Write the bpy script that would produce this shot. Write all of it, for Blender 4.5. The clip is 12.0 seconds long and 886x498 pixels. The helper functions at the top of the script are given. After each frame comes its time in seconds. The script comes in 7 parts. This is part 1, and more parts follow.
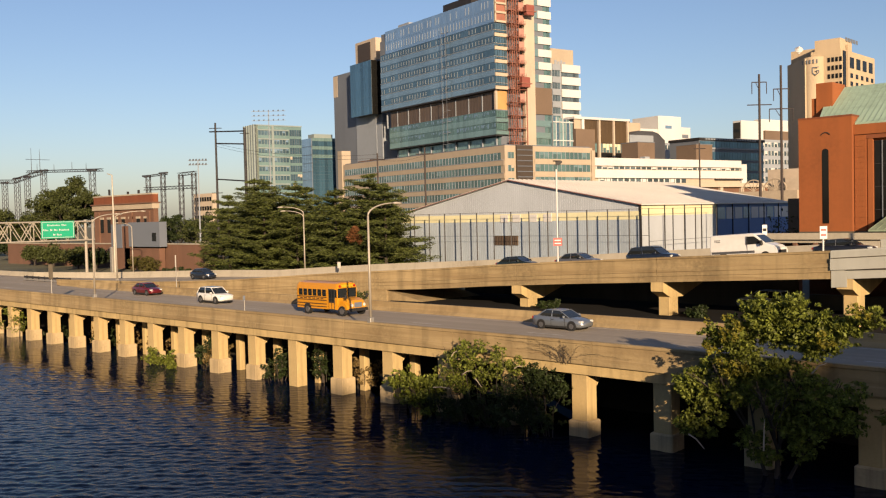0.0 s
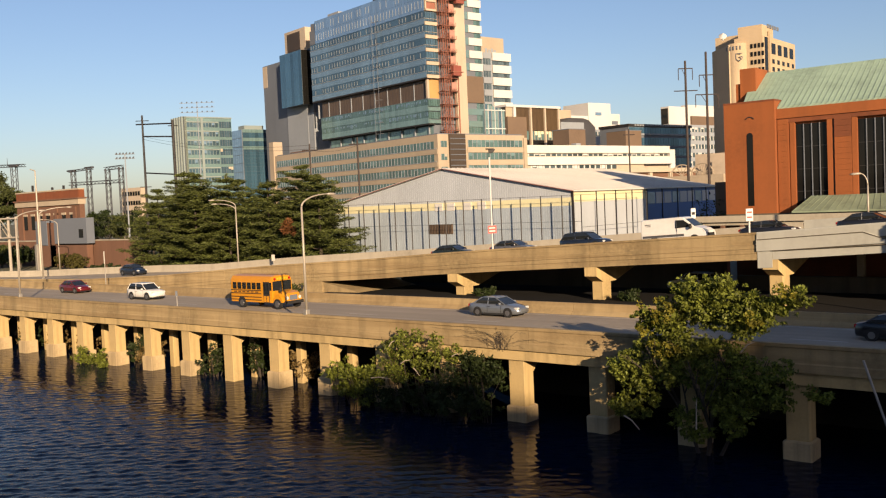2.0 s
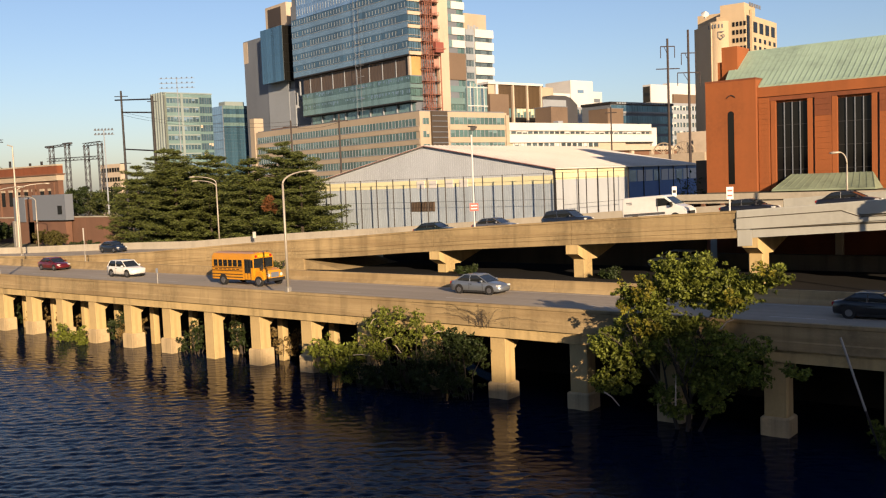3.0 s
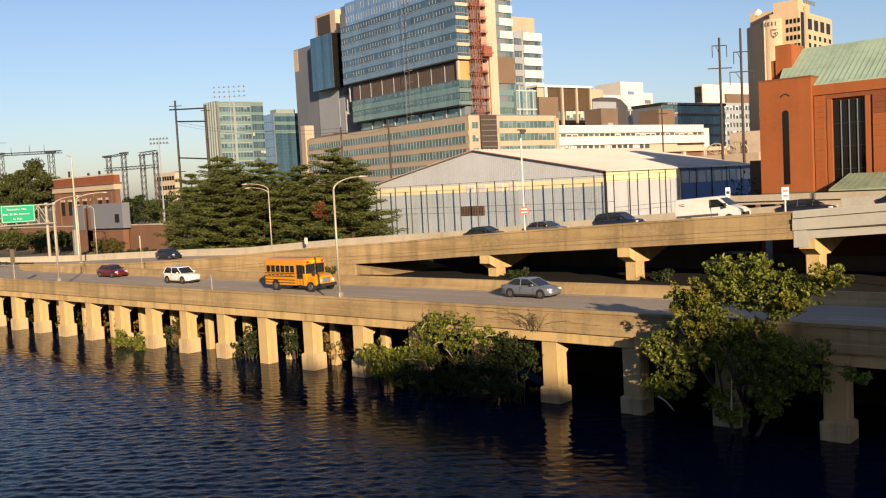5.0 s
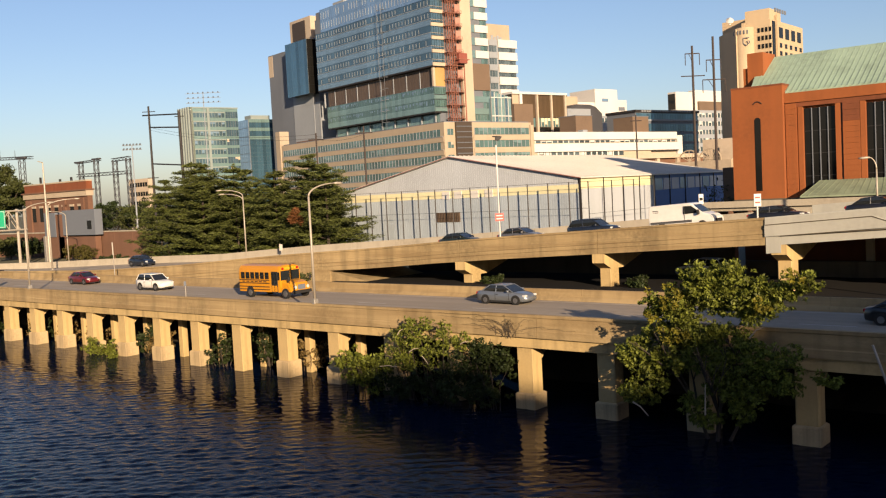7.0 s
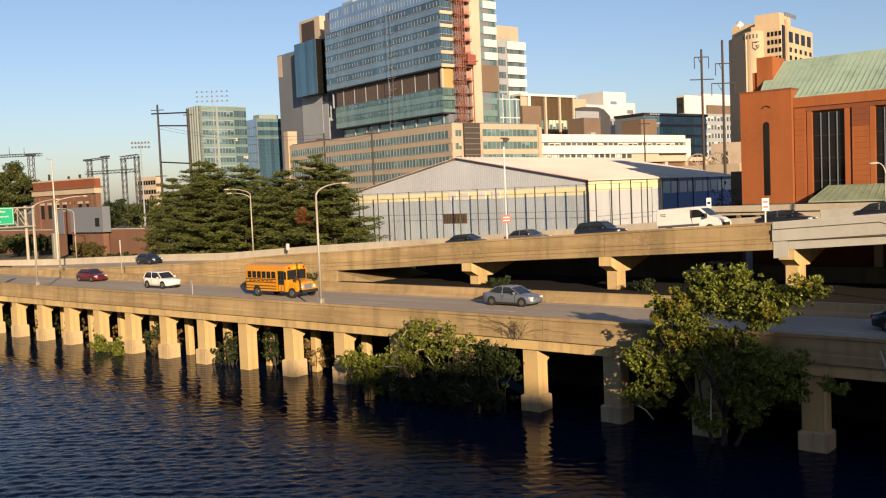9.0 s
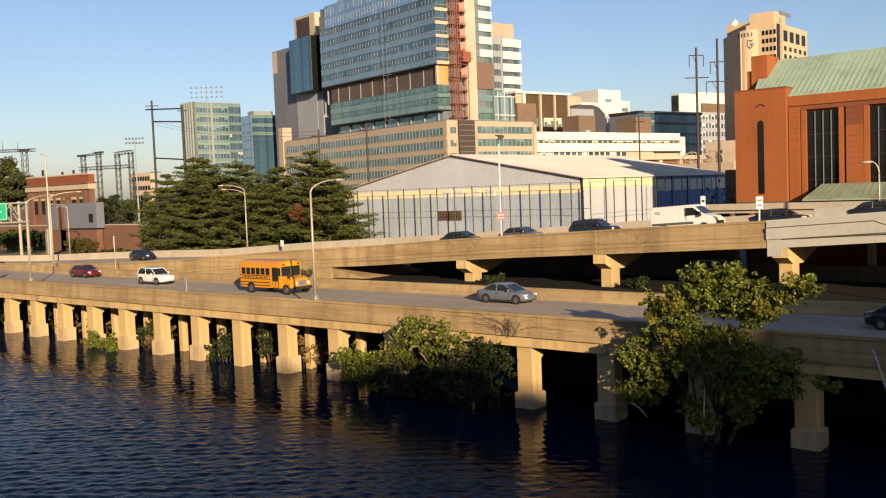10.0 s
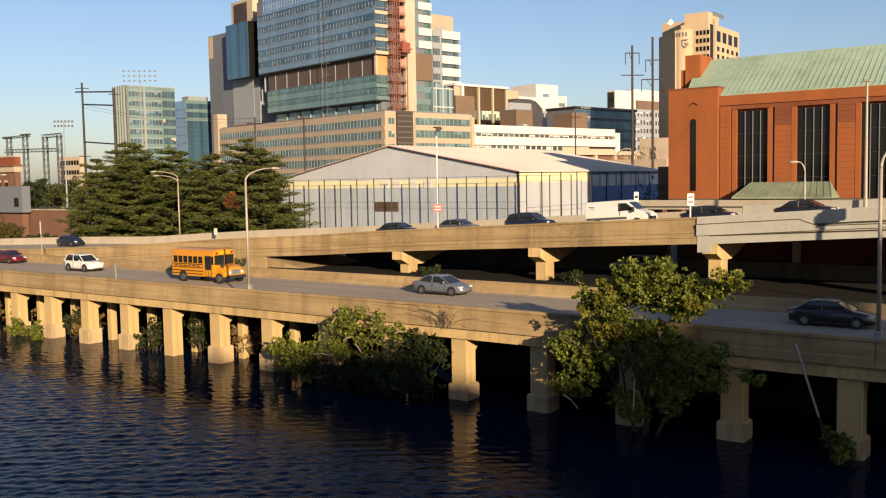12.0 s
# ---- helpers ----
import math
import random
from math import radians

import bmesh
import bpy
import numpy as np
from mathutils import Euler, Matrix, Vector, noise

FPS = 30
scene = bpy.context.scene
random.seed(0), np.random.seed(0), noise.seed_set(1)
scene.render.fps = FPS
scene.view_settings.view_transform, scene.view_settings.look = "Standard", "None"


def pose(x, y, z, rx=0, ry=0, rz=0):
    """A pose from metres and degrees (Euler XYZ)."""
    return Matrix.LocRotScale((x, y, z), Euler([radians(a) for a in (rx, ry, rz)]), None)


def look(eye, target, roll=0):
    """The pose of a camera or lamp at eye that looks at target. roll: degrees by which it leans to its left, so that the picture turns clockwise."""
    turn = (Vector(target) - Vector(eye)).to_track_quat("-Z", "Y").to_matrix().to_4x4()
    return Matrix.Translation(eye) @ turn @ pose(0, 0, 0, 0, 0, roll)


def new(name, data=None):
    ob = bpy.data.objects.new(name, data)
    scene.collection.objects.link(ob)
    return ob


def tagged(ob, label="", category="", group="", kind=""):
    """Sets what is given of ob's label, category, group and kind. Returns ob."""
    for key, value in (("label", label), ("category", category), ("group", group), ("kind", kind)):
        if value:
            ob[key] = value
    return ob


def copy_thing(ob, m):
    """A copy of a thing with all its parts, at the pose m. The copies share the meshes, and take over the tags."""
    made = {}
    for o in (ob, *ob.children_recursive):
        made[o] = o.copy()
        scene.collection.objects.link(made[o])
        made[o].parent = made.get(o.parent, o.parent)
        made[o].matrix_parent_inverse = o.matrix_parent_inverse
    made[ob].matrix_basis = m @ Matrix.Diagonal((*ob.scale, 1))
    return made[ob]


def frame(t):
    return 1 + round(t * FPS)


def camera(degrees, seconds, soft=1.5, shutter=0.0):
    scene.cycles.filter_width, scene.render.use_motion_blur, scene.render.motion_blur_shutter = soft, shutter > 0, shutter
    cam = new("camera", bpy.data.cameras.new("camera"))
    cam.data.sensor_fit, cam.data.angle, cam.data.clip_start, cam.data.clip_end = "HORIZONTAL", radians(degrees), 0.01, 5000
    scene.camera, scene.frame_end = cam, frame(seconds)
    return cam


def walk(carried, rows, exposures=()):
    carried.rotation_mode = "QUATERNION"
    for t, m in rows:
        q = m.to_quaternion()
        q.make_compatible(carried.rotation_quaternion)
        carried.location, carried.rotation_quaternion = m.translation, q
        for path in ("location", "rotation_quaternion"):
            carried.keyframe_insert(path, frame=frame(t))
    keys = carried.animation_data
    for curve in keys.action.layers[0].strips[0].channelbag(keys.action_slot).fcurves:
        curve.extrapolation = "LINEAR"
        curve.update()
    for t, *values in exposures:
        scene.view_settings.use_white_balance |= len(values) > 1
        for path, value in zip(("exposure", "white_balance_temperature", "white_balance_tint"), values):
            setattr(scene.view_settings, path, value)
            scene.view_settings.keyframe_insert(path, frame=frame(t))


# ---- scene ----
cam = camera(50.93, 12.0, soft=1.2)
# The camera stands at the rail of a river bridge and only turns: seconds, yaw, pitch, roll
PATH = [
    (0.0, 43.29, -2.00, 1.37), (0.5, 44.04, -1.97, 1.82), (1.0, 43.95, -2.09, 2.27), (1.5, 43.03, -2.15, 2.28), (1.7, 42.55, -2.29, 2.41), (1.8, 42.25, -2.31, 2.36),
    (2.0, 39.25, -2.79, 2.49), (2.2, 38.00, -3.84, 2.47), (2.5, 37.40, -3.98, 2.39), (3.0, 38.14, -4.22, 2.32), (3.2, 38.80, -4.33, 2.29), (3.5, 39.96, -4.34, 2.54), (3.7, 40.68, -4.33, 2.65),
    (5.3, 41.15, -3.75, 3.08), (5.5, 40.79, -3.67, 2.96), (6.0, 39.82, -3.61, 3.00), (6.5, 39.22, -3.56, 2.79), (7.0, 39.68, -3.50, 3.03), (7.2, 40.35, -3.60, 3.15),
    (8.8, 40.31, -3.40, 2.59), (9.0, 40.13, -3.41, 2.44), (9.5, 40.18, -3.51, 2.37), (10.0, 39.80, -3.60, 2.22), (10.5, 39.01, -3.65, 2.04),
    (11.0, 38.25, -3.67, 1.72), (11.5, 37.30, -3.90, 1.32), (11.8, 36.26, -4.22, 1.09), (12.0, 35.94, -4.24, 1.05),
]
EYE = (90.61, -47.83, 14.0)
walk(cam, [(t, pose(*EYE, 90 + p, r, y)) for t, y, p, r in PATH], exposures=[(t, e, 6500, 17.0) for t, e in ((0.0, 0.97), (1.8, 1.0), (2.5, 1.06), (3.5, 1.15), (5.5, 1.14), (6.0, 1.1), (9.0, 1.1), (12.0, 1.08))])

# ---- light: a low evening sun behind the camera, clear sky
SUN_DIR = Vector((-0.834, 0.552, -0.263)).normalized()
world = bpy.data.worlds.new("sky")
scene.world = world
world.use_nodes = True
wn = world.node_tree
sky = wn.nodes.new("ShaderNodeTexSky")
sky.sky_type = "NISHITA"
sky.sun_disc = False
sky.sun_elevation = radians(16)
sky.sun_rotation = radians(123.5)
sky.air_density, sky.dust_density, sky.ozone_density = 1.0, 0.9, 3.0
balance = wn.nodes.new("ShaderNodeMix")
balance.data_type = "RGBA"
balance.blend_type = "MULTIPLY"
balance.inputs["Factor"].default_value = 1.0
balance.inputs["B"].default_value = (1.04, 0.98, 0.976, 1)
wn.links.new(sky.outputs[0], balance.inputs["A"])
wn.links.new(balance.outputs["Result"], wn.nodes["Background"].inputs[0])
wn.nodes["Background"].inputs[1].default_value = 0.0622
sun = new("sun", bpy.data.lights.new("sun", "SUN"))
sun.data.energy = 4.95
sun.data.angle = radians(0.6)
sun.data.color = (1.0, 0.77, 0.48)
sun.matrix_world = look((150, -90, 60), Vector((150, -90, 60)) + SUN_DIR)


# ---- materials
MATS = {}


def mat(name, color, rough=0.8, metal=0.0, var=0.25, scale=1.0, bump=0.0, bscale=None, dark=None, streak=0.0,
        island=0.0, rand=0.0, spec=0.5, coat=0.0, board=0.0, grain=(0.12, 0.12, 2.6)):
    """A surface with two scales of colour change, optional stains that run down, and fine relief."""
    m = bpy.data.materials.new(name)
    m.use_nodes = True
    nt = m.node_tree
    b = nt.nodes["Principled BSDF"]
    b.inputs["Roughness"].default_value = rough
    b.inputs["Metallic"].default_value = metal
    b.inputs["Specular IOR Level"].default_value = spec
    b.inputs["Coat Weight"].default_value = coat
    tc = nt.nodes.new("ShaderNodeTexCoord")

    def noise_at(sc, detail=5.0, stretch=None):
        n = nt.nodes.new("ShaderNodeTexNoise")
        n.inputs["Scale"].default_value = sc
        n.inputs["Detail"].default_value = detail
        if stretch:
            mp = nt.nodes.new("ShaderNodeMapping")
            mp.inputs["Scale"].default_value = stretch
            nt.links.new(tc.outputs["Object"], mp.inputs["Vector"])
            nt.links.new(mp.outputs[0], n.inputs["Vector"])
        else:
            nt.links.new(tc.outputs["Object"], n.inputs["Vector"])
        return n.outputs["Fac"]

    def blend(fac, a, c, kind="MIX"):
        x = nt.nodes.new("ShaderNodeMix")
        x.data_type = "RGBA"
        x.blend_type = kind
        for sock, val in ((x.inputs["Factor"], fac), (x.inputs["A"], a), (x.inputs["B"], c)):
            if isinstance(val, (int, float)):
                sock.default_value = val
            elif isinstance(val, tuple):
                sock.default_value = (*val, 1)
            else:
                nt.links.new(val, sock)
        return x.outputs["Result"]

    def ramp(src, lo, hi):
        r = nt.nodes.new("ShaderNodeMapRange")
        r.inputs["From Min"].default_value, r.inputs["From Max"].default_value = lo, hi
        nt.links.new(src, r.inputs["Value"])
        return r.outputs["Result"]

    dk = dark or tuple(c * (1 - var) * 0.85 for c in color)
    lt = tuple(min(1, c * (1 + var * 0.6)) for c in color)
    col = blend(ramp(noise_at(scale * 0.35), 0.3, 0.7), dk, lt)
    col = blend(ramp(noise_at(scale * 6.0, 8), 0.25, 0.8), col, color)
    if streak:
        st = ramp(noise_at(1.0, 6, (scale * 1.6, scale * 1.6, scale * 0.09)), 0.48, 0.72)
        sc2 = nt.nodes.new("ShaderNodeMath")
        sc2.operation = "MULTIPLY"
        sc2.inputs[1].default_value = streak
        nt.links.new(st, sc2.inputs[0])
        col = blend(sc2.outputs[0], col, tuple(c * 0.35 for c in color))
    if board:
        bd = ramp(noise_at(1.0, 5, grain), 0.42, 0.66)
        bk = nt.nodes.new("ShaderNodeMath")
        bk.operation = "MULTIPLY"
        bk.inputs[1].default_value = board
        nt.links.new(bd, bk.inputs[0])
        col = blend(bk.outputs[0], col, tuple(c * k for c, k in zip(color, (0.55, 0.48, 0.42))))
    if island or rand:
        if island:
            g = nt.nodes.new("ShaderNodeNewGeometry").outputs["Random Per Island"]
        else:
            g = nt.nodes.new("ShaderNodeObjectInfo").outputs["Random"]
        r = nt.nodes.new("ShaderNodeMapRange")
        amt = island or rand
        r.inputs["To Min"].default_value, r.inputs["To Max"].default_value = 1 - amt, 1 + amt
        nt.links.new(g, r.inputs["Value"])
        hv = nt.nodes.new("ShaderNodeHueSaturation")
        nt.links.new(r.outputs[0], hv.inputs["Value"])
        nt.links.new(col, hv.inputs["Color"])
        col = hv.outputs[0]
    nt.links.new(col, b.inputs["Base Color"])
    if bump:
        bp = nt.nodes.new("ShaderNodeBump")
        bp.inputs["Strength"].default_value = bump
        bp.inputs["Distance"].default_value = 0.05
        nt.links.new(noise_at(bscale or scale * 9, 7), bp.inputs["Height"])
        nt.links.new(bp.outputs[0], b.inputs["Normal"])
    MATS[name] = m
    return m


def water_mat():
    """River water: small ripples, choppy in midstream and calmer in the lee of the bank."""
    m = mat("river_water", (0.0015, 0.0055, 0.0195), 0.02, var=0.3, scale=0.1, spec=0.1)
    nt = m.node_tree
    b = nt.nodes["Principled BSDF"]
    b.inputs["IOR"].default_value = 1.33
    tc = nt.nodes.new("ShaderNodeTexCoord")
    sep = nt.nodes.new("ShaderNodeSeparateXYZ")
    nt.links.new(tc.outputs["Object"], sep.inputs[0])
    # wind reaches the water from about ten metres off the piers; the edge of the lee wanders
    drift = nt.nodes.new("ShaderNodeTexNoise")
    drift.inputs["Scale"].default_value = 0.08
    nt.links.new(tc.outputs["Object"], drift.inputs["Vector"])
    edge = nt.nodes.new("ShaderNodeMath")
    edge.operation = "MULTIPLY_ADD"
    edge.inputs[1].default_value = 7.0
    nt.links.new(drift.outputs["Fac"], edge.inputs[0])
    nt.links.new(sep.outputs["Y"], edge.inputs[2])
    wind = nt.nodes.new("ShaderNodeMapRange")
    wind.interpolation_type = "SMOOTHSTEP"
    wind.inputs["From Min"].default_value, wind.inputs["From Max"].default_value = -4.5, -12.5
    wind.inputs["To Min"].default_value, wind.inputs["To Max"].default_value = 0.22, 1.0
    nt.links.new(edge.outputs[0], wind.inputs["Value"])
    last = None
    for sc, st, dist, rot in ((3.4, 0.8, 0.03, 18), (8.0, 0.7, 0.015, 30)):
        mp = nt.nodes.new("ShaderNodeMapping")
        mp.vector_type = "TEXTURE"
        mp.inputs["Rotation"].default_value = (0, 0, radians(rot))
        mp.inputs["Scale"].default_value = (1 / (sc * 0.6), 1 / (sc * 1.5), 1 / sc)
        n = nt.nodes.new("ShaderNodeTexNoise")
        n.inputs["Scale"].default_value = 1.0
        n.inputs["Detail"].default_value = 2
        nt.links.new(tc.outputs["Object"], mp.inputs["Vector"])
        nt.links.new(mp.outputs[0], n.inputs["Vector"])
        bp = nt.nodes.new("ShaderNodeBump")
        bp.inputs["Distance"].default_value = dist
        k = nt.nodes.new("ShaderNodeMath")
        k.operation = "MULTIPLY"
        k.inputs[1].default_value = st
        nt.links.new(wind.outputs["Result"], k.inputs[0])
        nt.links.new(k.outputs[0], bp.inputs["Strength"])
        nt.links.new(n.outputs["Fac"], bp.inputs["Height"])
        if last:
            nt.links.new(last, bp.inputs["Normal"])
        last = bp.outputs[0]
    nt.links.new(last, b.inputs["Normal"])
    return m


def leaf_mat(name, color, rand=0.35, trans=0.25):
    m = mat(name, color, 0.6, var=0.3, scale=0.6, island=rand, spec=0.25)
    nt = m.node_tree
    b = nt.nodes["Principled BSDF"]
    src = b.inputs["Base Color"].links[0].from_socket
    tr = nt.nodes.new("ShaderNodeBsdfTranslucent")
    nt.links.new(src, tr.inputs["Color"])
    mx = nt.nodes.new("ShaderNodeMixShader")
    mx.inputs[0].default_value = trans
    out = nt.nodes["Material Output"]
    nt.links.new(b.outputs[0], mx.inputs[1])
    nt.links.new(tr.outputs[0], mx.inputs[2])
    nt.links.new(mx.outputs[0], out.inputs[0])
    return m


WATER = water_mat()
CONC = mat("weathered_concrete", (0.295, 0.217, 0.108), 0.9, var=0.45, scale=0.7, bump=0.35, bscale=7, streak=0.55, board=0.5)
CONC_PALE = mat("pale_concrete", (0.331, 0.295, 0.229), 0.88, var=0.15, scale=0.6, bump=0.2, bscale=6, streak=0.25)
CONC_COL = mat("column_concrete", (0.415, 0.302, 0.137), 0.9, var=0.34, scale=1.0, bump=0.3, bscale=8, streak=0.6)
CONC_CAP = mat("stained_pile_cap_concrete", (0.43, 0.325, 0.18), 0.9, var=0.4, scale=1.2, bump=0.35, bscale=8, streak=0.6)
CONC_GREY = mat("grey_painted_concrete", (0.325, 0.325, 0.288), 0.85, var=0.12, scale=0.5, bump=0.15, streak=0.2)
# dark tone stands in for shade under ramp and bridge; also a sign back
CONC_DARK = mat("shade_dark_concrete", (0.0903, 0.0752, 0.0542), 0.85, var=0.35, scale=0.8, bump=0.3, streak=0.4, spec=0.15)
ASPH = mat("worn_road_surface", (0.283, 0.241, 0.187), 0.9, var=0.18, scale=0.25, bump=0.2, bscale=30, board=0.3, grain=(0.03, 1.1, 1.0))
# near-black asphalt: shade under the ramp is put into its colour
TARMAC = mat("shade_dark_asphalt", (0.0144, 0.0138, 0.0132), 0.92, var=0.25, scale=0.3, bump=0.2, bscale=25, spec=0.12)
PAINT = mat("road_paint", (0.36, 0.34, 0.3), 0.7, var=0.3, scale=1.5)
# soil colour carries the shade under the highway deck
SOIL_D = mat("shade_dark_soil", (0.0301, 0.0241, 0.0169), 0.95, var=0.4, scale=0.5, bump=0.6, bscale=3, spec=0.15)
GRASS_G = mat("dry_grass_ground", (0.0903, 0.0843, 0.0361), 0.95, var=0.4, scale=0.3, bump=0.4, bscale=5)
GALV = mat("galvanised_steel", (0.301, 0.283, 0.253), 0.55, 0.5, var=0.12, scale=0.8)
POLE_PALE = mat("pale_lamp_paint", (0.325, 0.289, 0.235), 0.5, 0.2, var=0.1, scale=0.8)
DARKMETAL = mat("dark_weathered_steel", (0.0301, 0.0271, 0.0271), 0.6, 0.4, var=0.25, scale=1)
RUSTPOLE = mat("brown_utility_pole", (0.0361, 0.0253, 0.0217), 0.8, var=0.3, scale=1, streak=0.3)
BRICK = mat("red_brick_face", (0.228, 0.0655, 0.0138), 0.9, var=0.16, scale=0.5, bump=0.3, bscale=14, streak=0.22)
BRICK_D = mat("dark_brick_band", (0.15, 0.0421, 0.0132), 0.9, var=0.25, scale=0.6, bump=0.3, bscale=14, streak=0.3)
BRICK_B = mat("brown_brick", (0.129, 0.0636, 0.0378), 0.9, var=0.2, scale=0.5, bump=0.3, bscale=10, streak=0.2)
COPPER = mat("green_copper_roof", (0.28, 0.385, 0.295), 0.6, 0.1, var=0.2, scale=0.4, streak=0.3, island=0.08)
COPPER_S = mat("stained_copper_canopy", (0.2, 0.245, 0.165), 0.7, 0.1, var=0.4, scale=0.5, streak=0.5, island=0.1)
SIDING = mat("grey_corrugated_siding", (0.312, 0.362, 0.412), 0.6, 0.1, var=0.1, scale=0.4, streak=0.2)
SIDING_W = mat("white_metal_siding", (0.375, 0.405, 0.44), 0.55, 0.1, var=0.08, scale=0.4, streak=0.12)
CREAM = mat("cream_clerestory_panel", (0.56, 0.528, 0.335), 0.6, var=0.08, scale=0.5)
SHADE_BLUE = mat("shadow_blue_siding", (0.0512, 0.126, 0.319), 0.55, 0.1, var=0.12, scale=0.4, streak=0.15)
SHEDROOF = mat("white_sheet_roof", (0.533, 0.503, 0.464), 0.55, 0.05, var=0.1, scale=0.3)
REDTRIM = mat("red_roof_trim", (0.206, 0.0774, 0.0688), 0.6, var=0.2)
STONE_PINK = mat("pink_beige_stone", (0.325, 0.266, 0.195), 0.85, var=0.1, scale=0.2, streak=0.1)
STONE_BEIGE = mat("beige_stone", (0.373, 0.307, 0.235), 0.85, var=0.1, scale=0.2, streak=0.1)
STONE_GREY = mat("grey_precast", (0.108, 0.123, 0.149), 0.8, var=0.08, scale=0.15, streak=0.12)
STONE_LIGHT = mat("light_grey_panel", (0.212, 0.234, 0.262), 0.8, var=0.06, scale=0.15)
TANCLAD = mat("tan_precast_tower", (0.397, 0.307, 0.199), 0.85, var=0.08, scale=0.2, streak=0.1)
BROWNPANEL = mat("brown_louvre_panel", (0.0512, 0.0373, 0.0277), 0.6, 0.2, var=0.2, scale=0.3, island=0.15)
OCHRE = mat("ochre_brown_glass", (0.0783, 0.0512, 0.0271), 0.3, 0.1, var=0.2, scale=0.2, island=0.1)
WHITE = mat("white_panel", (0.482, 0.47, 0.452), 0.6, var=0.05, scale=0.2)
CURTAIN = mat("dark_blue_curtain_glass", (0.075, 0.135, 0.18), 0.1, 0.45, var=0.2, scale=0.15, island=0.22, spec=0.8)
CURTAIN_L = mat("pale_blue_spandrel_glass", (0.16, 0.245, 0.315), 0.15, 0.4, var=0.1, scale=0.15, island=0.08, spec=0.8)
CURTAIN_G = mat("pale_green_spandrel_glass", (0.15, 0.24, 0.245), 0.15, 0.3, var=0.1, scale=0.15, island=0.1, spec=0.8)
CURTAIN_B = mat("deep_blue_reflective_glass", (0.06, 0.13, 0.19), 0.08, 0.5, var=0.2, scale=0.15, island=0.3, spec=0.8)
SCREEN = mat("pale_blue_screen_glass", (0.21, 0.33, 0.47), 0.15, 0.5, var=0.12, scale=0.15, island=0.08, spec=0.8)
LAB_PALE = mat("pale_grey_green_panel", (0.172, 0.211, 0.211), 0.7, 0.0, var=0.08, scale=0.15)
LABGLASS = mat("grey_green_spandrel", (0.102, 0.123, 0.102), 0.3, 0.0, var=0.15, scale=0.15, island=0.15)
SUBSTEEL = mat("dark_grey_substation_steel", (0.0542, 0.0542, 0.0602), 0.6, 0.3, var=0.2, scale=0.5)
TEAL = mat("teal_glass", (0.06, 0.11, 0.11), 0.1, 0.0, var=0.2, scale=0.2, island=0.25, spec=0.8)
DARKGLASS = mat("dark_window_glass", (0.009, 0.009, 0.0085), 0.06, 0.0, var=0.3, scale=0.4, island=0.35, spec=0.2)
FARGLASS = mat("far_window_glass", (0.05, 0.07, 0.08), 0.12, 0.0, var=0.3, scale=0.4, island=0.5, spec=0.7)
MULLION = mat("pale_mullion", (0.331, 0.331, 0.313), 0.5, 0.4, var=0.1)
RUSTRED = mat("red_oxide_hoist_steel", (0.245, 0.098, 0.066), 0.7, 0.1, var=0.3, scale=0.6)
HOIST_PINK = mat("faded_pink_gate_paint", (0.331, 0.169, 0.132), 0.7, 0.0, var=0.2, scale=0.6)
CAGE_RED = mat("faded_red_cage_paint", (0.215, 0.06, 0.042), 0.6, 0.1, var=0.25, scale=0.6)
PLYWOOD = mat("orange_plywood", (0.373, 0.217, 0.0783), 0.8, var=0.2, scale=0.5)
LOUVRE = mat("brown_louvre_cladding", (0.082, 0.06, 0.047), 0.6, 0.1, var=0.2, scale=0.3, island=0.15)
BROWN_LT = mat("brown_metal_panel", (0.132, 0.0903, 0.0602), 0.6, 0.1, var=0.12, scale=0.3)
BARK = mat("tree_bark", (0.045, 0.034, 0.025), 0.95, var=0.3, scale=3, bump=0.6, bscale=12)
LEAF = leaf_mat("broad_leaf", (0.115, 0.135, 0.019), 0.6)
LEAF_Y = leaf_mat("yellow_leaf", (0.163, 0.146, 0.0155))
LEAF_O = leaf_mat("olive_brown_leaf", (0.0722, 0.0632, 0.0144))
LEAF_M = leaf_mat("mid_green_leaf", (0.0533, 0.0645, 0.0172), 0.5)
# dark shrub leaf; in the waterside brush it serves as the shaded broad_leaf
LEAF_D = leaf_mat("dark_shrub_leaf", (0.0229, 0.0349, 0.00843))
NEEDLE = leaf_mat("pine_needle", (0.066, 0.079, 0.0175), 0.6, 0.12)
NEEDLE_R = leaf_mat("brown_dead_needle", (0.132, 0.0542, 0.0181), 0.3, 0.12)
DRYLEAF = leaf_mat("dry_vine", (0.15, 0.102, 0.0361), 0.3, 0.2)
SIGN_G = mat("green_sign_face", (0.0103, 0.284, 0.155), 0.45, var=0.05, scale=0.3)
SIGN_W = mat("white_sign_face", (0.482, 0.482, 0.47), 0.5, var=0.04)
SIGN_R = mat("red_sign_face", (0.391, 0.0361, 0.0241), 0.5, var=0.05)
SIGN_Y = mat("yellow_sign_face", (0.452, 0.301, 0.012), 0.5, var=0.05)
BLACK = mat("black_rubber", (0.00903, 0.00903, 0.00903), 0.8, var=0.2)
CHROME = mat("alloy_wheel", (0.331, 0.331, 0.337), 0.3, 0.9, var=0.05)
CARGLASS = mat("car_window_glass", (0.015, 0.018, 0.02), 0.05, 0.0, var=0.1, spec=0.8)
LAMPGLASS = mat("headlight_lens", (0.452, 0.452, 0.433), 0.15, var=0.05, spec=0.8)
TAILRED = mat("red_lamp_lens", (0.301, 0.012, 0.012), 0.2, var=0.05)
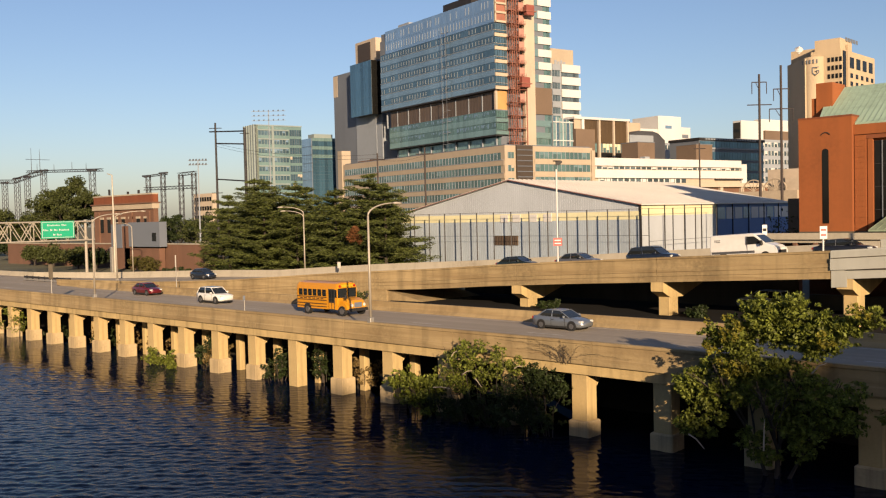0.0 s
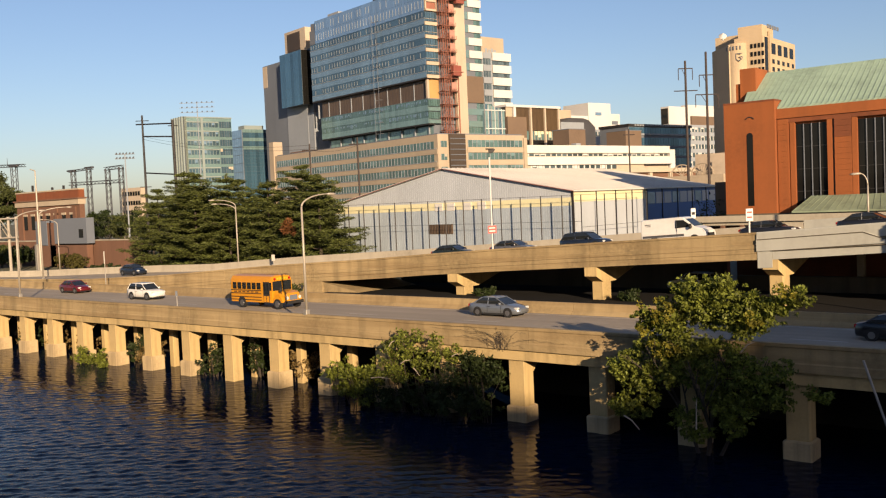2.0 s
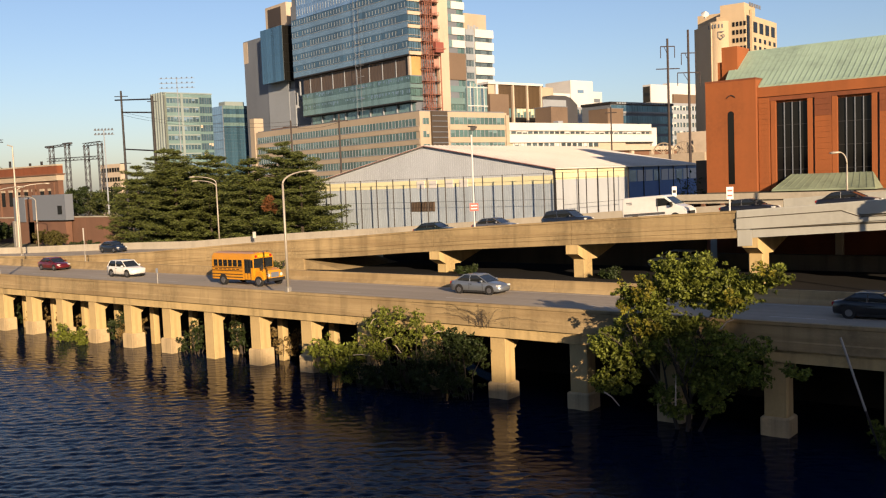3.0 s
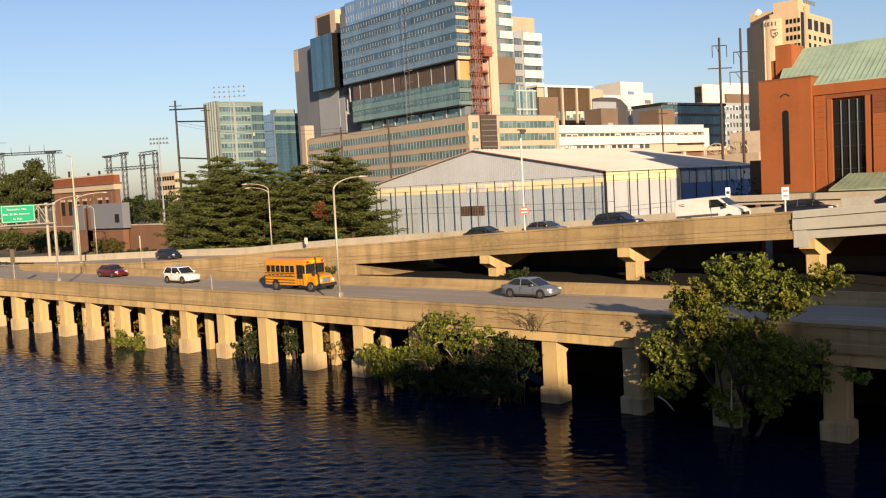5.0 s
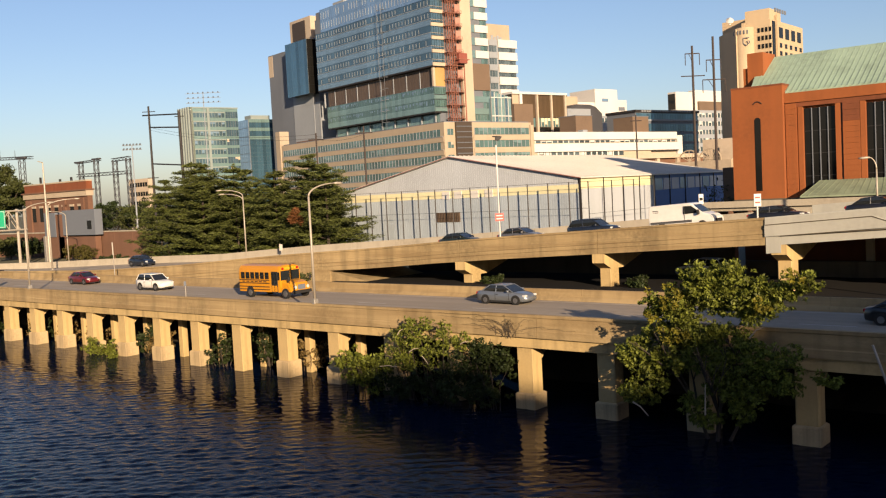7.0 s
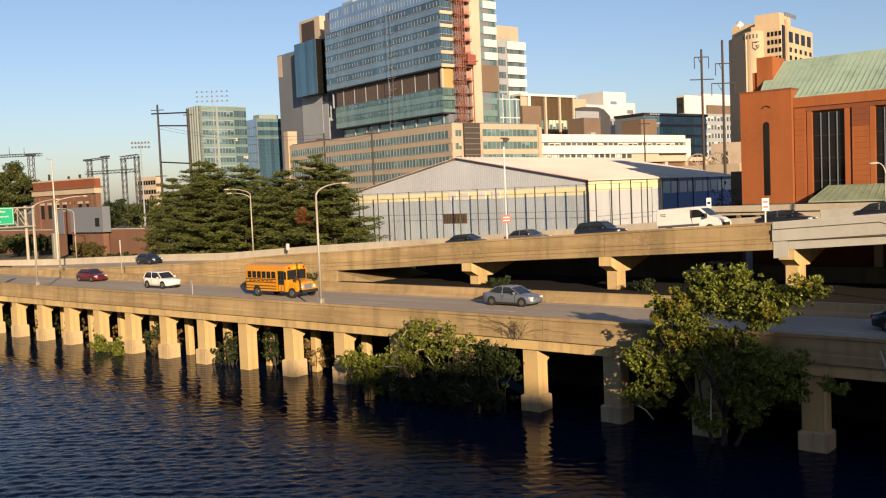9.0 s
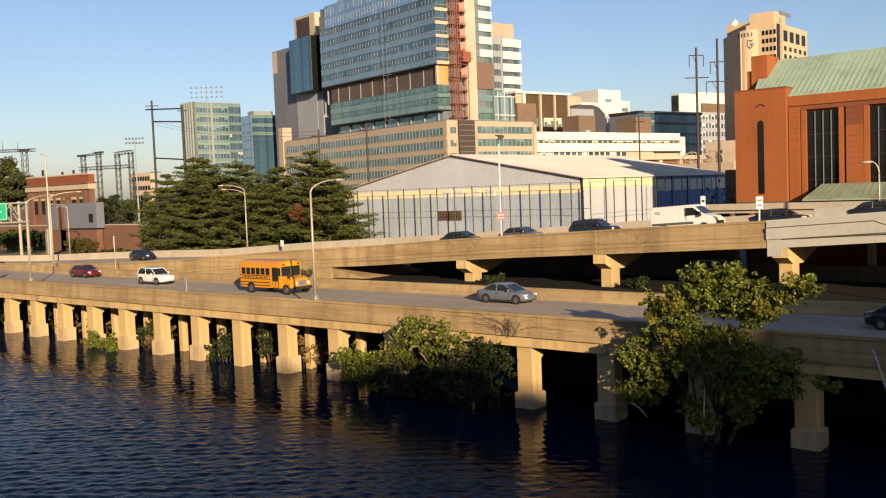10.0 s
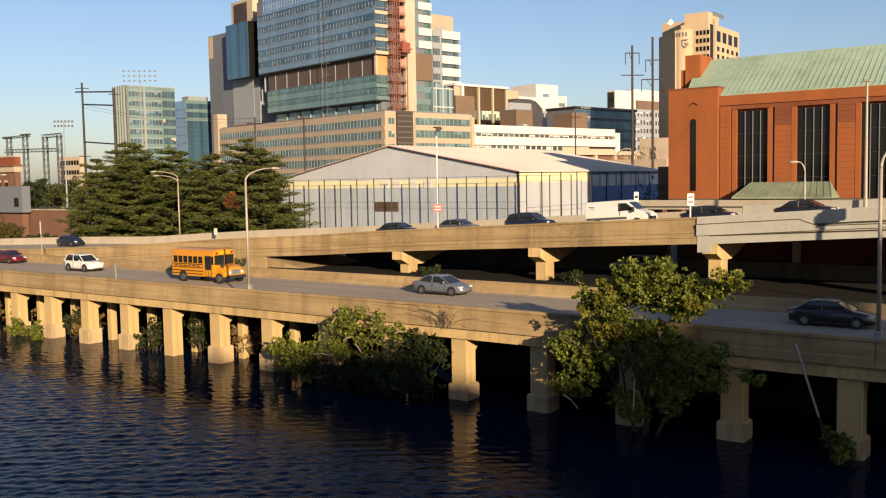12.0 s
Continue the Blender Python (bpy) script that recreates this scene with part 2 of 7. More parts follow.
BUSYEL = mat("school_bus_yellow", (0.482, 0.205, 0.00602), 0.4, var=0.06, scale=0.5, coat=0.3)


def paint(name, color, metal=0.3):
    return mat(name, color, 0.32, metal, var=0.05, scale=0.4, coat=0.6)


P_SILVER = paint("silver_blue_paint", (0.199, 0.223, 0.253), 0.6)
P_BLACK = paint("black_car_paint", (0.0108, 0.0108, 0.0132), 0.2)
P_NAVY = paint("dark_blue_paint", (0.012, 0.0181, 0.0331), 0.3)
P_WHITE = paint("white_car_paint", (0.6, 0.59, 0.56), 0.0)
P_GREY = paint("grey_car_paint", (0.132, 0.132, 0.138), 0.5)
P_RED = paint("dark_red_paint", (0.11, 0.006, 0.008), 0.2)
P_GREEN = paint("dark_green_paint", (0.0151, 0.0241, 0.0181), 0.3)

# ---- mesh helpers
class Shape:
    """Collects boxes, bars and sheets for one mesh."""

    def __init__(self):
        self.v, self.f = [], []

    def add(self, verts, faces):
        n = len(self.v)
        self.v += [tuple(p) for p in verts]
        self.f += [tuple(i + n for i in q) for q in faces]
        return self

    def box(self, x0, x1, y0, y1, z0, z1, c=0.0):
        """A box; c cuts its upright edges and its top edge."""
        if c <= 0:
            self.add([(x0, y0, z0), (x1, y0, z0), (x1, y1, z0), (x0, y1, z0), (x0, y0, z1), (x1, y0, z1), (x1, y1, z1), (x0, y1, z1)],
                     [(0, 3, 2, 1), (4, 5, 6, 7), (0, 1, 5, 4), (1, 2, 6, 5), (2, 3, 7, 6), (3, 0, 4, 7)])
            return self

        def ring(k, z):
            return [(x0 + k, y0, z), (x1 - k, y0, z), (x1, y0 + k, z), (x1, y1 - k, z), (x1 - k, y1, z), (x0 + k, y1, z), (x0, y1 - k, z), (x0, y0 + k, z)]

        def ring_in(k, z):
            a = ring(k, z)
            mx, my = (x0 + x1) / 2, (y0 + y1) / 2
            return [(p[0] + (k if p[0] < mx else -k), p[1] + (k if p[1] < my else -k), z) for p in a]
        rings = [ring(c, z0), ring(c, z1 - c), ring_in(c, z1)]
        vs = [p for r in rings for p in r]
        fs = [tuple(range(7, -1, -1)), tuple(range(16, 24))]
        for k in range(2):
            for i in range(8):
                j = (i + 1) % 8
                fs.append((k * 8 + i, k * 8 + j, k * 8 + 8 + j, k * 8 + 8 + i))
        return self.add(vs, fs)

    def bar(self, p, q, r0, r1=None, n=6):
        p, q = Vector(p), Vector(q)
        r1 = r0 if r1 is None else r1
        w = (q - p)
        if w.length < 1e-6:
            return self
        u = w.orthogonal().normalized()
        t = w.cross(u).normalized()
        vs = []
        for base, r in ((p, r0), (q, r1)):
            for i in range(n):
                a = 2 * math.pi * i / n
                vs.append(base + u * math.cos(a) * r + t * math.sin(a) * r)
        fs = [(i, (i + 1) % n, n + (i + 1) % n, n + i) for i in range(n)] + [tuple(range(n - 1, -1, -1)), tuple(range(n, 2 * n))]
        return self.add(vs, fs)

    def path(self, pts, r0, r1=None, n=6):
        """One unbroken tapered tube through the points."""
        r1 = r0 if r1 is None else r1
        pts = [Vector(p) for p in pts]
        k = len(pts) - 1
        rings, side = [], None
        for i, p in enumerate(pts):
            d = (pts[min(i + 1, k)] - pts[max(i - 1, 0)]).normalized()
            if side is None:
                side = d.orthogonal()
            side = (side - d * side.dot(d)).normalized()
            up = d.cross(side)
            r = r0 + (r1 - r0) * i / k
            rings.append([p + (side * math.cos(2 * math.pi * j / n) + up * math.sin(2 * math.pi * j / n)) * r for j in range(n)])
        return self.loft(rings)

    def quad(self, a, b, c, d):
        return self.add([a, b, c, d], [(0, 1, 2, 3)])

    def extrude(self, outline, y0, y1):
        """An outline in x, z given thickness in y."""
        n = len(outline)
        vs = [(x, y0, z) for x, z in outline] + [(x, y1, z) for x, z in outline]
        fs = [tuple(range(n)), tuple(range(2 * n - 1, n - 1, -1))] + [(i, n + i, n + (i + 1) % n, (i + 1) % n) for i in range(n)]
        return self.add(vs, fs)

    def loft(self, rings, close=True):
        n = len(rings[0])
        vs = [p for r in rings for p in r]
        fs = []
        for k in range(len(rings) - 1):
            for i in range(n if close else n - 1):
                j = (i + 1) % n
                fs.append((k * n + i, k * n + j, (k + 1) * n + j, (k + 1) * n + i))
        if close:
            fs += [tuple(range(n - 1, -1, -1)), tuple(range((len(rings) - 1) * n, len(rings) * n))]
        return self.add(vs, fs)

    def mesh(self, name, material, smooth=False):
        me = bpy.data.meshes.new(name)
        me.from_pydata(self.v, [], self.f)
        me.materials.append(material)
        if smooth:
            me.shade_smooth()
        me.update()
        return me


def part(name, shape, material, parent=None, label="", smooth=False):
    ob = new(name, shape.mesh(name, material, smooth))
    if parent:
        ob.parent = parent
    if label:
        tagged(ob, label)
    return ob


def thing(name, label, category, group="", at=(0, 0, 0), kind=""):
    ob = new(name)
    ob.location = at
    return tagged(ob, label, category, group, kind)


def struct(name, shape, material, label, category, smooth=False):
    return tagged(part(name, shape, material, None, "", smooth), label, category, "", "structure")


def lerp(s, table):
    return float(np.interp(s, [a for a, _ in table], [b for _, b in table]))


ROAD_Z = 5.3
FAR_D = 12.0

# ---- water and ground
def river():
    """The river: open sheets all round a stretch with real wavelets, choppy in midstream and calm under the bank."""
    x0, x1, y0, y1 = -70.0, 94.0, -38.0, 2.0
    xs, ys = np.arange(x0, x1 + 0.01, 0.16), np.arange(y0, y1 + 0.01, 0.14)
    gx, gy = np.meshgrid(xs, ys)
    r = np.random.RandomState(4)
    gz = np.zeros_like(gx)
    for k in range(32):
        length = 0.4 * 1.036 ** k * r.uniform(0.9, 1.1)
        a = radians(r.normal(-60, 30))
        bend = 0.9 * np.sin(gx * r.uniform(0.03, 0.12) + r.uniform(0, 6)) + 0.9 * np.sin(gy * r.uniform(0.05, 0.16) + r.uniform(0, 6))
        gz += 0.0056 * length ** 0.9 * np.sin(6.2832 / length * (gx * np.cos(a) + gy * np.sin(a)) + bend + r.uniform(0, 6.28))
    lee = np.clip((-5.5 - 0.0008 * np.maximum(gx, 0) ** 2 - gy + 1.2 * np.sin(gx * 0.09) + 0.8 * np.sin(gx * 0.31 + 1)) / 7.0, 0, 1)
    rim = np.clip(np.minimum(np.minimum(gx - x0, x1 - gx), np.minimum(gy - y0, y1 - gy)) / 2.0, 0, 1)
    gz *= (0.3 + 0.7 * lee * lee * (3 - 2 * lee)) * rim
    v = np.stack([gx, gy, gz], -1).reshape(-1, 3).tolist()
    n, m = len(xs), len(ys)
    i = (np.arange(m - 1)[:, None] * n + np.arange(n - 1)[None]).reshape(-1, 1)
    f = (i + np.array([[0, 1, n + 1, n]])).tolist()
    k = len(v)
    X, Y = (-1500.0, x0, float(xs[-1]), 900.0), (-900.0, y0, float(ys[-1]), 12.0)
    v += [(x, y, 0.0) for y in Y for x in X]
    f += [(k + j * 4 + q, k + j * 4 + q + 1, k + j * 4 + q + 5, k + j * 4 + q + 4) for j in range(3) for q in range(3) if (j, q) != (1, 1)]
    me = bpy.data.meshes.new("water")
    me.from_pydata(v, [], f)
    me.materials.append(WATER)
    me.shade_smooth()
    return tagged(new("water", me), "dark blue rippled river water", "river", "", "structure")


river()

G_ = Shape()
G_.quad((-3500, 12.4, 4.95), (1500, 12.4, 4.95), (1500, 4200, 4.95), (-3500, 4200, 4.95))
struct("ground", G_, GRASS_G, "dry grass and soil ground beyond the highway", "ground")

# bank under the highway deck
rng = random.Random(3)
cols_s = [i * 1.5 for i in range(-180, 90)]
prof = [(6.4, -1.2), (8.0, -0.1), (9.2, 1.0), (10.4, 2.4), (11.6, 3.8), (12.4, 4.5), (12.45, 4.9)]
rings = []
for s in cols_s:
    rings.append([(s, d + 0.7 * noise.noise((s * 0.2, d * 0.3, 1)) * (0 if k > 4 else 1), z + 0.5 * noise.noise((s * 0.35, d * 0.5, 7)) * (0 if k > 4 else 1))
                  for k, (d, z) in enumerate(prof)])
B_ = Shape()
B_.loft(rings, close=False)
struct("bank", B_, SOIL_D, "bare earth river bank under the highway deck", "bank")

# ---- the riverside terrace on which the camera stands
BR = Vector((-0.145, 0.989, 0)).normalized()
BX = Vector((0.989, 0.145, 0)).normalized()


def terrace_box(k0, k1, w0, w1, z0, z1):
    sh = Shape()
    base = Vector((90.61, -47.83, 0))
    c = [base + BR * k + BX * w for k, w in ((k0, w0), (k0, w1), (k1, w1), (k1, w0))]
    sh.add([(*p.xy, z0) for p in c] + [(*p.xy, z1) for p in c], [(0, 3, 2, 1), (4, 5, 6, 7), (0, 1, 5, 4), (1, 2, 6, 5), (2, 3, 7, 6), (3, 0, 4, 7)])
    return sh


terrace = tagged(new("terrace"), "stone riverside terrace with a low parapet", "terrace", "", "structure")
part("deck", terrace_box(-26, 6, 0.6, 12, -2, 12.4), CONC_GREY, terrace)
part("parapet", terrace_box(-26, -2, 0.6, 0.9, 12.4, 13.3), CONC_GREY, terrace)
part("parapet", terrace_box(1.2, 6, 0.6, 0.9, 12.4, 13.3), CONC_GREY, terrace)
part("parapet", terrace_box(5.7, 6, 0.9, 12, 12.4, 13.3), CONC_GREY, terrace)
part("bay", terrace_box(-2, 1.2, -0.8, 0.6, 11.8, 12.4), CONC_GREY, terrace)
part("bay_parapet", terrace_box(-2, 1.2, -0.8, -0.6, 12.4, 13.2), CONC_GREY, terrace)
# unseen sign, added to cast the stemmed shadow on the grey bridge parapet
bs = thing("road_sign", "unseen plain sign on a tall post casting a parapet shadow", "road sign", "road signs")
part("post", terrace_box(64.2, 64.4, 1.05, 1.2, 5.0, 14.0), GALV, bs)
part("panel", terrace_box(63.9, 65.5, 1.2, 1.24, 13.0, 13.9), SIGN_W, bs)
part("panel", terrace_box(64.3, 65.0, 1.2, 1.24, 13.9, 14.2), SIGN_W, bs)
# unseen blocks added behind the camera, tops stepped to shade piers, tree and road
BLOCK_LINE = Vector((0.985, 0.174, 0))
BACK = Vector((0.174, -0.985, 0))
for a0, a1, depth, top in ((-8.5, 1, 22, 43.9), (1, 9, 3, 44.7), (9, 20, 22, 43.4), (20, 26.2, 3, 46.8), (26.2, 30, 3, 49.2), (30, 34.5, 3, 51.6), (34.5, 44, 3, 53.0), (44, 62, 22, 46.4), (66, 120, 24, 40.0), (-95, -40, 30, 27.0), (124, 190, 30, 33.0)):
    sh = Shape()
    c = [Vector((179, -90.3, 0)) + BLOCK_LINE * a + BACK * b for a, b in ((a0, 0), (a1, 0), (a1, depth), (a0, depth))]
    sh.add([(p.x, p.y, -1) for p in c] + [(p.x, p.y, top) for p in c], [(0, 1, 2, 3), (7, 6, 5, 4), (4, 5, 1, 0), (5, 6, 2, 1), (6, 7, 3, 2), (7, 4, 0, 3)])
    struct("backdrop_building", sh, BRICK_D, "unseen plain block added behind the camera to cast shade", "building")

# unseen low row added behind the camera to cut skylight on shaded faces
for x0, x1, top in ((-150, -96, 13.0), (-96, -50, 16.0), (-50, -12, 14.0), (-12, 40, 16.5), (40, 78, 15.0), (78, 118, 17.5)):
    sh = Shape()
    sh.box(x0, x1, -98, -78, -1, top)
    struct("backdrop_building", sh, BRICK_D, "unseen plain block added behind the camera to cut skylight", "building")

# ---- lower highway
S0, S1 = -330.0, 130.0
COL_STEP = 5.84
COL_REF = 56.85

hw = Shape()
hw.box(S0, S1, 0.15, FAR_D, ROAD_Z - 0.55, ROAD_Z)
road = struct("road", hw, ASPH, "worn grey highway deck with two lanes", "road")
gore = Shape()
gore.add([(-330, 12.0, 5.296), (-44, 12.0, 5.296), (-44, 26, 5.296), (-70, 20.2, 5.296), (-330, 20.2, 5.296)], [(0, 1, 2, 3, 4)])
struct("road_fork", gore, ASPH, "worn road surface where the ramp forks off", "road")

PANEL = COL_STEP * 2
k0, k1 = int((S0 - COL_REF) // PANEL), int((S1 - COL_REF) // PANEL)
parapet = tagged(new("near_parapet"), "weathered tan concrete parapet with joints and stains", "parapet", "", "structure")
for k in range(k0, k1 + 1):
    a = COL_REF + k * PANEL + 1.2
    sh = Shape()
    # face with a small cap, slightly battered
    out = [(-0.25, 4.62), (-0.25, 5.05), (-0.20, 5.12), (-0.17, 5.85), (-0.21, 5.9), (-0.21, 6.07), (0.12, 6.07), (0.17, 5.5), (0.35, 5.3), (0.35, 4.62)]
    x0, x1 = a + 0.015, a + PANEL - 0.015
    n = len(out)
    sh.add([(x0, y, z) for y, z in out] + [(x1, y, z) for y, z in out],
           [tuple(range(n - 1, -1, -1)), tuple(range(n, 2 * n))] + [(i, (i + 1) % n, n + (i + 1) % n, n + i) for i in range(n)])
    part("parapet_panel", sh, CONC, parapet)

fb = tagged(new("median_barrier"), "sloped tan concrete highway barrier with cracks", "barrier", "", "structure")
for k in range(int(S0 // 9), int(S1 // 9) + 1):
    x0, x1 = k * 9 + 0.01, k * 9 + 8.99
    if x0 < -40:
        continue
    out = [(11.55, 5.28), (11.6, 5.36), (11.85, 5.62), (11.93, 6.15), (12.18, 6.15), (12.26, 5.62), (12.45, 5.36), (12.45, 4.9), (11.55, 4.9)]
    n = len(out)
    sh = Shape()
    sh.add([(x0, y, z) for y, z in out] + [(x1, y, z) for y, z in out],
           [tuple(range(n)), tuple(range(2 * n - 1, n - 1, -1))] + [((i + 1) % n, i, n + i, n + (i + 1) % n) for i in range(n)])
    part("barrier_panel", sh, CONC, fb)

bm_ = Shape()
bm_.box(S0, S1, -0.06, 1.05, 3.95, 4.62)
bm_.box(S0, S1, 7.6, 8.5, 3.95, 4.6)
for d in (2.6, 4.3, 6.0, 10.0):
    bm_.box(S0, S1, d, d + 0.4, 4.2, 4.75)
struct("deck_beam", bm_, CONC_COL, "stained concrete edge beams under the deck", "beam")

lanes = Shape()
for k in range(-28, 12):
    a = k * 12.0
    lanes.box(a, a + 3.2, 6.15, 6.29, ROAD_Z, ROAD_Z + 0.004)
struct("lane_marking", lanes, PAINT, "faded white dashed lane lines", "marking")
edge = Shape()
edge.box(S0, S1, 11.0, 11.12, ROAD_Z, ROAD_Z + 0.004)
edge.box(S0, S1, 1.3, 1.42, ROAD_Z, ROAD_Z + 0.004)
struct("edge_marking", edge, PAINT, "worn pale road edge lines", "marking")


def deck_column(footing):
    c = thing("deck_column", "square tan concrete pier standing in the river", "column", "columns under the highway deck")
    sh = Shape()
    sh.box(-0.6, 0.6, 0.0, 1.05, -1.5, 3.95, 0.05)
    part("shaft", sh, CONC_COL, c)
    sh = Shape()
    sh.add([(-0.6, 1.05, 3.95), (0.6, 1.05, 3.95), (0.6, 1.05, 3.1), (-0.6, 1.05, 3.1), (-0.6, 2.0, 3.95), (0.6, 2.0, 3.95)],
           [(0, 3, 2, 1), (0, 1, 5, 4), (3, 4, 5, 2), (0, 4, 3), (1, 2, 5)])
    part("bracket", sh, CONC_COL, c)
    if footing:
        sh = Shape()
        sh.box(-0.76, 0.76, -0.2, 1.25, -2.0, footing, 0.08)
        part("footing", sh, CONC_CAP, c, "wide concrete pile cap with a waterline stain")
    return c


made = {}
for k in range(-40, 6):
    s = COL_REF + k * COL_STEP
    kind = 0 if k == -5 else (1.0 if k > -2 or k == -9 else 1.3)
    if kind not in made:
        made[kind] = deck_column(kind)
        made[kind].location = (s, 0.1, 0)
    else:
        copy_thing(made[kind], pose(s, 0.1, 0))

inner = thing("deck_column", "slim inner concrete column under the deck", "column", "inner columns under the highway deck", (COL_REF + 0.43 - 40 * COL_STEP, 2.3, 0))
sh = Shape()
sh.box(-0.32, 0.32, 0, 0.6, -1.5, 4.2, 0.04)
part("shaft", sh, CONC_COL, inner)
for k in range(-40, -2):
    if k > -40:
        copy_thing(inner, pose(COL_REF + 0.43 + k * COL_STEP, 2.3, 0))

# ---- ramp that climbs behind the highway
DN = [(-45, 12.6), (-20, 15), (0, 18.5), (20, 21.5), (30, 22), (200, 22)]
ZN = [(-45, 6.1), (-20, 6.35), (-6.4, 6.88), (0.5, 7.34), (10, 7.96), (15, 8.21), (23, 8.57), (31.3, 9.13), (40, 9.62), (48, 10.0), (54, 10.3), (64, 10.77), (77.6, 11.65), (130, 14)]
DF = [(-330, 20), (-70, 20), (-50, 25), (-30, 28.5), (0, 31), (20, 32), (200, 32)]
ZF = [(-330, 6.1), (-80, 6.1), (-64, 6.17), (-51, 6.28), (-40, 6.6), (-24, 7.0), (-14, 7.16), (-8.7, 7.49), (3.5, 8.19), (13, 8.6), (21, 8.91), (52, 10.6), (64, 11.2), (78, 12), (130, 14.3)]
JOINT = 64.2


def strip(stations, outline):
    """A lengthwise solid: outline(s) gives its y, z corners at s."""
    sh = Shape()
    sh.loft([[(s, y, z) for y, z in outline(s)] for s in stations])
    return sh


def steps(a, b, w=3.0):
    n = max(1, round((b - a) / w))
    return [a + (b - a) * i / n for i in range(n + 1)]


def near_face(s):
    d, z = lerp(s, DN), lerp(s, ZN)
    return [(d, z - 2.1), (d, z - 1.66), (d + 0.05, z - 1.63), (d, z - 1.6), (d, z - 1.3), (d + 0.05, z - 1.27), (d, z - 1.24), (d, z - 0.95), (d + 0.07, z - 0.9), (d + 0.06, z - 0.2), (d, z - 0.16), (d, z), (d + 0.32, z), (d + 0.4, z - 0.9), (d + 0.6, z - 2.1)]


ramp_wall = tagged(new("ramp_parapet"), "board-marked tan concrete ramp edge girder and parapet", "parapet", "", "structure")
cuts = [-45, -33, -21, -9, 3, 15.6, 34.3, 49.6, JOINT]
for a, b in zip(cuts[:-1], cuts[1:]):
    part("girder_panel", strip(steps(a + 0.02, b - 0.02), near_face), CONC, ramp_wall)

fill = strip(steps(-45, 17), lambda s: [(lerp(s, DN) + 0.05, 4.8), (lerp(s, DN) + 0.05, lerp(s, ZN) - 2.0), (lerp(s, DN) + 0.6, lerp(s, ZN) - 1.0), (lerp(s, DF) - 0.3, lerp(s, ZF) - 1.0), (lerp(s, DF) - 0.3, 4.8)])
struct("ramp_wall", fill, CONC, "tan concrete retaining wall under the low end of the ramp", "retaining wall")
wing_end = Shape()
wing_end.add([(16, 21.2, 4.9), (16, 21.2, 6.3), (22.5, 21.9, 4.9), (16, 31, 4.9), (16, 31, 6.3), (22.5, 31, 4.9)], [(0, 2, 1), (1, 2, 5, 4), (3, 4, 5)])
struct("abutment_slope", wing_end, CONC, "sloped concrete abutment under the ramp", "abutment")

deck = strip(steps(-70, 118), lambda s: [(lerp(s, DN) + 0.3 if s > -45 else 12.2, (lerp(s, ZN) - 0.95) if s > -45 else 5.3), (lerp(s, DF) - 0.2, lerp(s, ZF) - 0.95), (lerp(s, DF) - 0.2, lerp(s, ZF) - 1.6), (lerp(s, DN) + 0.3 if s > -45 else 12.2, (lerp(s, ZN) - 1.6) if s > -45 else 4.6)])
struct("ramp_road", deck, ASPH, "worn grey ramp road surface", "road")
# underside takes the concrete that has shade in its colour
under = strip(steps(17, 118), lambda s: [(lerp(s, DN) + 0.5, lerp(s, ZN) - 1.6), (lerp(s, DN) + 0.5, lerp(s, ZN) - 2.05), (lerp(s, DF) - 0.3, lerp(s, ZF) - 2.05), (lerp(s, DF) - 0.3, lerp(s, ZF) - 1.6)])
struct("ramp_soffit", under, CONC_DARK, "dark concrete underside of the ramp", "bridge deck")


def far_face(s):
    d, z = lerp(s, DF), lerp(s, ZF)
    return [(d - 0.25, z - 1.0), (d - 0.1, z - 0.6), (d - 0.05, z), (d + 0.25, z), (d + 0.35, z - 1.0), (d + 0.35, z - 2.0), (d - 0.25, z - 2.0)]


far_wall = tagged(new("ramp_far_parapet"), "pale sunlit concrete barrier along the ramp", "barrier", "", "structure")
st = list(range(-324, -70, 12)) + [-70, -60, -50, -40, -30, -20, -10, 0, 10, 20, 31, 42, 53]
for a, b in zip(st[:-1], st[1:]):
    part("barrier_panel", strip(steps(a + 0.015, b - 0.015), far_face), CONC_PALE, far_wall)

# grey bridge that takes over from the ramp
def wing_cap(s):
    z = lerp(s, ZN)
    return [(21.95, z - 0.95), (21.95, z - 0.1), (22.0, z), (22.3, z), (22.35, z - 0.95)]


def wing_band(s):
    z = lerp(s, ZN) - (0.55 if s < 72 else (0.55 + (s - 72) * 0.45 if s < 73.2 else 1.09))
    return [(21.85, lerp(s, ZN) - 1.45), (21.85, z - 0.05), (21.9, z), (22.3, z), (22.3, lerp(s, ZN) - 1.45)]


def wing_girder(s):
    z = lerp(s, ZN)
    return [(22.0, z - 2.15), (22.0, z - 1.4), (22.6, z - 1.4), (22.6, z - 2.15)]


wing = tagged(new("bridge_parapet"), "light grey painted bridge parapet with a stepped ledge", "parapet", "", "structure")
part("cap", strip(steps(JOINT + 0.02, 118), wing_cap), CONC_GREY, wing)
part("ledge", strip([64.22, 67, 70, 71.9, 72.3, 72.8, 73.2, 76, 80, 90, 100, 118], wing_band), CONC_GREY, wing)
part("girder", strip(steps(JOINT + 1.2, 118), wing_girder), CONC_GREY, wing)
part("pilaster", strip([64.25, 65.38], lambda s: [(21.97, lerp(s, ZN) - 2.75), (21.97, lerp(s, ZN) - 1.46), (22.6, lerp(s, ZN) - 1.46), (22.6, lerp(s, ZN) - 2.75)]), CONC_GREY, wing)
# dark bars before the face paint the shadow lines of its grooves
gv = Shape()
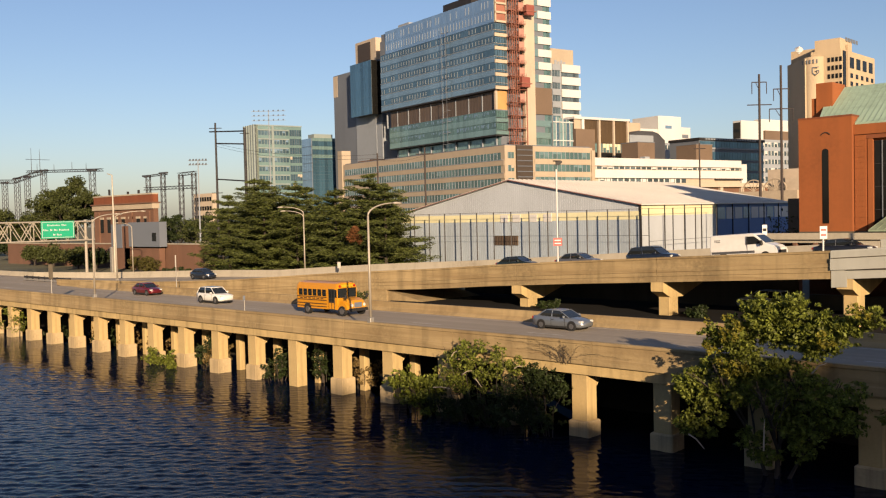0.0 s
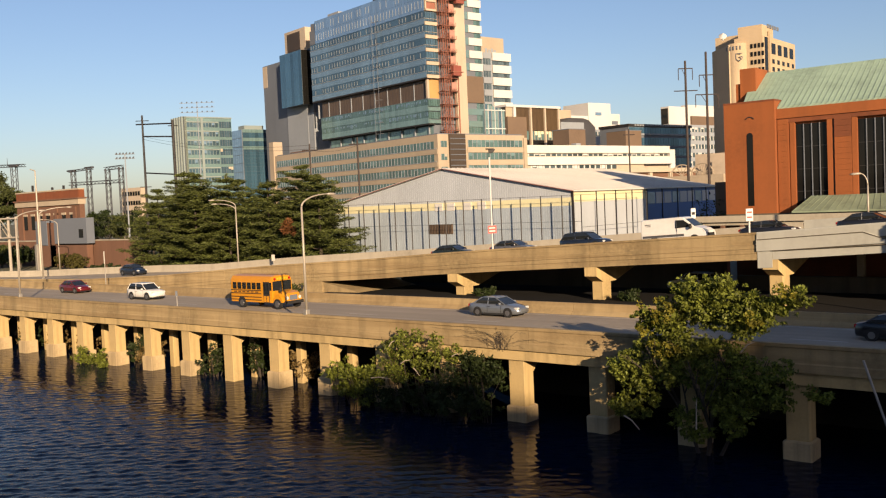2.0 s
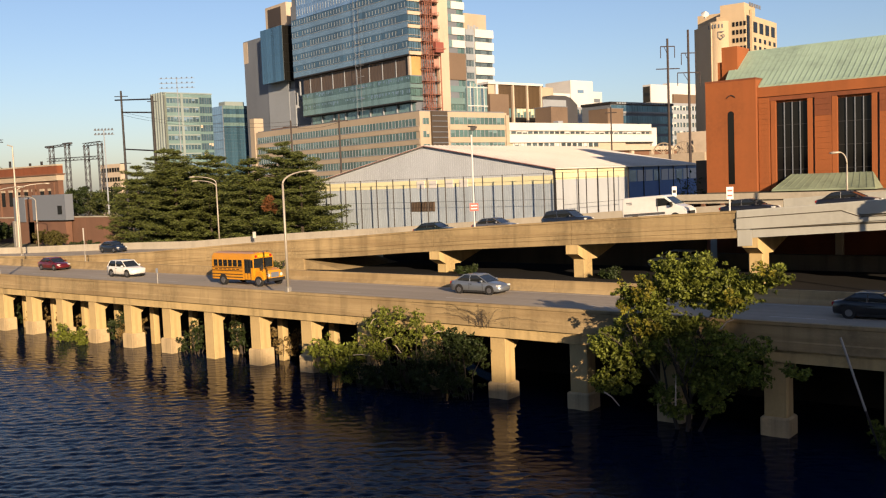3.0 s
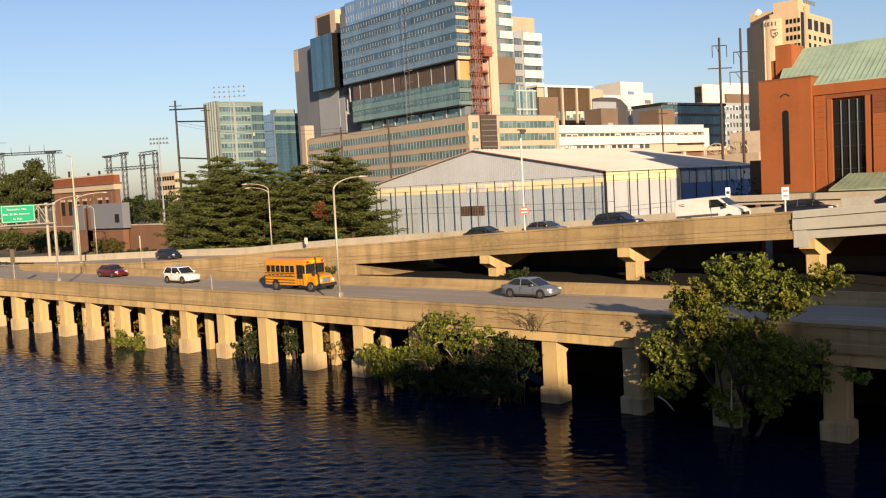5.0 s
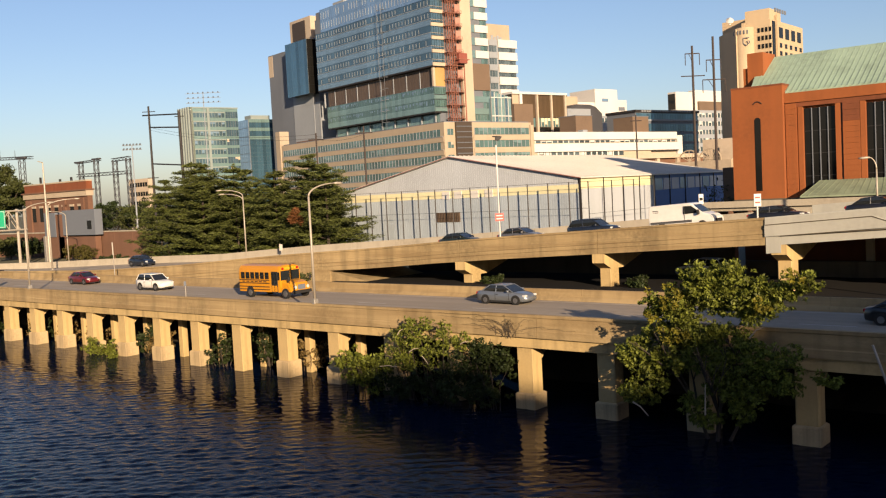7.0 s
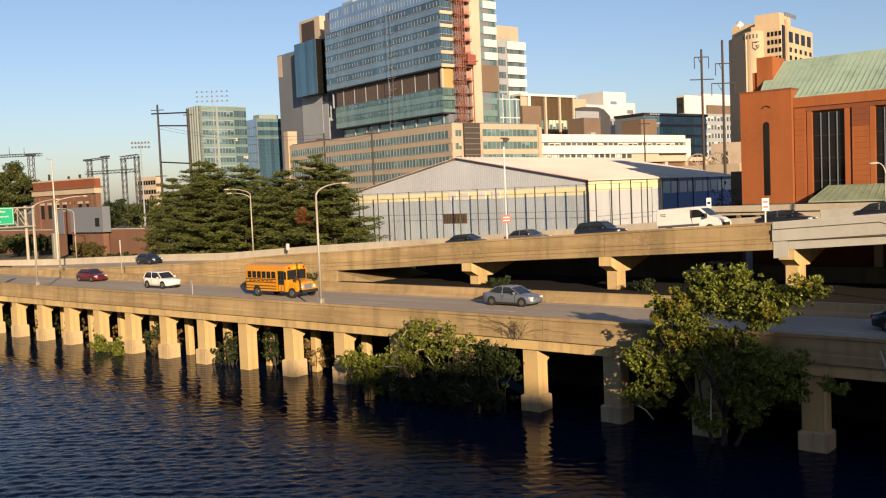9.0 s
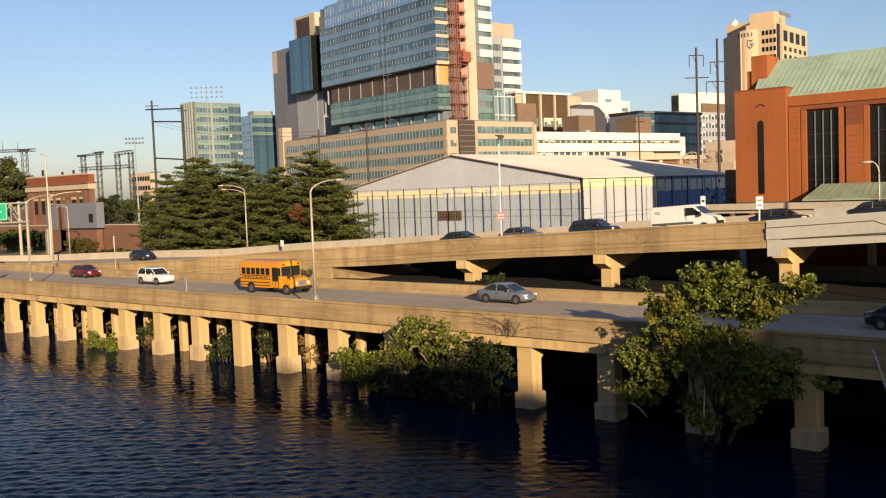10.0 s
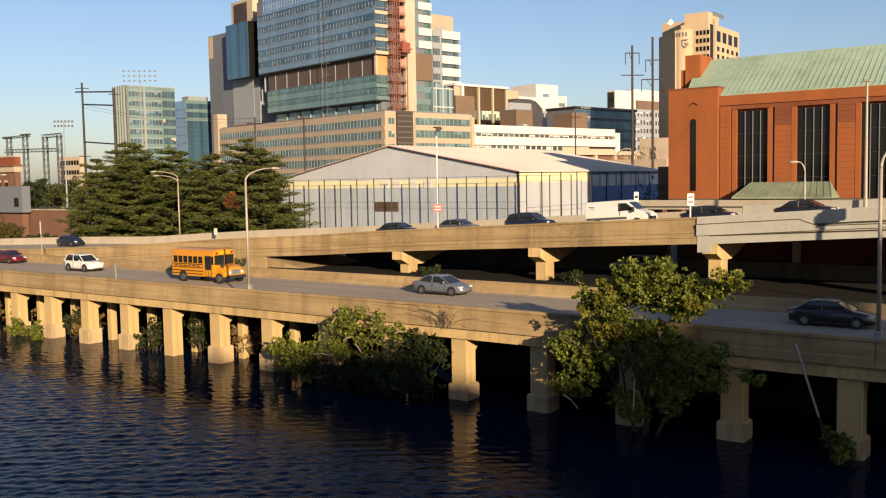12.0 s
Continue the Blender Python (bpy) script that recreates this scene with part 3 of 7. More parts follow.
gv.path([(64.3, 21.83, lerp(64.3, ZN) - 0.57), (71.9, 21.83, lerp(71.9, ZN) - 0.57), (73.2, 21.83, lerp(73.2, ZN) - 1.11), (100, 21.83, lerp(100, ZN) - 1.11), (118, 21.83, lerp(118, ZN) - 1.11)], 0.035, n=5)
part("groove", gv, CONC_DARK, wing, "thin dark strip painted as the shadow line of a groove")
gv = Shape()
gv.path([(65.4, 21.88, lerp(65.4, ZN) - 1.46), (100, 21.88, lerp(100, ZN) - 1.46), (118, 21.88, lerp(118, ZN) - 1.46)], 0.04, n=5)
part("groove", gv, CONC_DARK, wing, "thin dark strip painted as the shadow line of a groove")
wing2 = strip(steps(64.5, 118), lambda s: [(32, lerp(s, ZF) - 2), (31.95, lerp(s, ZF) + 0.05), (32.3, lerp(s, ZF) + 0.05), (32.4, lerp(s, ZF) - 2)])
struct("bridge_far_parapet", wing2, CONC_GREY, "light grey far parapet of the bridge", "parapet")


kerb = strip(steps(53.02, 64.45), lambda s: [(31.8, lerp(s, ZF) - 2), (31.9, lerp(s, ZF) - 0.15), (32.25, lerp(s, ZF) - 0.15), (32.4, lerp(s, ZF) - 2)])
struct("ramp_edge", kerb, CONC_PALE, "low pale concrete edge between ramp and bridge", "kerb")


def ramp_pier(s, material=CONC_COL):
    z = lerp(s, ZN) - 2.1
    p = thing("ramp_pier", "hammerhead concrete pier carrying the ramp", "pier", "ramp piers", (s, 0, 0))
    sh = Shape()
    sh.extrude([(22.02, z), (22.02, z - 0.8), (23.3, z - 1.4), (25.4, z - 1.4), (29.5, z - 0.3), (29.5, z + 0.1)], -0.58, 0.58)
    sh.v = [(y, x, zz_) for x, y, zz_ in sh.v]
    part("cap_beam", sh, material, p)
    sh = Shape()
    sh.box(-0.56, 0.56, 23.15, 24.6, 4.6, z - 1.3, 0.08)
    part("shaft", sh, material, p)
    return p


for s in (34.3, 49.6, 65.2, 81, 97):
    ramp_pier(s)

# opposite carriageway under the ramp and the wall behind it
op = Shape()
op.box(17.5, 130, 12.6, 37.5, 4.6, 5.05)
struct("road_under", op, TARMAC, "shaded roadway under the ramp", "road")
# wall darkened as shade, set close behind to keep light out
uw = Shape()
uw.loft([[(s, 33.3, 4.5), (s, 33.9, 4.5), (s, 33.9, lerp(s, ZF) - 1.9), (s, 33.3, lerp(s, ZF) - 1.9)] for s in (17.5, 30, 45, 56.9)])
struct("under_wall", uw, CONC_DARK, "concrete wall darkened as shade behind the shaded roadway", "retaining wall")
uw = Shape()
uw.box(57, 130, 36.0, 36.6, 4.5, 9.4)
struct("under_wall_east", uw, BRICK_D, "dark red brick wall under the bridge", "retaining wall")
# slab added to keep skylight out of the space under the ramp
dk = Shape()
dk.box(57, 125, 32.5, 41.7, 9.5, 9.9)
struct("bridge_link", dk, CONC_DARK, "dark slab added to block light between bridge and street", "bridge deck")
# barrier colour darkened for the shade it stands in
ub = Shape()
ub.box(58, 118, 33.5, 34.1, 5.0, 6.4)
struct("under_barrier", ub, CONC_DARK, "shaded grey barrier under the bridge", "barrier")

uc = Shape()
uc.box(68.0, 68.6, 34.3, 34.9, 4.9, 9.5, 0.04)
struct("bridge_column", uc, CONC_PALE, "slim pale column behind the shaded barrier", "column")

# elevated street in front of the red brick hall
es = Shape()
es.box(50, 125, 42.5, 57, 10.5, 10.75)
struct("street", es, CONC_PALE, "raised street slab before the brick hall", "street")
es = Shape()
es.box(50, 125, 41.8, 42.1, 10.93, 11.55)
es.box(50, 125, 42.1, 42.5, 10.6, 11.2)
struct("street_edge", es, CONC_PALE, "pale concrete edge beam of the raised street", "parapet")
# wall added so that the gap below the street reads as dark shade
es = Shape()
es.box(50, 125, 47.0, 47.4, 4.9, 10.5)
struct("street_wall", es, BRICK_D, "dark wall added behind the shaded gap under the raised street", "retaining wall")
for s in range(51, 90, 2):
    sh = Shape()
    sh.box(s, s + 0.35, 42.0, 42.45, 9.9, 10.6)
    struct("street_post", sh, BRICK_B, "short brown post under the street edge", "post")
for s in range(54, 125, 10):
    sh = Shape()
    sh.box(-0.5, 0.5, 43, 44, 4.5, 10.2, 0.05)
    p = struct("street_column", sh, CONC_GREY, "round grey column under the raised street", "column")
    p.location = (s, 0, 0)

# ---- city
def windows(parent, axis, plane, a0, a1, z0, z1, n, material=FARGLASS, depth=0.25, gap=0.12, name="window_band", out=-1, part_label=""):
    """A band of n panes sunk into a facade. axis 'x': facade at y=plane running along x; 'y': facade at x=plane along y."""
    sh = Shape()
    w = (a1 - a0) / n
    for i in range(n):
        p, q = a0 + i * w + gap, a0 + (i + 1) * w - gap
        if axis == "x":
            sh.box(p, q, min(plane, plane + out * depth), max(plane, plane + out * depth), z0, z1)
        else:
            sh.box(min(plane, plane - out * depth), max(plane, plane - out * depth), p, q, z0, z1)
    return tagged(part(name, sh, material, parent, part_label), kind="stuff")


def slab(parent, name, x0, x1, y0, y1, z0, z1, material, label="", c=0.0):
    return part(name, Shape().box(x0, x1, y0, y1, z0, z1, c), material, parent, label)


GZ = 4.9

# ---- the hospital campus: its street grid is turned against the highway
CAMPUS = (-61.8, 137.6, 0.0)
CAMPUS_TURN = radians(-12)
rng = random.Random(8)


def campus(name, label, category):
    """A campus building: u runs along its river front, v along its side towards the hill."""
    o = thing(name, label, category, "", CAMPUS)
    o.rotation_euler = (0, 0, CAMPUS_TURN)
    return o


def ribbon(parent, axis, plane, a0, a1, z0, z1, pitch, glass=TEAL, tick=MULLION, width=0.2, blinds=0.3, blind=STONE_BEIGE):
    """One storey's strip of panes with thin mullions before it and blinds drawn down behind some."""
    n = max(1, round((a1 - a0) / pitch))
    w = (a1 - a0) / n
    windows(parent, axis, plane, a0, a1, z0, z1, n, glass, 0.06, 0.02)
    bars, drawn = Shape(), Shape()

    def plate(sh, p, q, lo, hi, d):
        if axis == "x":
            sh.box(p, q, plane - d, plane, lo, hi)
        else:
            sh.box(plane, plane + d, p, q, lo, hi)
    for i in range(n):
        plate(bars, a0 + i * w - width / 2, a0 + i * w + width / 2, z0, z1, 0.14)
        if rng.random() < blinds:
            plate(drawn, a0 + i * w + width, a0 + (i + 1) * w - width, z1 - (z1 - z0) * rng.choice((0.3, 0.45, 0.7)), z1, 0.09)
    tagged(part("mullion_strip", bars, tick, parent), kind="stuff")
    if drawn.v:
        tagged(part("blind_band", drawn, blind, parent), kind="stuff")


# long ribbon-window office in front of the tower
b = campus("office_block", "long pinkish stone office block with ribbon windows", "building")
OL, OV = -86.0, 30.8
slab(b, "wall", OL, 0, 0, OV, GZ, 31.9, STONE_PINK)
slab(b, "roof", OL + 0.5, -0.5, 0.5, OV - 0.5, 31.9, 32.2, STONE_GREY)
for i in range(6):
    z = 28.3 - i * 3.35
    ribbon(b, "x", 0, OL + 1.2, -1.6, z, z + 1.85, 1.45, TEAL, STONE_LIGHT, 0.16, 0.28, CURTAIN_G)
    ribbon(b, "y", 0, 1.0, 3.0, z + 0.3, z + 1.9, 1.0, TEAL, STONE_LIGHT, 0.12, 0.3)
    ribbon(b, "y", 0, 10.2, OV - 0.9, z + 0.35, z + 2.2, 1.5, TEAL, STONE_LIGHT, 0.14, 0.35, CURTAIN_G)
    slab(b, "sill", OL + 0.6, -0.6, -0.22, 0, z - 0.18, z - 0.02, STONE_LIGHT)
    slab(b, "spandrel", OL + 0.2, -0.2, -0.14, 0, z - 1.45, z - 0.2, STONE_PINK)
    slab(b, "spandrel", 0, 0.16, 9.8, OV - 0.2, z - 1.1, z + 0.25, STONE_PINK)
slab(b, "stair_shaft", 0, 0.5, 3.6, 9.0, GZ, 32.0, BROWNPANEL, "dark brown louvred shaft")
for k in range(9):
    slab(b, "louvre", 0.5, 0.62, 3.7, 8.9, 19.5 + k * 1.4, 19.7 + k * 1.4, STONE_GREY)
slab(b, "end_pier", OL - 3.0, OL - 0.2, -0.4, 3.0, GZ, 36.6, STONE_PINK)
slab(b, "corner_pier", 0.02, 0.4, OV - 0.6, OV + 0.6, GZ, 31.2, STONE_PINK)
sh = Shape()
sh.add([(0.3 + 0.5 * math.cos(math.pi * k / 10), 17.5 + 1.5 * math.cos(math.pi * k / 10), 28.1 - 1.1 * math.sin(math.pi * k / 10)) for k in range(11)], [tuple(range(11))])
sh.box(0.16, 0.5, 16.2, 18.8, 28.0, 28.25)
part("lamp_bowl", sh, DARKMETAL, b)

# glass hospital tower with a projecting box
t_ = campus("glass_tower", "tall blue-green glass hospital tower under construction", "building")
TU, TV, TL = -73.3, 55.0, -151.4
FL = 4.65
slab(t_, "upper_core", TL + 0.3, TU - 0.4, TV + 0.4, 78, 58.8, 91.0, STONE_GREY)
slab(t_, "lower_core", TL + 6.4, TU - 0.4, TV + 0.4, 78, 42.6, 51.6, STONE_GREY)
slab(t_, "recess_core", TL + 4, TU - 1.5, TV + 1.7, 78, 51.6, 58.8, STONE_GREY)
slab(t_, "base_wall", TL + 6.6, TU - 1.2, TV + 3, 78, GZ, 42.6, STONE_GREY)
for i in range(5):
    z = 58.95 + i * FL
    windows(t_, "x", TV, TL, TU, z, z + 2.1, 40, CURTAIN_L, 0.2, 0.02, "spandrel_band")
    windows(t_, "x", TV, TL, TU, z + 2.12, z + FL - 0.06, 40, CURTAIN, 0.12, 0.02, "glass_band")
    ticks = Shape()
    for k in range(40):
        a = TL + 0.6 + k * (TU - TL) / 40
        if rng.random() < 0.86:
            ticks.box(a, a + 0.3, TV - 0.16, TV - 0.1, z + 2.3 + rng.random() * 0.5, z + FL - 0.5)
    tagged(part("mullion_strip", ticks, MULLION, t_), kind="stuff")
    slab(t_, "slab_edge", TL - 0.1, TU + 0.15, TV - 0.3, TV, z + 2.0, z + 2.16, MULLION)
    windows(t_, "y", TU, TV, TV + 5.4, z + 1.2, z + FL - 0.3, 5, CURTAIN, 0.12, 0.08, "glass_band")
    slab(t_, "slab_edge", TU, TU + 0.5, TV - 0.2, TV + 5.6, z - 0.3, z + 0.9, STONE_BEIGE)
    slab(t_, "guard_rail", TU + 0.3, TU + 0.36, TV, TV + 5.4, z + 1.9, z + 2.0, STONE_BEIGE)
# rooftop screen of paler glass in two rows
for z, q in ((82.25, 86.8), (86.85, 91.5)):
    windows(t_, "x", TV, TL + 4.4, TU, z, q, 40, SCREEN, 0.18, 0.03, "screen_wall", part_label="pale blue glass rooftop screen")
ticks = Shape()
for k in range(38):
    a = TL + 5.2 + k * (TU - TL - 4.6) / 38
    ticks.box(a, a + 0.22, TV - 0.24, TV - 0.16, 83.4, 86.0)
    if rng.random() < 0.6:
        ticks.box(a, a + 0.22, TV - 0.24, TV - 0.16, 87.6, 90.2)
tagged(part("mullion_strip", ticks, MULLION, t_), kind="stuff")
slab(t_, "screen_end", TL, TL + 4.3, TV - 0.1, TV + 8, 82.25, 88.0, STONE_GREY)
slab(t_, "rooftop_plant", -140, -132, TV + 2, TV + 6, 91, 93.2, STONE_LIGHT)
slab(t_, "rooftop_plant", -106, -88, TV + 1, TV + 9, 91, 94.5, DARKMETAL)
for k in range(4):
    slab(t_, "open_floor", TU - 0.3, TU + 0.4, TV + 0.2, TV + 5.6, 82.3 + k * 3.2, 83.0 + k * 3.2, STONE_BEIGE)
    slab(t_, "open_bay", TU - 0.38, TU - 0.1, TV + 0.9, TV + 5.0, 83.0 + k * 3.2, 85.5 + k * 3.2, RUSTRED)
for y in (TV + 0.2, TV + 5.1):
    slab(t_, "post", TU - 0.1, TU + 0.4, y, y + 0.5, 82.3, 94.5, STONE_BEIGE)
slab(t_, "soffit", TL, TU + 0.2, TV - 0.3, TV + 1.7, 58.4, 58.92, DARKMETAL)
# brown louvres in the recess, with grey fins
for i in range(9):
    a = TU - 9.6 - i * 8.3
    w = 7.8 if i < 8 else 5.2
    for q in range(4):
        slab(t_, "louvre_panel", a + (8.0 - w) + q * w / 4 + 0.06, a + (8.0 - w) + (q + 1) * w / 4 - 0.06, TV + 1.3, TV + 1.6, 51.8, 58.4, LOUVRE)
    slab(t_, "fin", a - 0.15, a + 0.2, TV + 1.1, TV + 1.7, 51.6, 58.0, STONE_LIGHT)
slab(t_, "plywood_wall", TU - 1.4, TU - 0.9, TV + 1.0, TV + 6, 51.6, 58.3, PLYWOOD, "bare orange plywood hoarding")
slab(t_, "corner_column", TU - 1.4, TU - 0.5, TV + 0.3, TV + 1.2, 51.6, 58.4, STONE_BEIGE)
for i in range(2):
    z = 42.7 + i * 4.4
    windows(t_, "x", TV, TL + 6, TU, z, z + 2.0, 36, CURTAIN_G, 0.2, 0.02, "spandrel_band")
    windows(t_, "x", TV, TL + 6, TU, z + 2.02, z + 4.34, 36, TEAL, 0.12, 0.02, "glass_band")
    ticks = Shape()
    for k in range(72):
        a = TL + 6.4 + k * (TU - TL - 6.4) / 72
        if rng.random() < 0.62:
            h_t = rng.uniform(0.5, 1.5)
            ticks.box(a, a + rng.choice((0.25, 0.4, 0.8)), TV - 0.16, TV - 0.1, z + 3.9 - h_t, z + 3.9)
    tagged(part("blind_band", ticks, CURTAIN_L, t_), kind="stuff")
    windows(t_, "y", TU, TV, TV + 5.2, z + 1.6, z + 4.1, 5, TEAL, 0.12, 0.06, "glass_band")
    slab(t_, "slab_edge", TU, TU + 0.3, TV, TV + 5.4, z, z + 1.3, CURTAIN_G)
slab(t_, "soffit", TL + 6, TU, TV - 0.1, TV + 3, 42.25, 42.66, DARKMETAL)
windows(t_, "x", TV + 3, TL + 8, TU - 1.4, 34.0, 42.0, 34, CURTAIN_G, 0.12, 0.05, "glass_band")
for k in range(8):
    a = TL + 16 + k * 8.4
    slab(t_, "column", a, a + 0.4, TV + 2.2, TV + 2.7, 31, 42.3, STONE_LIGHT)
# stone slices and the hanging glass corner at its far end
slab(t_, "stone_slice", -203.0, -181.6, 60.0, 84, GZ, 81.0, STONE_GREY)
slab(t_, "stone_cap", -203.1, -199.0, 59.9, 60.0, 71.0, 80.6, STONE_BEIGE)
slab(t_, "stone_slice", -181.5, -164.0, 59.6, 80, GZ, 60.2, STONE_LIGHT)
slab(t_, "stone_slice", -163.9, -159.4, 59.8, 80, GZ, 55.6, STONE_LIGHT)
slab(t_, "low_step", -178.6, -163.0, 58.2, 59.5, GZ, 39.6, BRICK_B)
slab(t_, "stone_slice", -182.4, -164.6, 60.6, 84, 60.2, 93.0, STONE_BEIGE)
slab(t_, "plant_screen", -180.0, -169.0, 60.4, 60.62, 84.0, 91.8, BROWNPANEL)
slab(t_, "stone_slice", -164.5, -154.6, 63.5, 84, 60.2, 92.6, STONE_PINK)
slab(t_, "dark_gap", -160.0, -153.6, 62.5, 66, 50, 87.5, STONE_GREY)
slab(t_, "stone_slice", -167.0, -160.2, 60.5, 66, 55.6, 83.0, STONE_GREY)
slab(t_, "corner_core", -178.3, -160.4, 55.6, 60.4, 59.2, 82.1, STONE_GREY)
for i in range(6):
    z = 59.0 + i * 3.86
    windows(t_, "x", 55.5, -178.5, -160.2, z, z + 3.8, 8, CURTAIN_B, 0.2, 0.05, "corner_glass")
    windows(t_, "y", -160.3, 55.6, 60.2, z, z + 3.8, 3, DARKGLASS, 0.2, 0.05, "corner_glass")
for a in (-104.6, -101.6):
    sh = Shape()
    sh.box(a, a + 0.1, TV - 1.4, TV - 1.3, 31, 86)
    for k in range(13):
        sh.box(a, a + 0.5, TV - 1.35, TV, 33 + k * 4.2, 33.12 + k * 4.2)
    part("scaffold_mast", sh, STONE_GREY, t_)

# white-banded slab behind the hoist
w_ = campus("hospital_wing", "white banded hospital wing behind a hoist", "building")
slab(w_, "wall", TU - 22, TU - 0.6, 72.6, 81.4, GZ, 97, STONE_LIGHT)
slab(w_, "stair_strip", TU - 1, TU + 1.2, 67.6, 72.4, 28, 97, STONE_BEIGE)
slab(w_, "pipe", TU + 1.2, TU + 1.5, 68.0, 68.4, 28, 60, RUSTRED)
for i in range(8):
    z = 60.4 + i * FL
    windows(w_, "y", TU - 0.6, 73.4, 81.3, z, z + 1.9, 5, TEAL, 0.12, 0.06)
    slab(w_, "spandrel", TU - 0.6, TU + 0.1, 75.2, 81.5, z + 1.95, z + FL - 0.02, WHITE)
    slab(w_, "spandrel_glass", TU - 0.6, TU - 0.1, 73.2, 75.15, z + 1.95, z + FL - 0.02, CURTAIN_G)
slab(w_, "louvre_panel", TU - 0.6, TU + 0.1, 73.4, 81.4, 50.6, 60.3, BROWN_LT)
for i in range(3):
    z = 37.4 + i * 4.4
    slab(w_, "spandrel", TU - 0.6, TU - 0.2, 73.2, 86, z, z + 2.2, CURTAIN_G)
    windows(w_, "y", TU - 0.6, 73.4, 86, z + 2.25, z + 4.3, 8, TEAL, 0.1, 0.08)
w2 = campus("hospital_wing", "lower white banded hospital wing with a tan plant room", "building")
slab(w2, "wall", -104, -82, 89, 103.2, GZ, 69.7, STONE_LIGHT)
slab(w2, "plant_room", -98, -82.2, 89, 100.6, 69.7, 77.3, STONE_PINK)
for k in range(4):
    slab(w2, "text_bar", -82.2, -82.1, 90.8 + k * 1.5, 91.9 + k * 1.5, 70.6, 73.0 - 0.5 * (k % 2), STONE_LIGHT)
for i in range(7):
    z = 38.2 + i * 4.75
    slab(w2, "spandrel", -82, -81.3, 93.8, 103.4, z + 1.7, z + 4.72, WHITE)
    slab(w2, "spandrel", -82, -81.6, 89.2, 93.4, z + 2.3, z + 4.5, STONE_LIGHT)
    windows(w2, "y", -82, 89.3, 93.3, z, z + 2.2, 3, FARGLASS, 0.1, 0.1)
    windows(w2, "y", -82, 94.0, 103.0, z, z + 1.65, 6, FARGLASS, 0.1, 0.06)

# construction hoist
h_ = campus("construction_hoist", "red oxide lattice hoist mast with two cages", "hoist")
HU = TU + 1.6
for y in (60.6, 62.6):
    sh = Shape()
    for dx, dy in ((0, 0), (1.2, 0), (0, 1.2), (1.2, 1.2)):
        sh.bar((HU + dx, y + dy, GZ), (HU + dx, y + dy, 97), 0.1, n=4)
    for i in range(33):
        z = 30 + i * 2.0
        sh.bar((HU, y, z), (HU + 1.2, y, z + 2), 0.06, n=4)
        sh.bar((HU + 1.2, y + 1.2, z), (HU + 1.2, y, z + 2), 0.07, n=4)
        sh.bar((HU + 1.2, y, z), (HU + 1.2, y + 1.2, z), 0.07, n=4)
    part("mast", sh, RUSTRED, h_)
sh = Shape()
for y, w in ((60.2, 0.12), (61.0, 0.1), (64.4, 0.16), (65.6, 0.1), (67.0, 0.16)):
    sh.box(TU + 0.6, TU + 0.6 + w, y, y + w, 30, 97)
part("riser", sh, RUSTRED, h_)
for i in range(14):
    z = 35.4 + i * FL
    sh = Shape()
    sh.box(TU, HU + 0.9, 60.0, 67.3, z, z + 0.16)
    for q in (0.6, 1.15):
        sh.bar((HU + 0.9, 60.0, z + q), (HU + 0.9, 67.3, z + q), 0.06, n=4)
    for j in range(5):
        sh.bar((HU + 0.9, 60.2 + j * 1.75, z), (HU + 0.9, 60.2 + j * 1.75, z + 1.15), 0.06, n=4)
    part("landing", sh, RUSTRED, h_)
    if z > 50:
        part("gate_panel", Shape().box(HU - 0.2, HU, 64.8, 67.2, z + 0.5, z + 3.4), HOIST_PINK, h_, "faded pink landing gate")
for z, y in ((59.4, 63.8), (85.2, 66.4)):
    part("cage", Shape().box(HU + 1.0, HU + 2.8, y, y + 3.6, z, z + 3.6, 0.1), CAGE_RED, h_, "red hoist cage")
    part("cage_roof", Shape().box(HU + 0.9, HU + 3.0, y - 0.6, y + 4.4, z + 1.2, z + 1.5), RUSTRED, h_)

# pair of glass buildings beyond the pines
g_ = campus("glass_building", "grey-green glass laboratory building with vertical fins", "building")
GU = -196.8
slab(g_, "wall", -209.4, GU, 17.4, 39.5, GZ, 56, CURTAIN_G)
slab(g_, "roof_edge", -209.6, GU + 0.2, 17.2, 39.7, 56, 56.5, LAB_PALE)
for i in range(12):
    z = 8 + i * 4.0
    ribbon(g_, "y", GU, 18.4, 33.0, z, z + 1.9, 1.4, CURTAIN, LAB_PALE, 0.14, 0.3, SCREEN)
    slab(g_, "slab_edge", GU, GU + 0.25, 17.4, 33.2, z + 2.0, z + 2.5, LAB_PALE)
    ribbon(g_, "y", GU, 33.6, 39.4, z - 0.2, z + 2.6, 1.2, CURTAIN, STONE_GREY, 0.1, 0.1)
slab(g_, "pier", GU, GU + 0.4, 24.8, 25.9, GZ, 56, LAB_PALE)
slab(g_, "pier", GU, GU + 0.4, 17.2, 18.2, GZ, 56.3, LABGLASS)
for i in range(5):
    slab(g_, "fin", -209.2 + i * 2.6, -208.2 + i * 2.6, 16.6, 17.4, GZ, 56.6, LAB_PALE)
    windows(g_, "x", 17.4, -208.1 + i * 2.6, -206.7 + i * 2.6, 8, 55, 1, STONE_GREY, 0.1, 0.02)
g2 = campus("glass_building", "pale blue glass building behind the pines", "building")
G2U = -214.8
slab(g2, "wall", -226, G2U, 53.6, 67, GZ, 53, STONE_GREY)
slab(g2, "rooftop_plant", -223, G2U - 2, 56, 66, 53, 55.2, LAB_PALE)
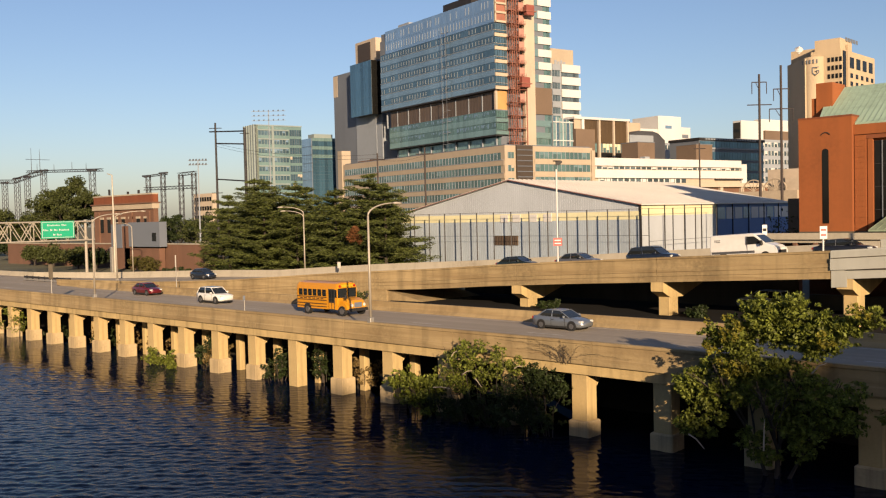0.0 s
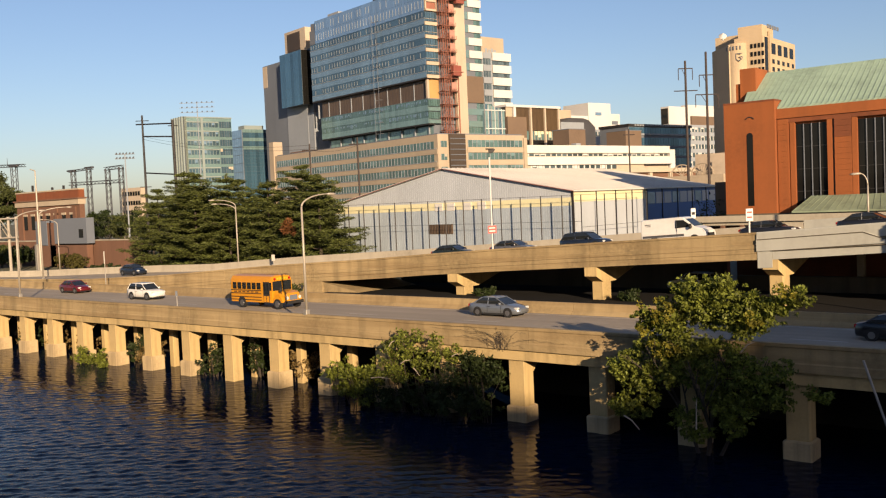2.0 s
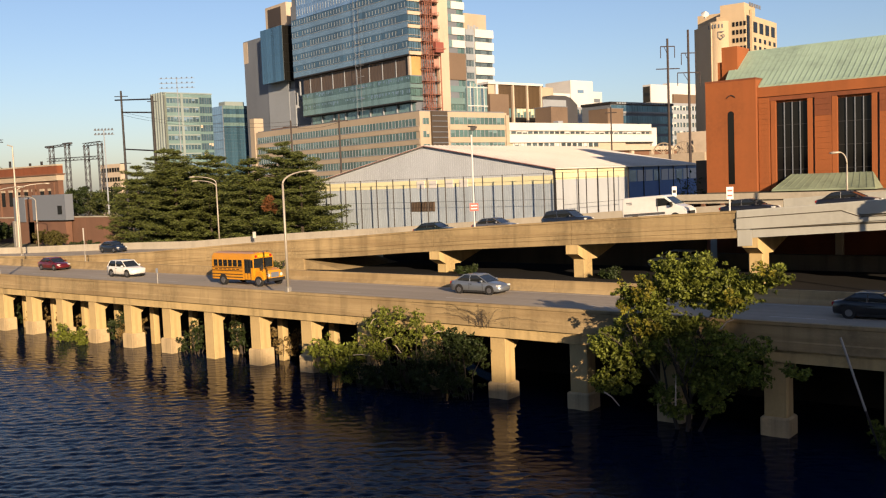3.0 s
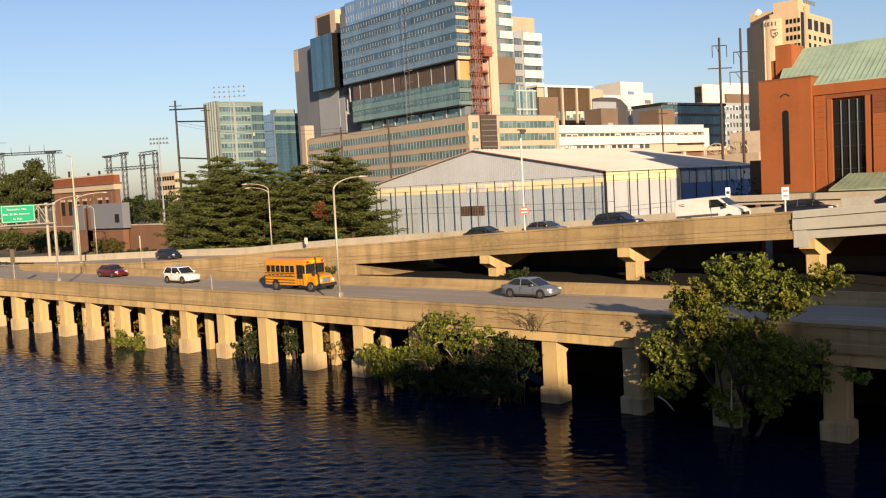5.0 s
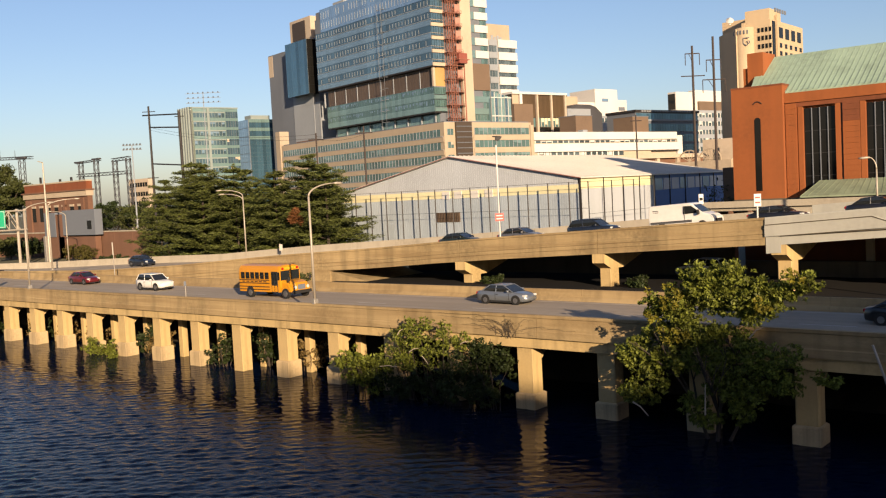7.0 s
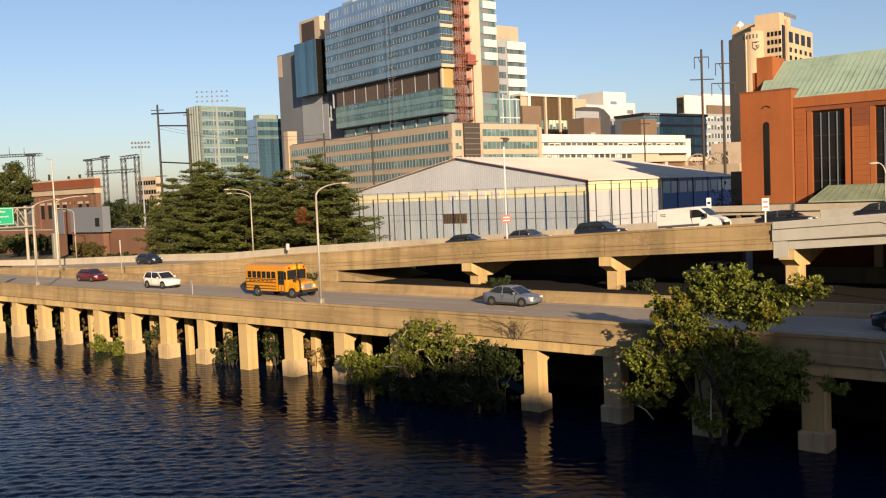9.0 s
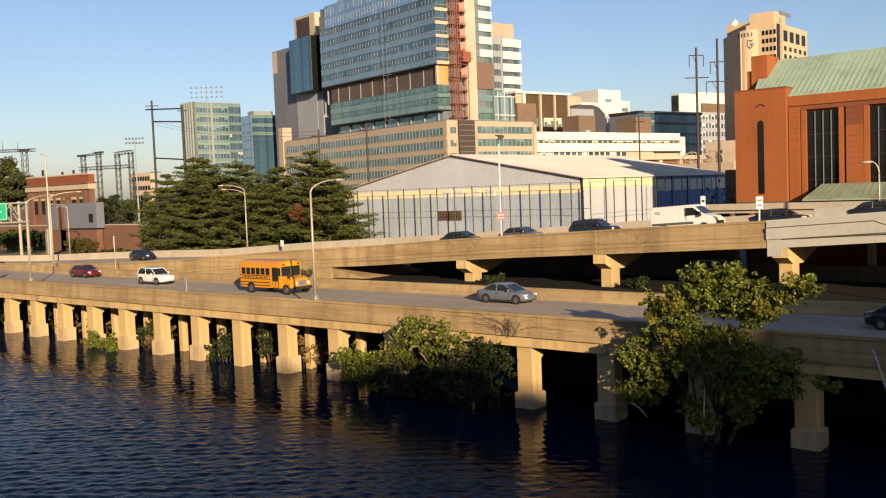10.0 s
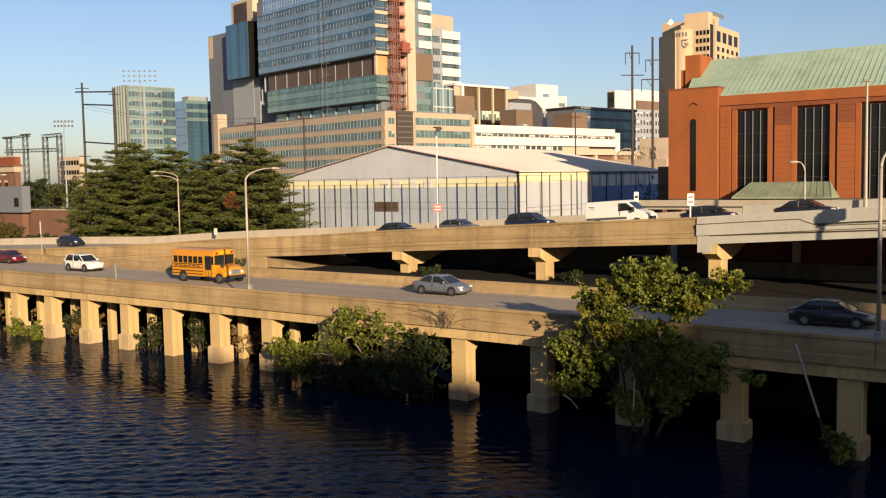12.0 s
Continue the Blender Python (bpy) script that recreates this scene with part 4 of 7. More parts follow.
for i in range(12):
    z = 5.2 + i * 4.0
    windows(g2, "x", 53.6, -226, -215, z, z + 3.8, 5, SCREEN, 0.15, 0.06, "glass_band")
    windows(g2, "y", G2U, 53.8, 66.8, z, z + 2.4, 8, CURTAIN_B, 0.15, 0.05, "glass_band")
    windows(g2, "y", G2U, 53.8, 66.8, z + 2.45, z + 3.95, 8, CURTAIN_G if i > 8 else CURTAIN_B, 0.2, 0.03, "spandrel_band")

# ochre block
o_ = campus("ochre_block", "brown glass block with pale fins and a white frame", "building")
slab(o_, "wall", -34, -30, 51.8, 75.6, GZ, 43.7, BROWNPANEL)
slab(o_, "roof_edge", -34.3, -29.2, 51.5, 76.0, 43.7, 44.4, WHITE)
slab(o_, "side_panel", -30, -29.8, 51.9, 54.6, 40.4, 43.6, STONE_PINK)
slab(o_, "side_wing", -29.9, -28.6, 51.4, 59.6, GZ, 40.5, BROWN_LT)
slab(o_, "fin", -30, -29.4, 54.9, 55.9, 36, 43.7, WHITE)
for y in (62.2, 68.6, 75.0):
    slab(o_, "fin", -30, -29.3, y, y + 0.62, GZ, 43.7, STONE_BEIGE)
for y in (56.0, 62.9, 69.3):
    windows(o_, "y", -30, y, y + 5.7, 36.6, 43.5, 10, OCHRE, 0.14, 0.03, "bronze_panel")
    ribbon(o_, "y", -30, y, y + 5.7, 33.4, 36.2, 1.4, TEAL, STONE_BEIGE, 0.2, 0.5, CREAM)
    slab(o_, "dark_floor", -30, -29.9, y, y + 5.7, 30, 33.2, DARKGLASS)
a_ = campus("glass_atrium", "slanted green glass atrium between buildings", "building")
AV0, AV1, AZ = 39.6, 47.9, 43.7
for i in range(6):
    w = (AV1 - AV0) / 6
    y0 = AV0 + i * w
    top = AZ - 0.28 * i
    for z0 in (29.2, 32.4, 35.6, 38.8, 42.0):
        if z0 < top - 0.3:
            part("pane", Shape().box(-26.3, -26.1, y0 + 0.08, y0 + w - 0.08, z0 + 0.08, min(z0 + 3.1, top)), CURTAIN_G if (i + int(z0)) % 3 else CURTAIN, a_)
    part("mullion", Shape().box(-26.2, -25.9, y0 - 0.07, y0 + 0.07, 28, top + 0.1), WHITE if i % 2 else MULLION, a_)
part("frame", Shape().box(-26.9, -26.4, AV0 - 0.1, AV1 + 0.1, GZ, AZ - 2.0), CURTAIN_G, a_)
for z in (36.2, AZ - 1.9):
    part("transom", Shape().box(-26.2, -25.8, AV0, AV1, z, z + 0.26), WHITE, a_)

# white low hall beside the office
l_ = campus("white_hall", "long white two-storey hall with slot windows", "building")
slab(l_, "wall", -30, -0.9, 31.7, 95.2, GZ, 29.0, STONE_BEIGE)
slab(l_, "parapet_band", -30.2, -0.3, 31.6, 95.4, 27.1, 29.3, WHITE)
slab(l_, "parapet_end", -20, -0.2, 95.4, 97.9, 22.0, 28.2, WHITE)
slab(l_, "sill_band", -0.9, -0.1, 31.6, 96.6, 23.7, 26.0, WHITE)
ribbon(l_, "y", -0.9, 33.0, 95.0, 26.2, 26.9, 2.2, FARGLASS, WHITE, 0.3, 0.5, WHITE)
ribbon(l_, "y", -0.9, 34.0, 70, 22.0, 23.6, 2.4, FARGLASS, WHITE, 0.5, 0.3, WHITE)
slab(l_, "dark_gap", -0.9, -0.2, 83.0, 96.0, 23.2, 23.7, DARKMETAL)
for y, w, f in ((61.4, 7.4, 6.9), (88.0, 7.9, 8.2)):
    slab(l_, "rooftop_plant", -12 - f, -12, y, y + w, 28.8, 35.2, BROWN_LT)
    slab(l_, "roof_edge", -12.1 - f, -11.9, y - 0.1, y + w + 0.1, 35.2, 35.4, STONE_GREY)
slab(l_, "roof_unit", -8, -6, 58, 60, 29, 30.4, STONE_LIGHT)
g3 = campus("parking_deck", "beige concrete parking structure with open bays", "building")
slab(g3, "wall", 2, 19, 40.5, 100, GZ, 20.4, BRICK_B)
slab(g3, "roof_edge", 1.8, 20.2, 40, 100, 20.3, 21.4, STONE_BEIGE)
for k in range(7):
    slab(g3, "column", 19, 19.8, 42 + k * 9, 43.2 + k * 9, GZ, 20.3, STONE_BEIGE)
slab(g3, "lower_deck", 19, 20, 40, 100, 15.6, 17.2, STONE_BEIGE)
ws = thing("wheel_ornament", "pink half-wheel window on a roof", "ornament")
for cx, r_w, spokes in ((-0.9, 2.5, 6), (4.0, 2.6, 9)):
    sh = Shape()
    for k in range(14):
        u0, u1 = math.pi * k / 14, math.pi * (k + 1) / 14
        sh.bar((cx + r_w * math.cos(u0), 150, 17.9 + r_w * math.sin(u0)), (cx + r_w * math.cos(u1), 150, 17.9 + r_w * math.sin(u1)), 0.16, n=5)
    part("rim", sh, STONE_PINK, ws)
    for k in range(1, spokes):
        u0 = math.pi * k / spokes
        part("spoke", Shape().bar((cx, 150, 17.9), (cx + r_w * 0.95 * math.cos(u0), 150, 17.9 + r_w * 0.95 * math.sin(u0)), 0.09, n=5), STONE_PINK, ws)
part("base", Shape().box(-5.5, 9, 149.6, 156, GZ, 17.9), STONE_PINK, ws)
bb = thing("beige_block", "low beige stone block with a dark window", "building")
slab(bb, "wall", 1.5, 14, 152, 166, GZ, 22.6, STONE_BEIGE)
slab(bb, "window", 8.6, 9.8, 151.9, 152, 18.6, 20.4, DARKGLASS)
slab(bb, "step", 6.0, 14, 150.6, 152, GZ, 20.9, STONE_BEIGE)

# distant whites and dark glass
f_ = campus("white_tower_block", "stepped bright white far building", "building")
slab(f_, "wall", -105, -90, 156.6, 171.1, GZ, 55.2, WHITE)
slab(f_, "wall", -104, -90.2, 171.1, 177.4, GZ, 50.7, WHITE)
slab(f_, "low_wing", -104, -90.4, 146.0, 156.6, GZ, 49.4, WHITE)
slab(f_, "podium", -104, -88, 156.6, 177.4, GZ, 43.4, STONE_LIGHT)
ribbon(f_, "y", -88, 157, 177, 40.6, 42.4, 3, FARGLASS, WHITE, 0.4, 0.4, WHITE)
slab(f_, "emblem", -90, -89.9, 161, 165, 49.8, 51.2, SCREEN)
slab(f_, "emblem", -90.2, -90.1, 172, 176, 46.0, 47.6, STONE_GREY)
dm = campus("dark_hall", "dark grey vaulted hall roof behind the white hall", "building")
sh = Shape()
ring = [(91.0, GZ), (91.0, 40.6), (96.8, 42.8), (104, 42.8), (107, 42.1), (110.4, 39.6), (110.6, GZ)]
sh.loft([[(x, y, z) for y, z in ring] for x in (-64, -45)])
part("vault", sh, SUBSTEEL, dm)
slab(dm, "end_wall", -45.2, -44.7, 92, 104, 28, 41.2, STONE_LIGHT)
slab(dm, "roof_house", -60, -50, 92.5, 103, 42, 46.2, STONE_PINK)
slab(dm, "roof_house", -60, -49.8, 95, 97.5, 46.2, 47.0, DARKMETAL)
f2 = campus("white_block", "far white block with a dark stair end", "building")
slab(f2, "wall", -74.3, -70, 186.4, 224, GZ, 44.6, STONE_LIGHT)
slab(f2, "upper_wall", -74.3, -70, 186.4, 201, 44.6, 52.4, WHITE)
slab(f2, "upper_back", -74.3, -71, 201, 224, 44.6, 53.6, WHITE)
slab(f2, "stair_end", -74.0, -70.4, 186.2, 186.4, 44.8, 51.6, DARKGLASS)
slab(f2, "plant", -71, -70, 203, 222, 44.6, 48.6, BROWN_LT)
for i in range(9):
    ribbon(f2, "y", -70, 200, 223, 11.0 + i * 3.8, 13.0 + i * 3.8, 2.2, FARGLASS, WHITE, 0.4, 0.3, WHITE)
d_ = campus("dark_glass_block", "low dark glass office block far behind", "building")
slab(d_, "wall", -54, -40, 123, 160.6, GZ, 39.8, STONE_GREY)
slab(d_, "roof_edge", -54.3, -39.5, 122.6, 161, 39.8, 40.7, DARKMETAL)
slab(d_, "floor_edge", -40, -39.6, 123, 160.6, 36.6, 37.2, STONE_LIGHT)
for i in range(9):
    z = 5.4 + i * 3.9
    windows(d_, "y", -40, 123.2, 160.4, z, z + 2.9, 24, CURTAIN_B, 0.1, 0.05, "glass_band")
for k in range(20):
    slab(d_, "text_bar", -39.5, -39.45, 126 + k * 1.5, 127.0 + k * 1.5, 40.0, 40.5, STONE_LIGHT)

# tan tower block
n_ = thing("tan_tower", "tan precast tower with round stair and square windows", "building")
NX, NY = -17.2, 247.0
slab(n_, "wall", -26.4, NX, NY, 277.0, GZ, 62.8, TANCLAD)
slab(n_, "upper_block", -25.2, NX - 0.2, NY + 0.1, 257, 62.6, 66.2, TANCLAD)
slab(n_, "back_block", -36.5, -24, 256, 268, GZ, 65.4, TANCLAD)
sh = Shape()
for z0, z1 in ((GZ, 60.6),):
    ring = [(-36.6, 253.3), (-27.2, 244.2), (-23.0, 247.2), (-31.5, 256.0)]
    sh.loft([[(x, y, z) for x, y in ring] for z in (z0, z1)])
part("side_block", sh, TANCLAD, n_)
sh = Shape()
sh.bar((-25.7, 247.5, GZ), (-25.7, 247.5, 61.0), 3.3, n=28)
part("round_stair", sh, TANCLAD, n_, "rounded tan stair shaft", True)
slab(n_, "slot", NX, NX + 0.2, 248.6, 251.0, 22, 62.4, DARKGLASS)
slab(n_, "slot_fin", NX, NX + 0.6, 251.6, 252.4, 22, 64.5, TANCLAD)
for i in range(10):
    z = 59.0 - i * 2.55
    for j in range(4):
        slab(n_, "window", -21.2 + j * 1.2, -20.45 + j * 1.2, NY - 0.12, NY, z, z + 1.4, DARKGLASS)
    for j in range(5):
        slab(n_, "window", NX, NX + 0.12, 255.0 + j * 4.6, 257.0 + j * 4.6, z - 4.4, z - 3.0, DARKGLASS)
for j in range(4):
    slab(n_, "window", NX, NX + 0.12, 254.6 + j * 5.6, 258.0 + j * 5.6, 57.6, 61.0, DARKGLASS)
sh = Shape()
for p, q in (((-1, 1), (1, 1)), ((-1, 1), (-1, -0.4)), ((-1, -0.4), (0, -1)), ((0, -1), (1, -0.4)), ((0.1, 0.1), (1, 0.1)), ((1, -0.4), (1, 0.1))):
    sh.bar((-23.9 + p[0], 244.3, 56.4 + p[1] * 1.2), (-23.9 + q[0], 244.3, 56.4 + q[1] * 1.2), 0.16, n=4)
part("emblem", sh, STONE_GREY, n_)
for i in range(7):
    u = math.radians(205 + i * 17)
    part("sign_bar", Shape().bar((-25.7 + 3.4 * math.cos(u), 247.5 + 3.4 * math.sin(u), 58.9), (-25.7 + 3.4 * math.cos(u), 247.5 + 3.4 * math.sin(u), 60.1), 0.22, n=4), STONE_GREY, n_)
for i in range(5):
    slab(n_, "sign_bar", NX - 0.2, NX - 0.05, 251.5 + i * 2.2, 253 + i * 2.2, 65.6, 66.8, STONE_GREY)
sh = Shape()
sh.bar((-31.0, 249, 63.2), (-31.0, 249, 64.6), 0.4, n=10)
sh.bar((-31.0, 249, 64.6), (-30.5, 248.2, 65.3), 1.3, 0.2, n=14)
part("dish", sh, WHITE, n_)

# ---- warehouse with clerestory
s_ = thing("warehouse", "grey corrugated warehouse with a low white gable roof", "warehouse")
D_ = 50.0
SX0, SX1, SXR = -10.4, 31.1, 11.0
ZE, ZR = 14.85, 18.6
SY1 = 93.0
body = Shape()
# corrugated walls: ribs along the gable and the side
x = SX0
while x < SX1 - 0.01:
    body.box(x, min(x + 0.24, SX1), D_ - 0.018, D_ + 0.15, GZ, 13.05)
    x += 0.34
tagged(part("gable_siding", body, SIDING, s_), kind="stuff")
slab(s_, "gable_wall", SX0, SX1, D_, D_ + 0.3, GZ, 13.1, SIDING)
slab(s_, "clerestory", SX0, SX1, D_ - 0.02, D_ + 0.3, 13.1, 14.1, CREAM, "cream translucent clerestory band")
for a in (9.3, 11.4, 14.2, 16.6):
    slab(s_, "clerestory_pane", a, a + 1.3, D_ - 0.1, D_ - 0.02, 13.0, 14.0, WHITE)
g = Shape()
g.add([(SX0, D_, 14.1), (SX1, D_, 14.1), (SX1, D_, ZE), (SXR, D_, ZR), (SX0, D_, 14.3)], [(0, 1, 2, 3, 4)])
x = SX0 + 0.3
while x < SX1 - 0.3:
    top = ZE + (ZR - ZE) * (1 - (x - SXR) / (SX1 - SXR)) if x > SXR else 14.3 + (ZR - 14.3) * (x - SX0) / (SXR - SX0)
    if top > 14.3:
        g.box(x, x + 0.24, D_ - 0.014, D_, 14.1, top - 0.1)
    x += 0.36
tagged(part("gable_top", g, SIDING_W, s_), kind="stuff")
slab(s_, "side_wall", SX1 - 0.3, SX1, D_, 69.3, GZ, 13.5, SIDING_W)
slab(s_, "clerestory", SX1 - 0.3, SX1 + 0.02, D_, 69.3, 13.5, ZE, CREAM)
# beyond y 69.3 the brick hall's shadow is put into the wall colour
slab(s_, "side_wall", SX1 - 0.3, SX1, 69.3, SY1, GZ, 12.6, SHADE_BLUE, "metal siding coloured blue for the shadow of the hall")
for k in range(9):
    slab(s_, "clerestory_pane", SX1 - 0.06, SX1 + 0.02, 69.7 + k * 2.58, 71.9 + k * 2.58, 12.75, 14.35, WHITE if k % 3 else SCREEN)
slab(s_, "clerestory", SX1 - 0.3, SX1 - 0.05, 69.3, SY1, 12.6, ZE, SHADE_BLUE)
rf = Shape()
rf.loft([[(SX1 + 0.4, y, ZE - 0.05), (SXR, y, ZR + 0.03), (SX0 - 0.4, y, 14.25), (SX0 - 0.4, y, 14.4), (SXR, y, ZR + 0.2), (SX1 + 0.4, y, ZE + 0.12)] for y in (D_ - 0.4, SY1)])
part("roof", rf, SHEDROOF, s_)
sm = Shape()
for i in range(44):
    y = D_ + i * 0.98
    sm.loft([[(SX1 + 0.38, y, ZE + 0.12), (SXR, y, ZR + 0.2), (SXR, y, ZR + 0.27), (SX1 + 0.38, y, ZE + 0.19)], [(SX1 + 0.38, y + 0.08, ZE + 0.12), (SXR, y + 0.08, ZR + 0.2), (SXR, y + 0.08, ZR + 0.27), (SX1 + 0.38, y + 0.08, ZE + 0.19)]])
tagged(part("roof_seam", sm, SHEDROOF, s_), kind="stuff")
tr = Shape()
tr.bar((SX0 - 0.4, D_ - 0.45, 14.3), (SXR, D_ - 0.45, ZR + 0.1), 0.055, n=4)
tr.bar((SX1 + 0.4, D_ - 0.45, ZE), (SXR, D_ - 0.45, ZR + 0.1), 0.055, n=4)
part("rake_trim", tr, REDTRIM, s_)
slab(s_, "louvre_vent", 8.2, 12.3, D_ - 0.12, D_ - 0.05, 9.9, 11.2, BROWN_LT)
for k in range(14):
    slab(s_, "louvre_slat", 8.3 + k * 0.28, 8.42 + k * 0.28, D_ - 0.17, D_ - 0.12, 9.95, 11.15, BROWNPANEL)
slab(s_, "corner_trim", SX1 - 0.1, SX1 + 0.08, D_ - 0.1, D_ + 0.1, GZ, ZE, DARKMETAL)
for y in (55.5, 60.5, 65.0, 69.3, 74, 79, 84, 89):
    slab(s_, "downpipe", SX1, SX1 + 0.12, y, y + 0.12, GZ, ZE, DARKMETAL)

# high fence with netting posts
fn = thing("fence", "tall black steel fence posts and rails", "fence")
for i in range(16):
    x = -14.67 + i * 3.020
    part("post", Shape().bar((x, 48.2, GZ), (x, 48.2, 14.4), 0.075, n=6), DARKMETAL, fn)
sh = Shape()
for z in (7.4, 11.2, 14.35):
    sh.bar((-14.87, 48.2, z), (33.4, 48.2, z), 0.028, n=4)
part("rail", sh, DARKMETAL, fn)
for i in range(4):
    part("post", Shape().bar((33.3, 48.2 + i * 5.6, GZ), (33.3, 48.2 + i * 5.6, 14.4), 0.07, n=5), DARKMETAL, fn)
part("rail", Shape().bar((33.3, 48.2, 14.35), (33.3, 65, 14.35), 0.028, n=4).bar((33.3, 48.2, 10.5), (33.3, 65, 10.5), 0.028, n=4), DARKMETAL, fn)

yw = Shape()
yw.box(42.4, 47.2, 66.0, 66.4, GZ, 15.2)
struct("yard_wall", yw, BROWNPANEL, "dark brown yard wall beside the brick hall", "wall")

# ---- red brick hall with a copper roof
h = thing("brick_hall", "red brick hall with tall windows and green copper roof", "building")
BY = 58.0
PX0, PX1 = 47.3, 53.2
slab(h, "pavilion", PX0, PX1, BY - 0.5, BY + 10, 4.9, 23.95, BRICK)
slab(h, "coping", PX0 - 0.03, PX1 + 0.03, BY - 0.53, BY + 10.03, 23.95, 24.15, BRICK_D)
slab(h, "slit_window", 49.95, 50.67, BY - 0.53, BY - 0.4, 12.2, 20.2, DARKGLASS)
sh = Shape()
sh.extrude([(50.31 + 0.36 * math.cos(math.pi * k / 12), 20.2 + 0.36 * math.sin(math.pi * k / 12)) for k in range(13)], BY - 0.53, BY - 0.4)
part("slit_arch", sh, DARKGLASS, h)
sh = Shape()
sh.path([(49.85, BY - 0.54, 22.1), (50.1, BY - 0.54, 22.3), (50.35, BY - 0.54, 22.36), (50.6, BY - 0.54, 22.3), (50.85, BY - 0.54, 22.1)], 0.06, 0.06, 5)
part("scupper", sh, DARKMETAL, h)
slab(h, "wall", PX1, 125, BY + 0.6, BY + 14, 5, 22.6, BRICK)
slab(h, "eave_band", PX1, 125, BY - 0.05, BY + 0.8, 21.9, 23.0, BRICK)
slab(h, "frieze", PX1, 125, BY + 0.1, BY + 0.6, 21.4, 21.9, BRICK_D)
BAY, W0 = 6.6, 55.2
for i in range(10):
    a = W0 + i * BAY
    slab(h, "window_glass", a, a + 3.45, BY + 0.5, BY + 0.58, 11.3, 21.15, DARKGLASS)
    sh = Shape()
    for j in range(1, 4):
        sh.box(a + j * 0.8625 - 0.035, a + j * 0.8625 + 0.035, BY + 0.36, BY + 0.52, 11.3, 21.15)
    part("window_frame", sh, STONE_GREY, h)
    for z in (13.6, 16.1, 18.6):
        slab(h, "transom", a, a + 3.45, BY + 0.45, BY + 0.52, z, z + 0.07, DARKMETAL)
    slab(h, "jamb", a - 0.55, a - 0.02, BY + 0.12, BY + 0.6, 5, 21.38, BRICK)
    slab(h, "jamb", a + 3.47, a + 4.0, BY + 0.12, BY + 0.6, 5, 21.38, BRICK)
    slab(h, "drain_slot", a + 4.02, a + 4.2, BY + 0.3, BY + 0.6, 5, 21.35, DARKMETAL)
    for j in range(18):
        z = 11.0 + j * 0.6
        slab(h, "brick_course", a + 4.25, a + 6.0, BY + 0.05 + (j % 2) * 0.035, BY + 0.6, z, z + 0.585, BRICK if j < 14 else BRICK_D)
slab(h, "pier", PX1, W0 - 0.6, BY + 0.2, BY + 0.6, 5, 21.4, BRICK)
for j in range(18):
    z = 11.0 + j * 0.6
    slab(h, "brick_course", PX1 + 0.1, W0 - 0.7, BY + 0.02 + (j % 2) * 0.03, BY + 0.3, z, z + 0.585, BRICK)
slab(h, "gable_block", PX0 + 0.2, PX0 + 2.1, BY + 4.2, BY + 8.2, 20, 28.5, BRICK)
slab(h, "gable_step", PX0 - 0.4, PX0 + 0.2, BY + 4.4, BY + 8, 20, 26.8, BRICK)
rise = Shape()
RZ0, RZ1, RY0, RY1 = 23.0, 28.2, BY - 0.1, BY + 8.0
rise.add([(PX1 - 4.2, RY0 + 0.6, RZ0 + 0.3), (125, RY0, RZ0), (125, RY1, RZ1), (PX0 + 0.4, RY1, RZ1), (PX1 - 4.2, RY0 + 0.6, RZ0), (125, RY0, RZ0 - 0.2), (125, RY1 + 6, RZ0), (PX0 + 0.4, RY1 + 6, RZ0)],
         [(0, 1, 2, 3), (4, 7, 6, 5), (0, 4, 5, 1), (3, 2, 6, 7), (0, 3, 7, 4), (1, 5, 6, 2)])
part("roof", rise, COPPER, h, "pale green copper roof with standing seams")
for i in range(124):
    a = PX1 - 4.0 + i * 0.6
    f_in = max(0.0, min(0.97, (PX1 - 4.2 - a) / (PX1 - PX0 - 4.6)))
    part("seam", Shape().bar((a, RY0 + (RY1 - RY0) * f_in + 0.05, RZ0 + (RZ1 - RZ0) * f_in + 0.05), (a, RY1, RZ1 + 0.01), 0.022, n=4), COPPER, h)
aw = Shape()
aw.add([(56.1, 53.8, 11.52), (66.6, 53.8, 11.52), (65.4, BY, 13.1), (56.9, BY, 13.1), (56.1, 53.8, 11.36), (66.6, 53.8, 11.36), (66.4, BY, 11.36), (56.1, BY, 11.36)],
       [(0, 1, 2, 3), (0, 4, 5, 1), (1, 5, 6, 2), (0, 3, 7, 4), (4, 7, 6, 5)])
part("awning", aw, COPPER_S, h, "low stained green copper canopy")
for i in range(15):
    t = i / 14
    part("seam", Shape().bar((56.15 + 10.4 * t, 53.8, 11.54), (56.95 + 8.4 * t, BY, 13.12), 0.03, n=4), COPPER_S, h)
# solid dark slab that paints a shadow line along the plinth
slab(h, "plinth_shadow_gap", PX0, 125, BY - 0.55, BY + 0.2, 10.75, 11.3, CONC_DARK)

# ---- lamps, masts, signs
def arc(p, q, lift, n=8):
    p, q = Vector(p), Vector(q)
    out = []
    for i in range(n + 1):
        t = i / n
        a = t * math.pi / 2
        out.append(Vector((p.x + (q.x - p.x) * (1 - math.cos(a)), p.y + (q.y - p.y) * (1 - math.cos(a)), p.z + (q.z - p.z) * math.sin(a))))
    return out


